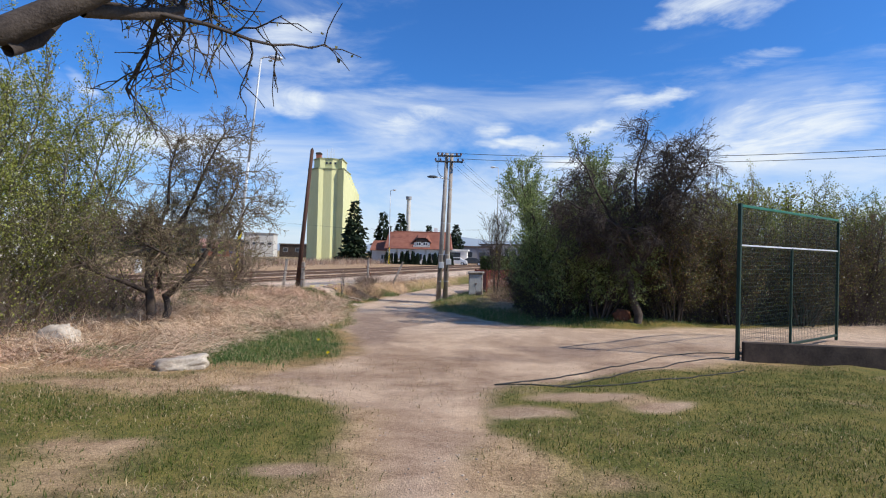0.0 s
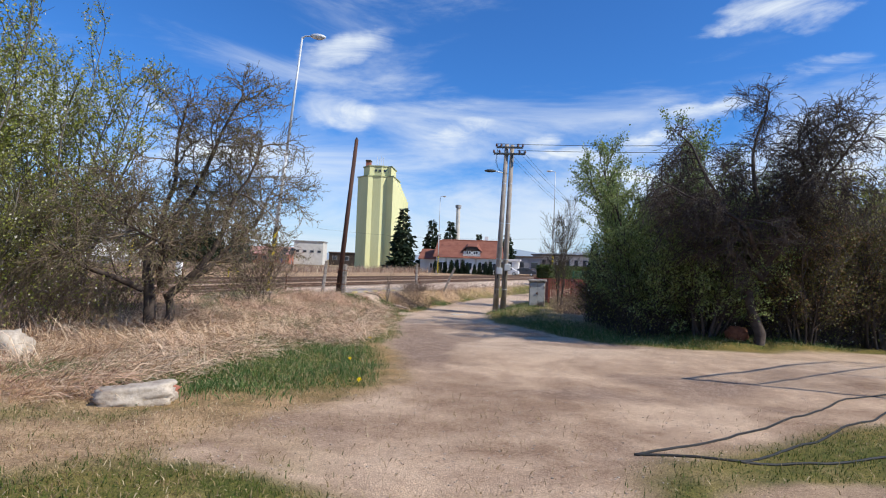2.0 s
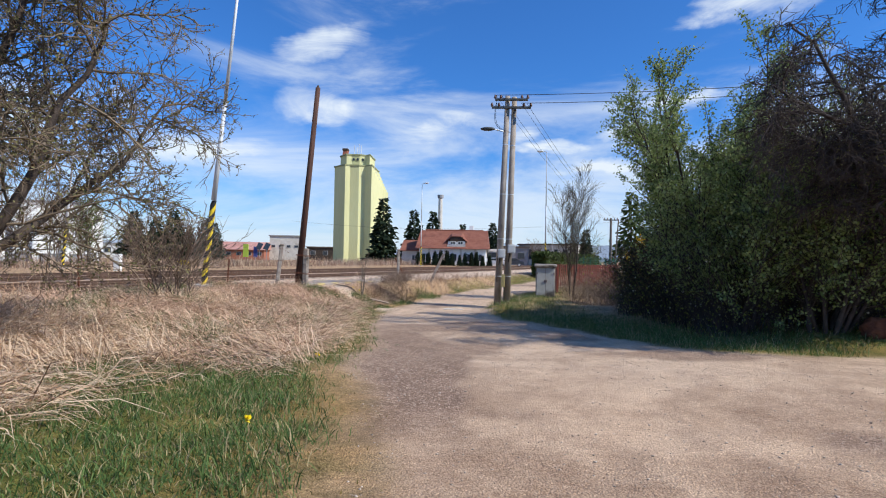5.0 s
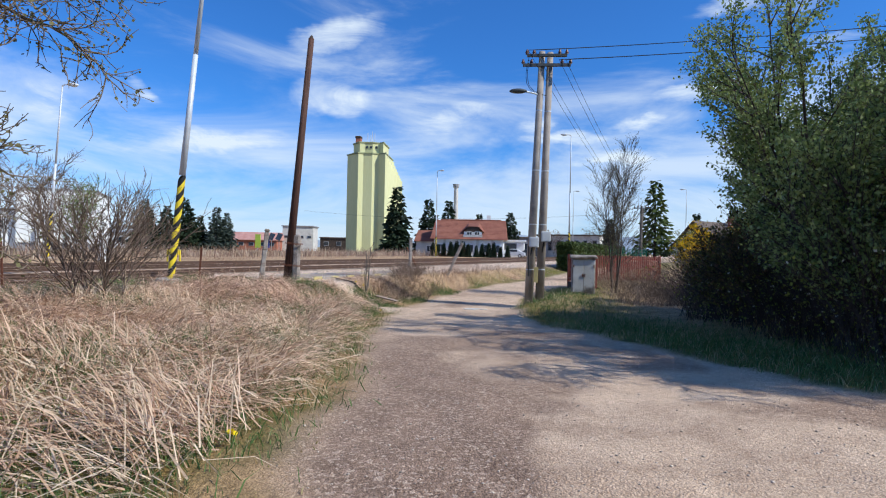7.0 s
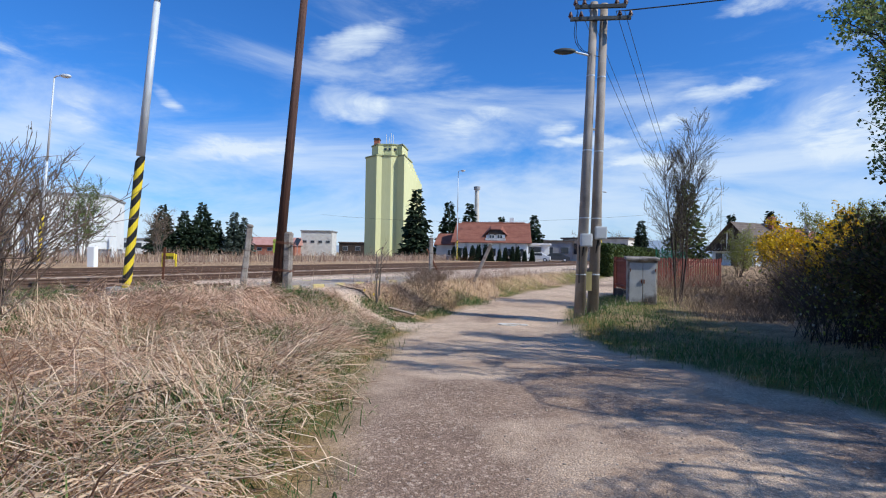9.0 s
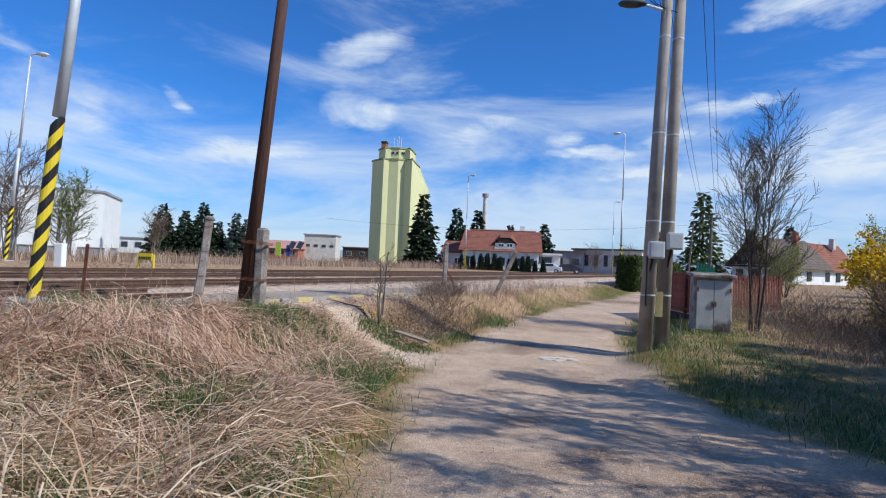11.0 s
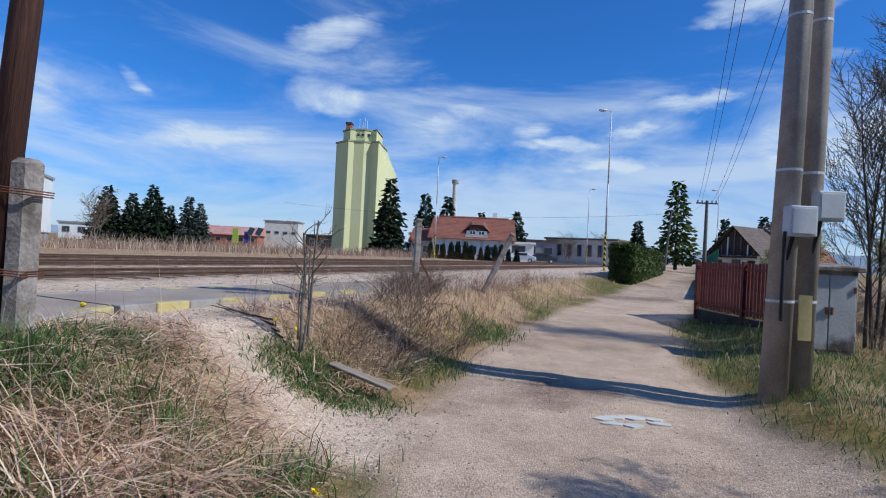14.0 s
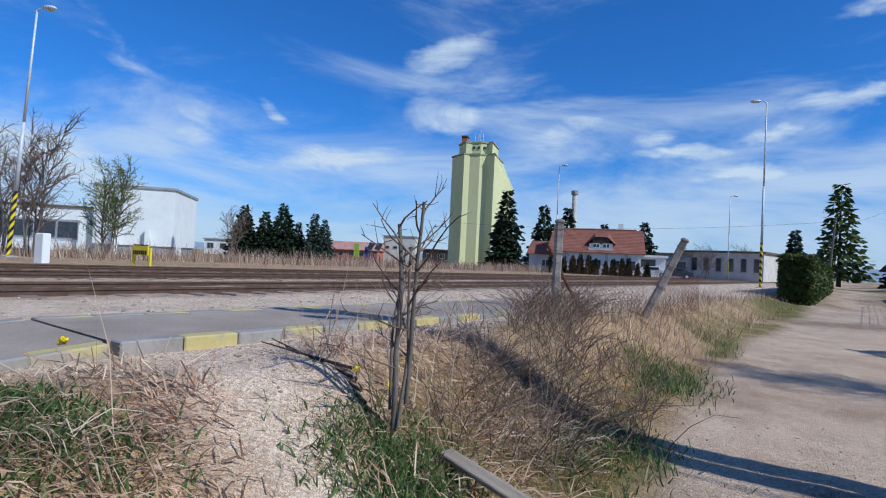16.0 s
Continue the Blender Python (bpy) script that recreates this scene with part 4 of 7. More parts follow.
def twin_poles():
    x, y = 0.0, 31.3
    z = gz(x, y)
    tp = thing("utility_pole", (x, y, z), "pair of grey concrete utility poles with crossarms and meter boxes", "utility pole")
    H = 8.4
    feet, tops = ((-0.16, -0.1), (0.22, 0.12)), ((0.14, 0.05), (0.42, 0.16))
    for (fx, fy), (tx, ty) in zip(feet, tops):
        bm = bmesh.new()
        tube(bm, (fx, fy, -0.3), (tx, ty, H), 0.15, 0.10, 18)
        shaft = part("shaft", bm, M["concrete_pole"], tp, smooth=True)
        for h in (1.1, 2.6, 4.4, 6.4):
            k = (h + 0.3) / (H + 0.3)
            px, py, r = fx + (tx - fx) * k, fy + (ty - fy) * k, 0.15 - 0.05 * k + 0.004
            bm = bmesh.new()
            tube(bm, (px, py, h), (px, py, h + 0.03), r, r, 16)
            part("band", bm, M["galv"], shaft)
    for dz, ln in ((0.0, 1.05), (-0.32, 1.25)):
        bm = boxed((ln * 1.25, 0.09, 0.09), (0.28, -0.12, H - 0.18 + dz))
        arm = part("crossarm", bm, M["wire"], tp)
        for k in (-0.62, -0.40, 0.40, 0.62):
            bm = bmesh.new()
            cx = 0.28 + k * ln
            for q, rr in ((0.03, 0.05), (0.07, 0.065), (0.11, 0.05), (0.15, 0.035)):
                tube(bm, (cx, -0.12, H - 0.17 + dz + q), (cx, -0.12, H - 0.17 + dz + q + 0.035), rr, rr * 0.8, 9)
            part("insulator", bm, M["ceramic"], arm)
    bm = bmesh.new()
    tube(bm, (0.08, 0.0, 6.95), (-0.4, -0.2, 7.0), 0.03, 0.03, 8)
    lamp = part("lamp_arm", bm, M["galv"], tp)
    bm = bmesh.new()
    g = bmesh.ops.create_uvsphere(bm, u_segments=12, v_segments=6, radius=1.0)["verts"]
    bmesh.ops.scale(bm, vec=(0.30, 0.13, 0.08), verts=g)
    bmesh.ops.translate(bm, vec=(-0.65, -0.25, 7.0), verts=g)
    part("lamp_head", bm, M["wire"], lamp, smooth=True)
    for bx, by, bz in ((-0.02, -0.24, 2.02), (0.38, -0.06, 2.22)):
        b = part("meter_box", boxed((0.30, 0.16, 0.34), (bx, by, bz), bevel=0.012), M["box_grey"], tp, "pale grey plastic meter box")
        part("lid", boxed((0.25, 0.012, 0.28), (bx, by - 0.088, bz), bevel=0.004), M["box_grey"], b)
        part("conduit", tubed((bx - 0.06, by + 0.02, bz - 0.17), (bx - 0.14, by + 0.1, bz - 0.75), 0.022, sides=7), M["black"], b)
    bm = bmesh.new()
    tube(bm, (-0.19, -0.26, 0.9), (-0.19, -0.26, 1.9), 0.018, sides=6)
    part("ground_cable", bm, M["black"], tp)
    part("plate", boxed((0.14, 0.02, 0.5), (0.06, -0.275, 0.95), rx=-1), M["worn_yellow"], tp, "faded yellow warning plate")
    bm = bmesh.new()
    for k in range(7):                                   # loose service loops under the arms
        a, b = Vector((-0.3, -0.14, H - 0.2 - 0.04 * k)), Vector((0.14 + 0.05 * k, -0.05, H - 1.5))
        prev = a
        for j in range(1, 7):
            f = j / 6
            p = a.lerp(b, f) + Vector((-0.28 * math.sin(math.pi * f), 0, -0.25 * math.sin(math.pi * f)))
            if k in (0, 3):
                tube(bm, prev, p, 0.009, sides=5)
            prev = p
    part("service_loop", bm, M["black"], tp)
    return Vector((x + 0.28, y - 0.12, z + H))


TWIN_TOP = twin_poles()


def far_pole(x, y, h, label, lean=0.0, arm=True):
    z = gz(x, y)
    fp = thing("utility_pole", (x, y, z), label, "utility pole", ry=lean)
    part("shaft", tubed((0, 0, -0.2), (0, 0, h), 0.16, 0.10, 10), M["bark_grey"], fp)
    if arm:
        a = part("crossarm", boxed((1.5, 0.1, 0.1), (0, 0, h - 0.2)), M["wire"], fp)
        for k in (-0.65, -0.35, 0.35, 0.65):
            part("insulator", tubed((k, 0, h - 0.15), (k, 0, h + 0.03), 0.05, 0.03, 7), M["ceramic"], a)
    return Vector((x, y, z + h - 0.05))


P2 = far_pole(12.9, 66.0, 5.9, "weathered pole with crossarm beside the garden fence")
P3 = far_pole(24.0, 108.0, 9.0, "leaning grey wooden pole far down the lane", 4.0, False)
P4 = Vector((34.0, 18.5, TWIN_TOP.z + 0.4))


def wire_run(name, a, b, sag, label, r=0.008):
    bm = bmesh.new()
    prev = Vector(a)
    for j in range(1, 25):
        f = j / 24
        p = Vector(a).lerp(Vector(b), f) - Vector((0, 0, sag * 4 * f * (1 - f)))
        tube(bm, prev, p, r, sides=4, cap=False)
        prev = p
    tagged(part(name, bm, M["wire"], None), label, "power line", "overhead wires")


for k, dz in ((-0.62, 0.0), (-0.4, 0.0), (0.4, -0.32), (0.62, -0.32)):
    o = Vector((k, 0, dz))
    wire_run("overhead_wire", TWIN_TOP + o, P2 + Vector((k, 0, 0)), 0.7, "thin dark overhead wire between utility poles")
    wire_run("overhead_wire", TWIN_TOP + o, P4 + Vector((k * 0.4, -k, dz)), 0.9, "thin dark overhead wire leading back over the bushes", 0.011)
wire_run("overhead_wire", P2, P3, 0.8, "thin dark overhead wire between utility poles")
wire_run("overhead_wire", (-38, 120, 7.5), P3 + Vector((0, 0, -0.5)), 1.4, "thin dark overhead wire across the station yard", 0.014)


# ---- fence posts along the yard ----
def concrete_post(x, y, h, label, rx=0.0, ry=0.0, rz=20.0):
    z = gz(x, y)
    cp = thing("fence_post", (x, y, z), label, "fence post", "old concrete fence posts", rx=rx, ry=ry, rz=rz)
    bm = boxed((0.135, 0.125, h + 0.3), (0, 0, h / 2 - 0.15), bevel=0.02)
    bmesh.ops.subdivide_edges(bm, edges=bm.edges[:], cuts=2, use_grid_fill=True)
    for v in bm.verts:
        v.co += 0.016 * noise.noise_vector(v.co * 4 + Vector((x, y, 0)))
    part("shaft", bm, M["post_concrete"], cp)
    part("cap", boxed((0.15, 0.14, 0.09), (0, 0, h + 0.03), bevel=0.03), M["post_concrete"], cp)
    for k in range(3):
        bm = bmesh.new()
        hh = h - 0.12 - k * 0.42
        for a, b in (((-0.08, -0.075), (0.08, -0.075)), ((0.08, -0.075), (0.08, 0.075)), ((0.08, 0.075), (-0.08, 0.075)), ((-0.08, 0.075), (-0.08, -0.075))):
            tube(bm, (*a, hh), (*b, hh + 0.02), 0.004, sides=4)
        tube(bm, (0.08, 0, hh), (0.30, 0.05, hh - 0.12), 0.003, sides=4)
        part("wire_tie", bm, M["rust"], cp)
    return cp


concrete_post(-8.15, 28.4, 1.55, "leaning weathered concrete fence post beside the wooden pole", ry=5.5)
concrete_post(-5.0, 37.3, 1.55, "weathered concrete fence post with a strut among dry weeds", ry=1.0)
concrete_post(-3.4, 38.7, 1.6, "strongly leaning concrete fence post among dry weeds", ry=24.0, rz=0)


def iron_posts():
    for x, y, h, lean in ((-9.6, 27.6, 1.05, 3.0), (-12.6, 24.5, 1.1, -3.0)):
        z = gz(x, y)
        ip = thing("iron_post", (x, y, z), "thin rusty iron fence post in dry grass", "fence post", "rusty iron posts", ry=lean)
        bm = bmesh.new()
        box(bm, (0.055, 0.012, h + 0.2), (0, 0, h / 2 - 0.1))
        box(bm, (0.012, 0.05, h + 0.2), (-0.022, 0.03, h / 2 - 0.1))
        part("angle_bar", bm, M["rust"], ip)


iron_posts()
st = thing("fence_strut", (-4.55, 37.5, gz(-4.55, 37.5)), "thin rusty diagonal fence strut leaning on a post", "fence strut", ry=-28)
part("bar", tubed((0, 0, -0.1), (0, 0, 1.35), 0.03, sides=7), M["rust"], st)


def mesh_fence(a, b, h, label):
    """Sagging chain-link between two posts."""
    a, b = np.array(a), np.array(b)
    ln = np.linalg.norm(b - a)
    paths = []
    cell = 0.11
    za, zb = gz(*a), gz(*b)
    n = int((ln + h) / cell)
    for d in (1, -1):
        for i in range(n):
            pts = []
            for k in np.linspace(0, 1, 8):
                p = (i * cell - h * k) if d > 0 else (i * cell - h * (1 - k))
                if 0 <= p <= ln:
                    f = p / ln
                    q = a + (b - a) * f
                    sag = 0.16 * 4 * f * (1 - f) * k
                    pts.append((q[0], q[1], za + (zb - za) * f + 0.05 + h * k - sag))
            if len(pts) > 1:
                paths.append((np.array(pts), np.full(len(pts), 0.0028)))
    me = raw_mesh("wire_mesh", *skin(paths, 3), M["rust"])
    tagged(new("wire_mesh", me), label, "wire fence")


mesh_fence((-4.95, 37.3), (-3.35, 38.7), 1.05, "sagging rusty chain-link mesh between concrete posts")
mesh_fence((-3.25, 38.9), (-1.9, 42.0), 0.95, "sagging rusty chain-link mesh along the yard")
mesh_fence((-9.6, 27.6), (-8.2, 28.35), 0.85, "torn rusty chain-link mesh in dry grass")


# ---- gate ----
def build_gate():
    ax, ay = 6.75, 12.45
    az = gz(ax, ay)
    bx, by = 11.6, 16.1
    d = math.hypot(bx - ax, by - ay)
    gt = thing("metal_gate", (ax, ay, az), "open green steel gate with wire mesh panels", "gate", rz=math.degrees(math.atan2(by - ay, bx - ax)))
    H = 3.55
    def bar(name, size, at, m, parent=gt):
        return part(name, boxed(size, at, bevel=0.006), M[m], parent)
    bar("post", (0.075, 0.075, H + 0.3), (0, 0, H / 2 - 0.15), "green_dark")
    bar("post", (0.07, 0.07, H * 0.97), (d, 0, H * 0.485), "green_dark")
    bar("top_rail", (d, 0.05, 0.06), (d / 2, 0, H - 0.05), "green_paint")
    bar("middle_rail", (d, 0.035, 0.04), (d / 2, 0, 2.60), "galv")
    bar("bottom_rail", (d, 0.06, 0.06), (d / 2, 0, 0.14), "green_dark")
    bar("mullion", (0.05, 0.05, 2.5), (d * 0.47, 0, 1.35), "green_dark")
    for x0, x1, z0, z1, step in ((0.06, d * 0.47, 0.15, 2.6, 0.1), (d * 0.47, d, 0.15, 2.6, 0.1), (0.06, d, 2.6, H - 0.05, 0.1)):
        paths = []
        for xx in np.arange(x0, x1, step):
            paths.append((np.array(((xx, 0, z0), (xx, 0, z1))), np.full(2, 0.0035)))
        for zz in np.arange(z0, z1, step):
            paths.append((np.array(((x0, 0, zz), (x1, 0, zz))), np.full(2, 0.0035)))
        part("wire_panel", raw_mesh("wire_panel", *skin(paths, 3), M["green_dark"]), None, gt)
    pl = thing("plinth", (ax, ay, az), "low dark concrete fence plinth at the lawn edge", "plinth", rz=-8)
    part("slab", boxed((9, 0.14, 0.65), (4.6, -0.02, 0.1), bevel=0.02), M["timber_dark"], pl)


build_gate()


# ---- thin black strands on the ground ----
def ground_cable(points, label, r=0.013):
    cu = bpy.data.curves.new("cable", "CURVE")
    cu.dimensions, cu.bevel_depth, cu.bevel_resolution = "3D", r, 2
    dense = []
    for (ax, ay), (bx, by) in zip(points, points[1:]):
        k = max(2, int(math.hypot(bx - ax, by - ay) / 0.15))
        dense += [(ax + (bx - ax) * j / k, ay + (by - ay) * j / k) for j in range(k)]
    dense.append(points[-1])
    sp = cu.splines.new("POLY")
    sp.points.add(len(dense) - 1)
    for q, (px, py) in zip(sp.points, dense):
        wob = 0.015 * math.sin(px * 3.1 + py * 2.3)
        q.co = (px + wob, py - wob, gz(px, py) + r * 0.8, 1)
    cu.materials.append(M["black"])
    dg = new("cable_curve", cu)
    bpy.context.view_layer.update()
    me = bpy.data.meshes.new_from_object(dg.evaluated_get(bpy.context.evaluated_depsgraph_get()))
    bpy.data.objects.remove(dg)
    tagged(new("cable", me), label, "cable", "cables on the ground")


ground_cable([(0.92, 8.75), (2.2, 9.8), (3.7, 11.2), (5.0, 12.5), (6.3, 13.2), (7.2, 13.4)], "thin black strand across the gravel")
ground_cable([(0.92, 8.75), (1.8, 8.75), (2.9, 9.6), (4.2, 10.9), (5.4, 12.0), (6.7, 12.7)], "thin black strand at the lawn edge")
# this strand stands in for a shadow line cast on the lawn
ground_cable([(1.8, 8.72), (2.8, 8.9), (4.2, 9.7), (6.2, 11.2)], "black strand in the grass for a cast shadow line")

# ---- plants: how they grow ----
def scaled(x, y, z, k, rz=0.0):
    return pose(x, y, z, 0, 0, rz) @ Matrix.Diagonal((k, k, k, 1))


def grow(rng, p, d, length, radius, lvl, spec, out):
    """One branch as a bent line, with its side branches; out[level] collects (points, radii)."""
    sp = spec[lvl]
    k = sp.get("seg", 4)
    pts, q, dd = [np.array(p, dtype=float)], np.array(p, dtype=float), np.array(d, dtype=float)
    step = length / k
    for _ in range(k):
        dd = dd + rng.normal(0, sp.get("wob", 0.2), 3) + np.array((0, 0, sp.get("up", 0.0)))
        dd /= np.linalg.norm(dd)
        q = q + dd * step
        pts.append(q.copy())
    pts = np.array(pts)
    rad = np.linspace(radius, radius * sp.get("taper", 0.35), k + 1)
    out.setdefault(lvl, []).append((pts, rad))
    if lvl + 1 >= len(spec):
        return
    nx = spec[lvl + 1]
    kids = sp["kids"]
    for i in range(kids):
        f = sp.get("from", 0.25) + (1 - sp.get("from", 0.25)) * (i + rng.random()) / kids
        a = min(f * k, k - 1e-3)
        j = int(a)
        base = pts[j] + (pts[j + 1] - pts[j]) * (a - j)
        tang = pts[j + 1] - pts[j]
        tang /= np.linalg.norm(tang)
        side = rng.normal(0, 1, 3)
        side -= tang * side.dot(tang)
        side /= np.linalg.norm(side) + 1e-9
        ang = nx.get("ang", 0.8) * rng.uniform(0.7, 1.3)
        nd = tang * math.cos(ang) + side * math.sin(ang)
        nl = nx["len"] * rng.uniform(0.6, 1.25) * (1 - nx.get("fade", 0.45) * f)
        nr = min(nx["r"], radius * 0.8)
        grow(rng, base, nd, nl, nr, lvl + 1, spec, out)


def leaves_on(rng, paths, per, size, spread, droop=0.0, frac=1.0):
    """Small leaf blades scattered along twigs. Flat arrays of folded quads."""
    P = []
    for pts, _ in paths:
        if rng.random() > frac:
            continue
        t = rng.random(per) * (len(pts) - 1)
        j = np.minimum(t.astype(int), len(pts) - 2)
        P.append(pts[j] + (pts[j + 1] - pts[j]) * (t - j)[:, None])
    P = np.concatenate(P) + rng.normal(0, spread, (sum(len(a) for a in P), 3))
    return leaf_quads(rng, P, size, droop)


def leaf_quads(rng, P, size, droop=0.0, slim=0.42):
    n = len(P)
    a = rng.normal(0, 1, (n, 3))
    a[:, 2] -= droop
    a /= np.linalg.norm(a, axis=1)[:, None]
    b = np.cross(a, rng.normal(0, 1, (n, 3)))
    b /= np.linalg.norm(b, axis=1)[:, None] + 1e-9
    L = (size * rng.uniform(0.6, 1.4, n))[:, None]
    V = np.stack((P, P + a * L * 0.5 + b * L * slim, P + a * L, P + a * L * 0.5 - b * L * slim), axis=1).reshape(-1, 3)
    return V, np.arange(4 * n), np.full(n, 4)


def plant(name, loc, label, category, spec, starts, seed, bark, twig, leaf=None, leafing=None, group="", split=2, leaf_name="crown"):
    """starts: list of (point, direction, length, radius, level) in the plant's own frame."""
    rng = np.random.default_rng(seed)
    out = {}
    for p, d, ln, r, lvl in starts:
        d = np.array(d, dtype=float)
        grow(rng, p, d / np.linalg.norm(d), ln, r, lvl, spec, out)
    root = thing(name, loc, label, category, group)
    thick = [q for l in out if l < split for q in out[l]]
    part("trunk", raw_mesh("trunk", *skin(thick, 7), bark, smooth=True), None, root)
    thin = [q for l in out if l >= split for q in out[l]]
    part("branchwork", raw_mesh("branchwork", *skin(thin, 3), twig), None, root)
    if leaf:
        per, size, spread, droop, frac = leafing
        part(leaf_name, raw_mesh("leaves", *leaves_on(rng, thin, per, size, spread, droop, frac), leaf), None, root)
    return root


APPLE = [
    {"seg": 5, "wob": 0.16, "up": 0.02, "kids": 0, "taper": 0.7},
    {"seg": 9, "wob": 0.20, "up": 0.03, "kids": 18, "from": 0.15, "len": 2.6, "r": 0.085, "taper": 0.2},
    {"seg": 7, "wob": 0.24, "up": -0.01, "kids": 13, "from": 0.1, "len": 1.9, "r": 0.022, "ang": 0.85, "taper": 0.3},
    {"seg": 5, "wob": 0.26, "up": -0.02, "kids": 6, "from": 0.1, "len": 0.85, "r": 0.0095, "ang": 0.9, "taper": 0.4},
    {"seg": 3, "wob": 0.25, "up": 0.02, "len": 0.36, "r": 0.0056, "ang": 0.8, "taper": 0.6},
]


def apple_left():
    x, y = -7.95, 15.2
    st = [((0, 0, -0.2), (-0.12, 0, 1), 1.5, 0.15, 0), ((0.16, 0.05, -0.2), (0.25, 0, 1), 1.2, 0.12, 0)]
    limbs = [((-0.15, 0, 1.2), (-0.2, 0.1, 1.0), 4.3, 0.085, 1), ((-0.1, 0, 1.3), (0.42, -0.1, 1.0), 4.7, 0.085, 1), ((0.4, 0.05, 0.9), (1.0, -0.15, 0.75), 4.1, 0.09, 1),
             ((0.4, 0.05, 0.95), (0.9, 0.5, 0.9), 4.0, 0.075, 1), ((-0.2, 0, 1.0), (-0.9, -0.3, 0.8), 3.2, 0.07, 1), ((0.2, 0.0, 1.1), (0.3, -0.8, 0.9), 3.0, 0.07, 1)]
    plant("apple_tree", (x, y, gz(x, y)), "old gnarled bare apple tree in dry grass", "tree", APPLE, st + limbs, 11, M["bark_dark"], M["twig_apple"], M["bud"], (3, 0.034, 0.015, 0, 0.8), "old apple trees")


def apple_right():
    x, y = 7.0, 19.6
    spec = [dict(s) for s in APPLE]
    spec[2]["up"], spec[3]["up"], spec[4]["up"] = -0.09, -0.15, -0.10
    spec[1]["kids"], spec[2]["kids"], spec[4]["r"] = 20, 14, 0.0075
    st = [((0, 0, -0.2), (0.05, 0, 1), 2.4, 0.16, 0)]
    limbs = [((0.05, 0, 2.0), (-0.45, 0.1, 1.0), 4.6, 0.095, 1), ((0.1, 0, 2.1), (0.4, 0.1, 1.0), 4.8, 0.10, 1), ((0.1, 0, 2.2), (-0.12, -0.1, 1.0), 5.5, 0.095, 1),
             ((0.1, 0, 1.8), (-0.9, -0.2, 0.8), 3.3, 0.08, 1), ((0.1, 0, 1.9), (0.9, 0.1, 0.75), 3.5, 0.08, 1), ((0.1, 0, 2.1), (0.1, -0.9, 0.9), 4.2, 0.075, 1),
              ((0.1, 0, 2.3), (-0.55, -0.65, 1.0), 4.4, 0.08, 1), ((0.1, 0, 2.2), (0.5, -0.7, 1.0), 4.3, 0.08, 1)]
    plant("apple_tree", (x, y, gz(x, y)), "dark weeping bare apple tree above brambles", "tree", spec, st + limbs, 23, M["bark_dark"], M["twig_dark"], M["bud"], (1, 0.028, 0.015, 0, 0.7), "old apple trees", leaf_name="buds")


SHRUB = [
    {"seg": 8, "wob": 0.07, "up": 0.03, "kids": 18, "from": 0.18, "taper": 0.2},
    {"seg": 5, "wob": 0.12, "up": 0.07, "kids": 9, "from": 0.15, "len": 1.9, "r": 0.016, "ang": 0.65, "taper": 0.3},
    {"seg": 3, "wob": 0.16, "up": 0.04, "len": 0.62, "r": 0.006, "ang": 0.6, "taper": 0.5},
]


def shrub(x, y, h, wide, stems, seed, label, leaf, leafing, bark="bark_grey", twig="twig_olive", group="", name="shrub", spec=SHRUB, spread=0.35, r=0.045, category="shrub"):
    rng = np.random.default_rng(seed)
    st = []
    for i in range(stems):
        a = 2 * math.pi * (i + rng.random()) / stems
        lean = wide / h * rng.uniform(0.25, 1.05)
        b = spread * rng.random() ** 0.5
        st.append(((b * math.cos(a), b * math.sin(a), -0.15), (lean * math.cos(a), lean * math.sin(a), 1.0), h * rng.uniform(0.7, 1.03) * (1.0 - 0.18 * lean), r * rng.uniform(0.7, 1.2), 0))
    return plant(name, (x, y, gz(x, y)), label, category, spec, st, seed + 1, M[bark], M[twig], M[leaf] if leaf else None, leafing, group, split=1)


def tangle(name, boxes, count, seed, label, material, height=(0.8, 2.2), r=0.006, arch=0.35, leaf=None, leaf_n=0, leaf_size=0.05):
    """Thicket of arching canes over stretches of the plan: (x, y, half width, half depth, share)."""
    rng = np.random.default_rng(seed)
    w = np.array([b[4] for b in boxes], dtype=float)
    pick = rng.choice(len(boxes), count, p=w / w.sum())
    B = np.array([b[:4] for b in boxes])[pick]
    x = B[:, 0] + B[:, 2] * rng.uniform(-1, 1, count)
    y = B[:, 1] + B[:, 3] * rng.uniform(-1, 1, count)
    hs = np.array([b[5] if len(b) > 5 else 1.0 for b in boxes])[pick]
    z = ground_z(x, y)
    az = rng.uniform(0, 2 * np.pi, count)
    L = rng.uniform(*height, count) * hs
    lean = rng.uniform(0.05, 0.9, count)
    paths = []
    for i in range(count):
        dx, dy = math.cos(az[i]), math.sin(az[i])
        t = np.linspace(0, 1, 5)
        out = L[i] * (lean[i] * t * 0.6 + arch * t ** 2)
        up = L[i] * (t * 0.95 - arch * lean[i] * t ** 2)
        pts = np.stack((x[i] + dx * out, y[i] + dy * out, z[i] - 0.05 + up), -1) + rng.normal(0, 0.03 * L[i], (5, 3)) * t[:, None]
        paths.append((pts, np.linspace(r, r * 0.35, 5)))
    root = thing(name, (0, 0, 0), label, "thicket", kind="stuff")
    part("canes", raw_mesh("canes", *skin(paths, 3), material), None, root)
    if leaf:
        part("leaves", raw_mesh("leaves", *leaves_on(rng, paths, leaf_n, leaf_size, 0.06), leaf), None, root)
    return root


apple_left()
apple_right()
LEFT = "spring shrubs beside the yard"
shrub(-11.6, 17.0, 7.6, 2.1, 13, 31, "tall grey-stemmed shrub with fresh olive leaves", "leaf_olive", (12, 0.055, 0.06, 0.2, 0.95), group=LEFT)
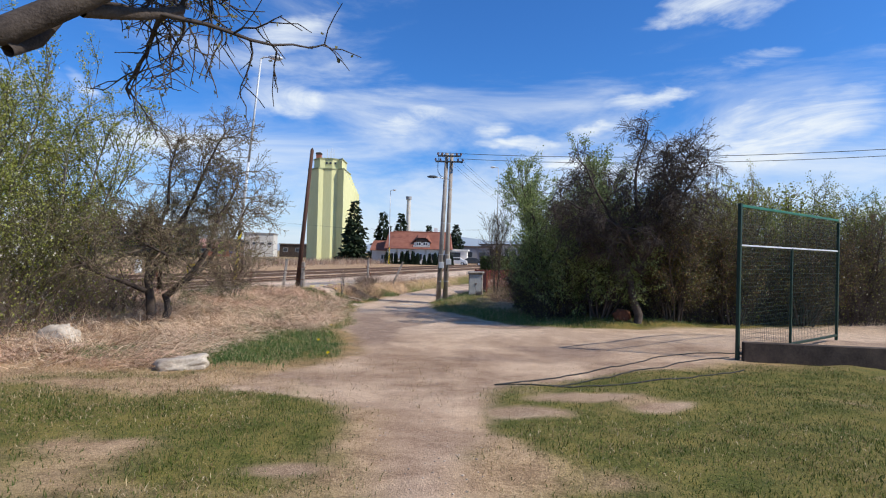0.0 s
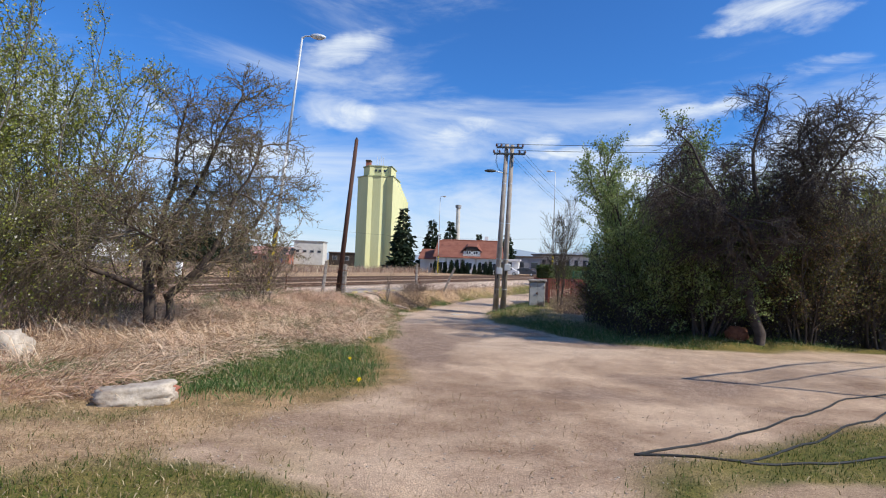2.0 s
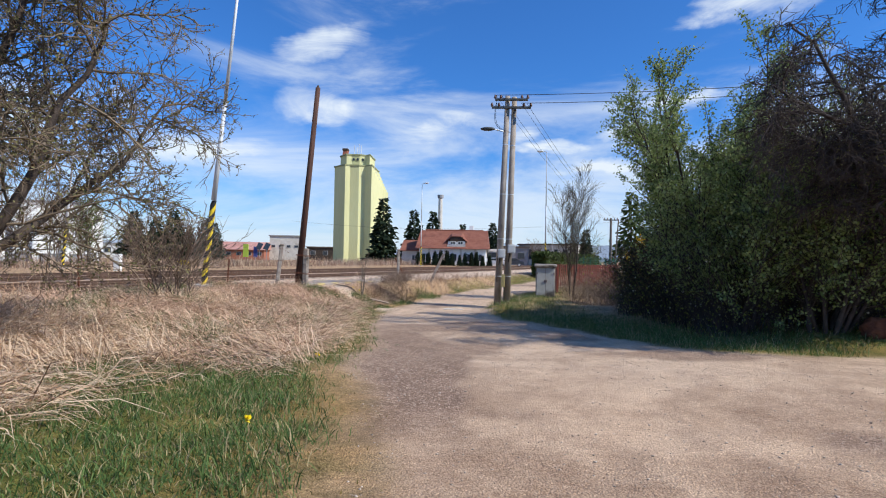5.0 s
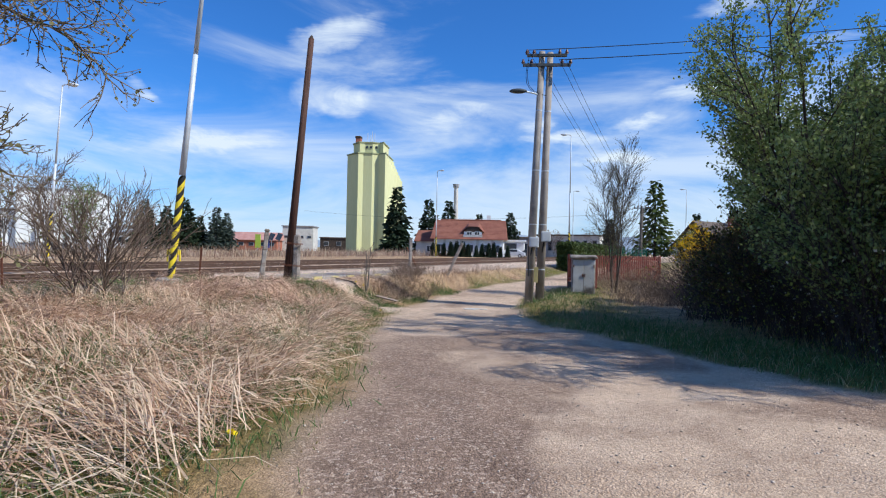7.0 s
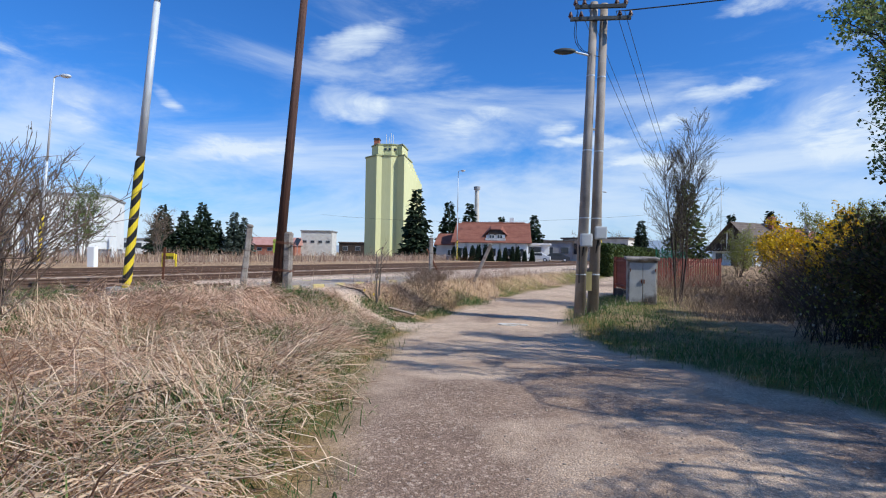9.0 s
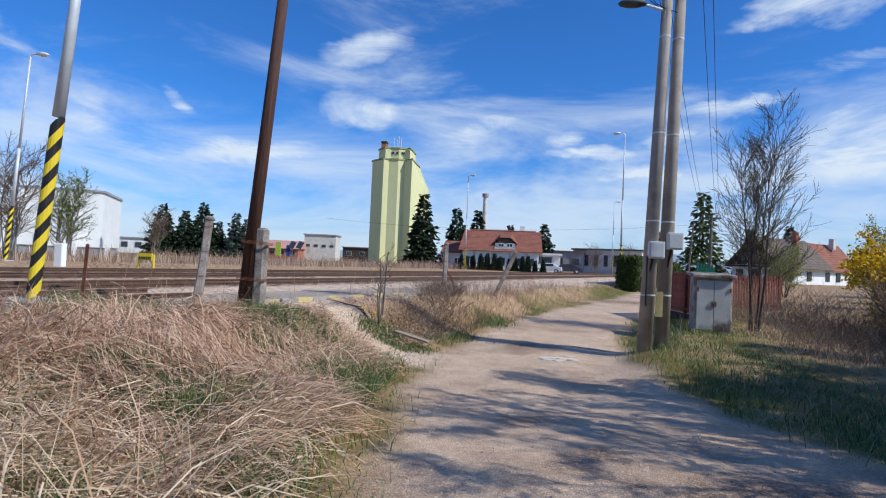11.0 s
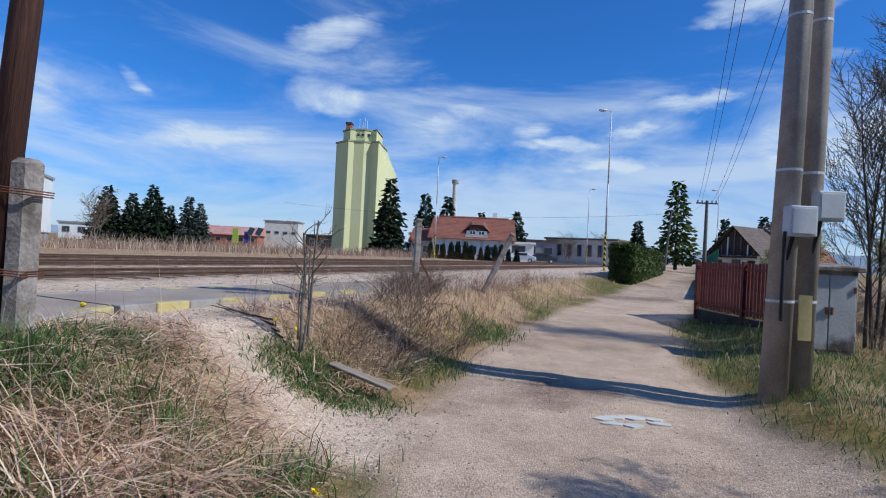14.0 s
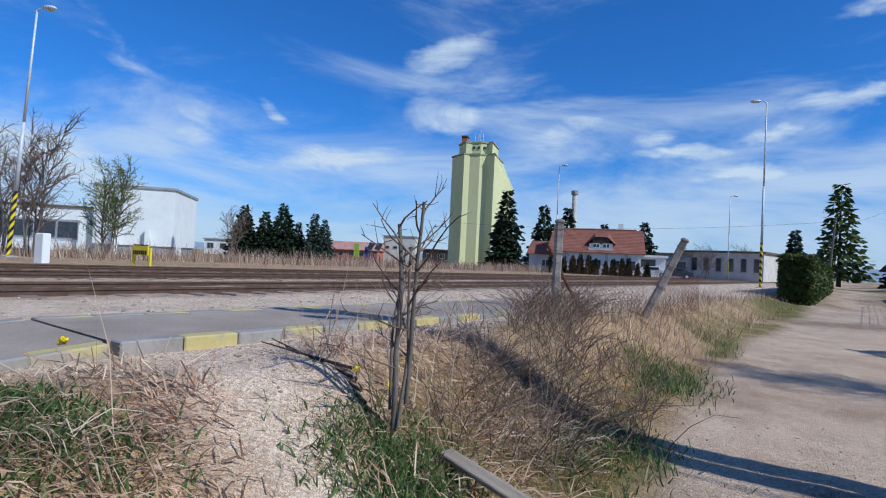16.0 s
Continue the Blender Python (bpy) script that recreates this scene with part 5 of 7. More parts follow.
shrub(-12.2, 13.6, 8.6, 2.5, 15, 37, "tall grey-stemmed shrub with fresh leaves and pale blossom", "leaf_olive", (12, 0.055, 0.06, 0.2, 0.95), group=LEFT)
shrub(-14.6, 16.2, 8.4, 2.4, 12, 41, "tall grey-stemmed shrub with fresh leaves and pale blossom", "leaf_olive", (11, 0.06, 0.06, 0.2, 0.95), group=LEFT)
shrub(-10.2, 13.2, 3.4, 1.5, 9, 43, "low olive shrub with budding twigs", "leaf_olive", (5, 0.045, 0.04, 0.1, 0.9), group=LEFT)
shrub(-11.0, 10.4, 5.6, 1.8, 10, 47, "budding grey-stemmed shrub above the boulder", "leaf_olive", (9, 0.05, 0.05, 0.1, 0.9), group=LEFT)
tangle("bramble_thicket", [(-11.2, 15.6, 2.0, 2.2, 3.0), (-10.4, 12.2, 1.4, 1.3, 1.5), (-13.0, 17.5, 2.0, 1.8, 1.0)], 2600, 51, "dense brown undergrowth below the shrubs", M["twig_brown"], (0.8, 2.4), leaf=M["leaf_olive"], leaf_n=4)

RIGHT = "bushes along the lane"
shrub(5.2, 24.2, 7.1, 2.9, 17, 61, "tall bush with young green leaves beside the lane", "leaf_bush", (19, 0.06, 0.06, 0.3, 1.0), group=RIGHT, bark="bark_dark", twig="twig_dark")
shrub(6.9, 26.6, 6.4, 2.1, 12, 67, "tall bush with young green leaves beside the lane", "leaf_bush", (20, 0.06, 0.06, 0.3, 1.0), group=RIGHT, bark="bark_dark", twig="twig_dark")
shrub(6.6, 22.2, 5.0, 2.1, 12, 69, "dense bush with young leaves under the apple tree", "leaf_bush", (15, 0.06, 0.05, 0.2, 0.9), group=RIGHT, bark="bark_dark", twig="twig_dark")
shrub(9.6, 22.6, 5.6, 2.2, 11, 71, "budding brown bush behind the apple tree", "leaf_olive", (5, 0.05, 0.05, 0.1, 0.8), group=RIGHT, bark="bark_dark", twig="twig_brown")
shrub(12.6, 24.2, 6.0, 2.4, 12, 73, "budding brown bush behind the lane", "leaf_olive", (7, 0.055, 0.05, 0.1, 0.9), group=RIGHT, bark="bark_dark", twig="twig_brown")
shrub(16.2, 25.6, 6.0, 2.5, 12, 79, "tall bush with fresh leaves and pale blossom", "leaf_olive", (9, 0.06, 0.05, 0.2, 1.0), group=RIGHT, bark="bark_dark", twig="twig_dark")
shrub(20.5, 27.5, 6.2, 2.6, 12, 81, "tall bush with fresh leaves behind the gate", "leaf_spring", (6, 0.06, 0.06, 0.2, 1.0), group=RIGHT)
shrub(11.5, 26.6, 4.6, 2.2, 10, 83, "dark budding bush beside the brambles", "leaf_bush", (5, 0.055, 0.05, 0.2, 0.9), group=RIGHT, bark="bark_dark", twig="twig_dark")
shrub(9.6, 28.8, 6.6, 2.4, 13, 85, "tall dense bush with young leaves behind the verge", "leaf_bush", (20, 0.06, 0.06, 0.3, 1.0), group=RIGHT, bark="bark_dark", twig="twig_dark")
shrub(14.2, 21.6, 4.4, 2.0, 12, 87, "dense dark budding bush behind the gate", "leaf_dull", (8, 0.05, 0.05, 0.2, 0.9), group=RIGHT, bark="bark_dark", twig="twig_dark")
shrub(17.6, 23.2, 5.0, 2.2, 12, 89, "dense dark budding bush behind the gate", "leaf_dull", (8, 0.05, 0.05, 0.2, 0.9), group=RIGHT, bark="bark_dark", twig="twig_dark")
tangle("bramble_thicket", [(6.2, 22.2, 2.6, 1.6, 3.0, 1.1), (5.2, 25.6, 1.6, 2.6, 3.0, 1.0), (9.6, 21.8, 2.4, 1.0, 2.0, 1.1), (15.5, 23.2, 4.5, 1.6, 6.0, 1.7), (7.2, 29.5, 1.8, 2.2, 1.8, 0.9), (20, 26.5, 3, 1.4, 1.2, 1.2)],
       7500, 91, "dense dark brambles along the lane", M["twig_dark"], (0.9, 2.6), leaf=M["leaf_olive"], leaf_n=3)
tangle("weed_thicket", [(4.0, 32.0, 1.2, 2.4, 2.0, 0.8), (6.2, 33.0, 1.6, 2.6, 2.5, 1.2), (5.2, 37.5, 1.9, 1.8, 2.0, 1.3), (9.5, 33, 2, 3, 2.0, 1.3)], 3600, 93, "dense dry brown weeds behind the cabinet", M["twig_brown"], (0.4, 1.2), r=0.005)


def forsythia():
    spec = [dict(s) for s in SHRUB]
    spec[0]["kids"] = 14
    spec[1]["len"], spec[1]["up"] = 1.1, -0.05
    shrub(8.2, 35.4, 2.9, 2.3, 20, 101, "yellow forsythia bush in full bloom", "forsythia", (13, 0.085, 0.05, 0.1, 1.0), bark="bark_dark", twig="twig_brown", spec=spec, name="forsythia", r=0.022, group="forsythias in bloom")
    shrub(7.2, 32.2, 2.2, 1.6, 11, 103, "small yellow forsythia bush in bloom", "forsythia", (9, 0.07, 0.05, 0.1, 0.9), bark="bark_dark", twig="twig_brown", spec=spec, name="forsythia", r=0.02, group="forsythias in bloom")


forsythia()
shrub(4.6, 21.4, 3.0, 1.4, 12, 131, "low dense green bush at the lane edge", "leaf_bush", (14, 0.055, 0.05, 0.2, 0.9), group=RIGHT, bark="bark_dark", twig="twig_dark")
shrub(4.4, 25.6, 1.8, 1.2, 10, 133, "low dense dark bush at the lane edge", "leaf_dull", (14, 0.06, 0.05, 0.2, 0.9), group=RIGHT, bark="bark_dark", twig="twig_dark")
shrub(8.7, 20.6, 3.8, 1.8, 12, 137, "dense dark budding bush around the apple trunk", "leaf_dull", (9, 0.06, 0.05, 0.2, 0.9), group=RIGHT, bark="bark_dark", twig="twig_dark")
shrub(5.9, 20.5, 3.7, 1.7, 13, 139, "dense budding bush around the apple trunk", "leaf_bush", (12, 0.055, 0.05, 0.2, 0.9), group=RIGHT, bark="bark_dark", twig="twig_dark")
shrub(11.2, 21.2, 4.4, 1.9, 11, 141, "dense dark budding bush behind the lane", "leaf_dull", (10, 0.05, 0.05, 0.2, 0.9), group=RIGHT, bark="bark_dark", twig="twig_dark")
FARBUSH = [{"seg": 6, "wob": 0.08, "up": 0.02, "kids": 11, "from": 0.15, "taper": 0.15},
           {"seg": 4, "wob": 0.13, "up": 0.05, "kids": 7, "from": 0.2, "len": 2.2, "r": 0.025, "ang": 0.7, "taper": 0.25},
           {"seg": 2, "wob": 0.18, "up": 0.03, "len": 0.9, "r": 0.012, "ang": 0.7, "taper": 0.5}]
LIGHT = [shrub(14.5, 28.0, 6.2, 2.4, 9, 151, "dark budding bush in the garden behind the lane", "leaf_olive", (9, 0.11, 0.12, 0.1, 1.0), bark="bark_dark", twig="twig_dark", spec=FARBUSH, group="garden bushes"),
         shrub(23.5, 34.5, 6.0, 2.6, 9, 153, "dark budding bush in the garden behind the lane", "leaf_olive", (9, 0.11, 0.12, 0.1, 1.0), bark="bark_dark", twig="twig_brown", spec=FARBUSH, group="garden bushes")]
shrub(6.4, 33.4, 0.9, 0.9, 6, 157, "low reddish-brown bare bush beside the forsythia", "bud", (2, 0.03, 0.02, 0, 0.8), bark="bark_dark", twig="twig_brown", name="bare_shrub", r=0.018)
for k, (bx, by, sc, turn) in enumerate(((12.5, 29.5, 0.95, 40), (16.5, 31.5, 1.0, 130), (21.0, 32.0, 1.05, 220), (25.5, 30.5, 1.0, 300), (30.5, 33.0, 1.1, 20), (14.0, 36.0, 0.8, 75), (19.5, 38.0, 0.9, 160), (13.5, 45.0, 0.62, 10), (17.5, 49.0, 0.7, 90), (12.5, 53.0, 0.5, 170), (22.0, 56.0, 0.8, 250), (27.0, 62.0, 0.8, 30), (33.0, 66.0, 0.9, 110), (39.0, 72.0, 0.9, 200), (19.0, 68.0, 0.45, 280), (36.0, 80.0, 0.8, 330), (45.0, 76.0, 1.0, 60), (52.0, 84.0, 1.0, 150))):
    copy_thing(LIGHT[k % 2], scaled(bx, by, gz(bx, by), sc, turn))
YOUNG = [
    {"seg": 9, "wob": 0.04, "up": 0.05, "kids": 30, "from": 0.22, "taper": 0.12},
    {"seg": 6, "wob": 0.09, "up": 0.09, "kids": 11, "from": 0.15, "len": 2.1, "r": 0.009, "ang": 0.72, "fade": 0.6, "taper": 0.25},
    {"seg": 4, "wob": 0.14, "up": 0.04, "len": 0.7, "r": 0.006, "ang": 0.55, "taper": 0.5},
]
shrub(3.4, 34.8, 6.3, 0.75, 4, 107, "slender young tree with bare budding twigs behind the cabinet", "bud", (4, 0.03, 0.02, 0, 0.9), bark="bark_dark", twig="twig_dark", spec=YOUNG, name="young_tree", spread=0.18, r=0.034, category="tree")


def cut_sapling():
    x, y = -5.57, 30.95
    spec = [{"seg": 7, "wob": 0.05, "up": 0.03, "kids": 6, "from": 0.35, "taper": 0.6},
            {"seg": 4, "wob": 0.12, "up": 0.06, "kids": 3, "from": 0.4, "len": 0.62, "r": 0.009, "ang": 1.0, "taper": 0.4},
            {"seg": 3, "wob": 0.2, "up": 0.05, "len": 0.2, "r": 0.004, "ang": 0.8}]
    st = [((0, 0, -0.1), (0.02, 0, 1), 1.55, 0.022, 0), ((0.06, 0.03, 0.25), (0.08, 0, 1), 1.35, 0.017, 0), ((-0.05, 0.02, 0.2), (-0.07, 0.02, 1), 1.1, 0.011, 0), ((0.03, -0.03, 0.1), (0.04, 0.05, 1), 1.2, 0.013, 0)]
    plant("sapling", (x, y, gz(x, y)), "cut-back grey sapling with a few side twigs", "tree", spec, st, 5, M["bark_grey"], M["twig_brown"], split=1)


cut_sapling()


def near_bough():
    """The old tree beside the start, of which one bough reaches over the path."""
    x, y = -5.6, 0.4
    spec = [dict(s) for s in APPLE]
    spec[1]["kids"], spec[2]["up"], spec[3]["up"], spec[4]["up"] = 6, -0.10, -0.12, -0.04
    spec[2]["len"], spec[3]["len"], spec[2]["kids"], spec[3]["kids"] = 1.1, 0.55, 6, 4
    z0 = gz(x, y)
    st = [((0, 0, -0.2), (0.1, 0.1, 1), 2.3, 0.26, 0), ((0.1, 0.1, 2.0), (-0.4, -0.3, 1), 3.0, 0.16, 0)]
    limbs = [((3.5, 2.75, 2.75), (0.05, 0.9, 0.42), 1.9, 0.045, 1), ((3.7, 2.85, 2.95), (0.35, 0.8, 0.32), 2.0, 0.04, 1), ((3.2, 2.6, 2.45), (-0.2, 0.9, 0.5), 1.9, 0.04, 1), ((3.9, 3.0, 3.1), (0.1, 0.7, 0.6), 1.8, 0.04, 1), ((-0.6, -0.5, 4.2), (-0.8, 0.2, 0.7), 2.0, 0.07, 1)]
    bough = np.array(((0.1, 0.1, 1.6), (1.2, 0.95, 2.05), (2.3, 1.85, 2.29), (2.8, 2.3, 2.37), (3.2, 2.6, 2.56), (3.6, 2.75, 2.86), (4.2, 3.1, 3.45), (4.7, 3.5, 4.1)))
    tree = plant("apple_tree", (x, y, z0), "old dark apple tree whose bough reaches over the path", "tree", spec, st + limbs, 77, M["bark_dark"], M["twig_dark"], M["bud"], (2, 0.03, 0.015, 0, 0.7), "old apple trees")
    part("bough", raw_mesh("bough", *skin([(bough, np.linspace(0.12, 0.05, len(bough)))], 9), M["bark_dark"], smooth=True), None, tree)


near_bough()


# ---- conifers and far trees ----
def conifer(name, loc, h, width, seed, label, leaf, group, dense=1.0, bare=0.06):
    rng = np.random.default_rng(seed)
    root = thing(name, loc, label, "conifer", group)
    part("trunk", tubed((0, 0, -0.2), (0, 0, h * 0.97), 0.022 * h, 0.01, 8), M["bark_dark"], root)
    P, D = [], []
    z = bare * h
    while z < h * 0.985:
        f = 1 - z / h
        ln = width * (f ** 0.85) * rng.uniform(0.8, 1.15) + 0.08
        k = max(4, int(9 * f + 4))
        for i in range(k):
            a = 2 * math.pi * (i + rng.random()) / k
            l = ln * rng.uniform(0.65, 1.15)
            n = max(3, int(l / (0.012 * h) * 0.6 * dense))
            t = rng.random(n) ** 0.7
            droop = -0.28 * l * t + 0.22 * l * t ** 2.5
            side = rng.normal(0, 0.10 * l, n) * (0.4 + t)
            P.append(np.stack((math.cos(a) * l * t - math.sin(a) * side, math.sin(a) * l * t + math.cos(a) * side, z + droop + rng.normal(0, 0.05, n)), -1))
            D.append(np.tile((math.cos(a), math.sin(a), -0.35), (n, 1)))
        z += h * rng.uniform(0.018, 0.028)
    P, D = np.concatenate(P), np.concatenate(D)
    D = D + rng.normal(0, 0.35, D.shape)
    D /= np.linalg.norm(D, axis=1)[:, None]
    n = len(P)
    B = np.cross(D, rng.normal(0, 1, (n, 3)) * (0.4, 0.4, 1.0))
    B /= np.linalg.norm(B, axis=1)[:, None] + 1e-9
    L = (0.07 * h * rng.uniform(0.7, 1.4, n))[:, None]
    V = np.stack((P, P + D * L * 0.55 + B * L * 0.28, P + D * L, P + D * L * 0.55 - B * L * 0.28), 1).reshape(-1, 3)
    part("crown", raw_mesh("crown", V, np.arange(4 * n), np.full(n, 4), leaf), None, root)
    return root


SPRUCE = "dark spruces by the house"
c1 = conifer("spruce", (-19.0, 118, -0.8), 13.2, 3.4, 201, "dark full spruce beside the red-roofed house", M["needle"], SPRUCE)
c2 = conifer("spruce", (-13.0, 120, -0.8), 11.2, 3.0, 203, "dark slim spruce beside the red-roofed house", M["needle"], SPRUCE)
copy_thing(c1, scaled(-9.4, 124, -0.8, 0.84, 70))
copy_thing(c2, scaled(-3.2, 128, -0.8, 0.80, 40))
copy_thing(c2, scaled(3.0, 122, -0.8, 0.8, 120))
copy_thing(c1, scaled(-26.0, 150, -0.8, 0.33, 20))
FARSPR = "spruces across the yard"
c3 = conifer("spruce", (-79, 132, -0.9), 11.2, 3.9, 207, "broad dark spruce across the station yard", M["needle"], FARSPR, 1.2)
copy_thing(c3, scaled(-75.0, 134, -0.9, 0.90, 60))
copy_thing(c3, scaled(-71.8, 136, -0.9, 1.08, 140))
copy_thing(c2, scaled(-69.2, 138, -0.9, 0.74, 200))
c4 = conifer("spruce", (-65.2, 138, -0.9), 10.2, 3.0, 211, "blue-grey spruce across the station yard", M["needle_blue"], FARSPR)
copy_thing(c4, scaled(-63.4, 139.5, -0.9, 0.88, 90))
pine = conifer("larch", (32.5, 128, -1.0), 16.5, 4.6, 213, "tall loose green larch at the end of the lane", M["hedge_leaf"], "", 0.5, 0.12)
copy_thing(c2, scaled(38.5, 122, -1.0, 0.85, 10))
copy_thing(c2, scaled(47.0, 126, -1.0, 0.95, 70))
conifer("thuja", (16.5, 96, -1.0), 6.5, 1.2, 217, "dark slim evergreen beside the gable", M["needle"], "", 1.4, 0.02)

FAR = [{"seg": 6, "wob": 0.08, "up": 0.02, "kids": 13, "from": 0.22, "taper": 0.15},
       {"seg": 5, "wob": 0.13, "up": 0.05, "kids": 9, "from": 0.2, "len": 2.6, "r": 0.035, "ang": 0.75, "taper": 0.25},
       {"seg": 3, "wob": 0.18, "up": 0.03, "len": 0.95, "r": 0.014, "ang": 0.7, "taper": 0.5}]
BARE = "bare trees across the yard"
t1 = shrub(-33.5, 50.0, 7.6, 1.8, 7, 301, "bare multi-stemmed tree in front of the white hall", None, None, bark="bark_grey", twig="twig_brown", spec=FAR, name="bare_tree", group=BARE, category="tree")
t2 = shrub(-37.0, 58.0, 7.0, 2.2, 8, 303, "pale budding tree in front of the white block", "leaf_spring", (4, 0.10, 0.06, 0.1, 0.7), bark="bark_grey", twig="twig_olive", spec=FAR, name="budding_tree", category="tree", group="budding trees")
copy_thing(t1, scaled(-38.5, 52, -0.8, 1.0, 100))
copy_thing(t1, scaled(-64, 108, -0.8, 1.1, 60))
t4 = copy_thing(t1, scaled(24, 150, -0.9, 0.95, 150))
copy_thing(t2, scaled(28, 146, -0.9, 0.8, 50))
copy_thing(t1, scaled(11.2, 116, -0.9, 0.7, 200))
copy_thing(t1, scaled(33, 104, -0.9, 0.85, 10))
copy_thing(t1, scaled(40, 110, -0.9, 1.0, 80))
shrub(-8.3, 21.9, 2.0, 0.9, 5, 305, "small bare thorny shrub in dry grass", "bud", (1, 0.03, 0.02, 0, 0.5), bark="bark_dark", twig="twig_brown", name="bare_shrub", r=0.02)


def hedge():
    rng = np.random.default_rng(9)
    s0, s1, n0, n1, h = 54.5, 84.0, 15.35, 16.6, 2.15
    x, y = at_sn(s0, n0)
    z = gz(x, y)
    root = thing("hedge", (0, 0, 0), "trimmed dark green hedge beside the lane", "hedge")
    N = 26000
    f = rng.choice(4, N, p=(0.42, 0.2, 0.28, 0.10))
    s, n, zz = rng.uniform(s0, s1, N), rng.uniform(n0, n1, N), rng.uniform(0.0, h, N)
    n = np.where(f == 0, n0, n)
    n = np.where(f == 1, n1, n)
    zz = np.where(f == 2, h, zz)
    s = np.where(f == 3, s0, s)
    bump = rng.normal(0, 0.05, (N, 3))
    P = np.stack((s * U[0] + n * NN[0], s * U[1] + n * NN[1], z + 0.05 + zz), -1) + bump
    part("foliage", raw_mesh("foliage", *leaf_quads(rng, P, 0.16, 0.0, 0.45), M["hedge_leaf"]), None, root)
    # solid dark box in place of the shaded hollow behind the leaves
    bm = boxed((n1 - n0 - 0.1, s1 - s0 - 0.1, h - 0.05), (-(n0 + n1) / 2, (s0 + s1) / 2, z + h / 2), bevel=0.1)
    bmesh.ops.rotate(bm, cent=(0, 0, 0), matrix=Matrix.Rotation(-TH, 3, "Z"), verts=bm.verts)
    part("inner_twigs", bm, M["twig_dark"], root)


hedge()

# ---- buildings ----
def wall_prism(pts, z0, z1, top=None):
    """Upright walls along a closed plan, with a lid; top gives a height per point where it varies."""
    bm = bmesh.new()
    lo = [bm.verts.new((x, y, z0)) for x, y in pts]
    hi = [bm.verts.new((x, y, top[i] if top else z1)) for i, (x, y) in enumerate(pts)]
    n = len(pts)
    for i in range(n):
        bm.faces.new((lo[i], lo[(i + 1) % n], hi[(i + 1) % n], hi[i]))
    bm.faces.new(hi)
    bmesh.ops.recalc_face_normals(bm, faces=bm.faces)
    return bm


def silo():
    root = thing("grain_silo", (-32.9, 130, -1.0), "tall pale yellow-green grain silo with pleated walls", "silo")
    root.scale = (0.505, 0.6, 0.565)
    H = 38.5
    front = [(0, 5.5), (6.4, 0), (8.3, 1.1), (12.2, 1.1), (14.6, 2.6), (18.0, 0.4)]
    body = front + [(18.0, 16), (0, 16)]
    part("tower", wall_prism(body, 0, H), M["silo_light"], root)
    steps = 7
    for i in range(steps):
        a, b = i / steps, (i + 1) / steps
        x0, y0, x1, y1 = 18 + 4.6 * a, 0.4 + 6 * a, 18 + 4.6 * b, 0.4 + 6 * b
        part("side_bay", wall_prism([(x0 + 0.01, y0), (x1, y1), (x1, 16), (x0 + 0.01, 16)], 0, H - 0.8 - 9.0 * a ** 0.9), M["silo_light"], root)
    cx, cy = 10.0, 8.0
    grown = [((x - cx) * 1.035 + cx, (y - cy) * 1.035 + cy) for x, y in body]
    part("cornice", wall_prism(grown, H, H + 0.5), M["silo_olive"], root)
    head = [(2.2, 7), (6.2, 2.6), (8.4, 3.4), (11.8, 3.4), (14.4, 4.6), (16.4, 3.2), (16.4, 14), (2.2, 14)]
    hh = part("head_house", wall_prism(head, H + 0.5, H + 4.6), M["silo_light"], root)
    grown = [((x - cx) * 1.05 + cx, (y - cy) * 1.05 + cy) for x, y in head]
    part("head_cornice", wall_prism(grown, H + 4.6, H + 5.1), M["silo_olive"], hh)
    for x, y in ((9.2, 3.3), (11.0, 3.3), (13.2, 3.8)):
        part("head_window", boxed((0.9, 0.2, 0.9), (x, y, H + 3.0)), M["glass_dark"], hh)
    part("roof_cabin", boxed((2.2, 2.2, 2.0), (4.6, 6.5, H + 6.0)), M["brick_red"], root)
    part("cabin_cap", boxed((2.6, 2.6, 0.9), (4.6, 6.5, H + 7.4), bevel=0.2), M["timber_dark"], root)
    for x, l in ((8.5, 4.5), (9.8, 3.6), (10.6, 5.0), (11.6, 4.4)):
        part("antenna", tubed((x, 7, H + 5), (x, 7, H + 5 + l), 0.12, sides=6), M["galv"], root)
    for i in range(6):
        part("antenna", tubed((18.2 + 0.6 * i, 1.5 + 0.9 * i, H - 1.3 * i), (18.2 + 0.6 * i, 1.5 + 0.9 * i, H + 1.0 - 1.3 * i), 0.09, sides=5), M["box_grey"], root)


silo()


def window(parent, x, y, z, w, h, frame_m="white", name="window"):
    fr = part(name, boxed((w, 0.10, h), (x, y, z)), M[frame_m], parent)
    part("pane", boxed((w - 0.16, 0.04, h - 0.16), (x, y - 0.05, z)), M["glass_dark"], fr)
    part("mullion", boxed((0.06, 0.05, h - 0.16), (x, y - 0.07, z)), M[frame_m], fr)


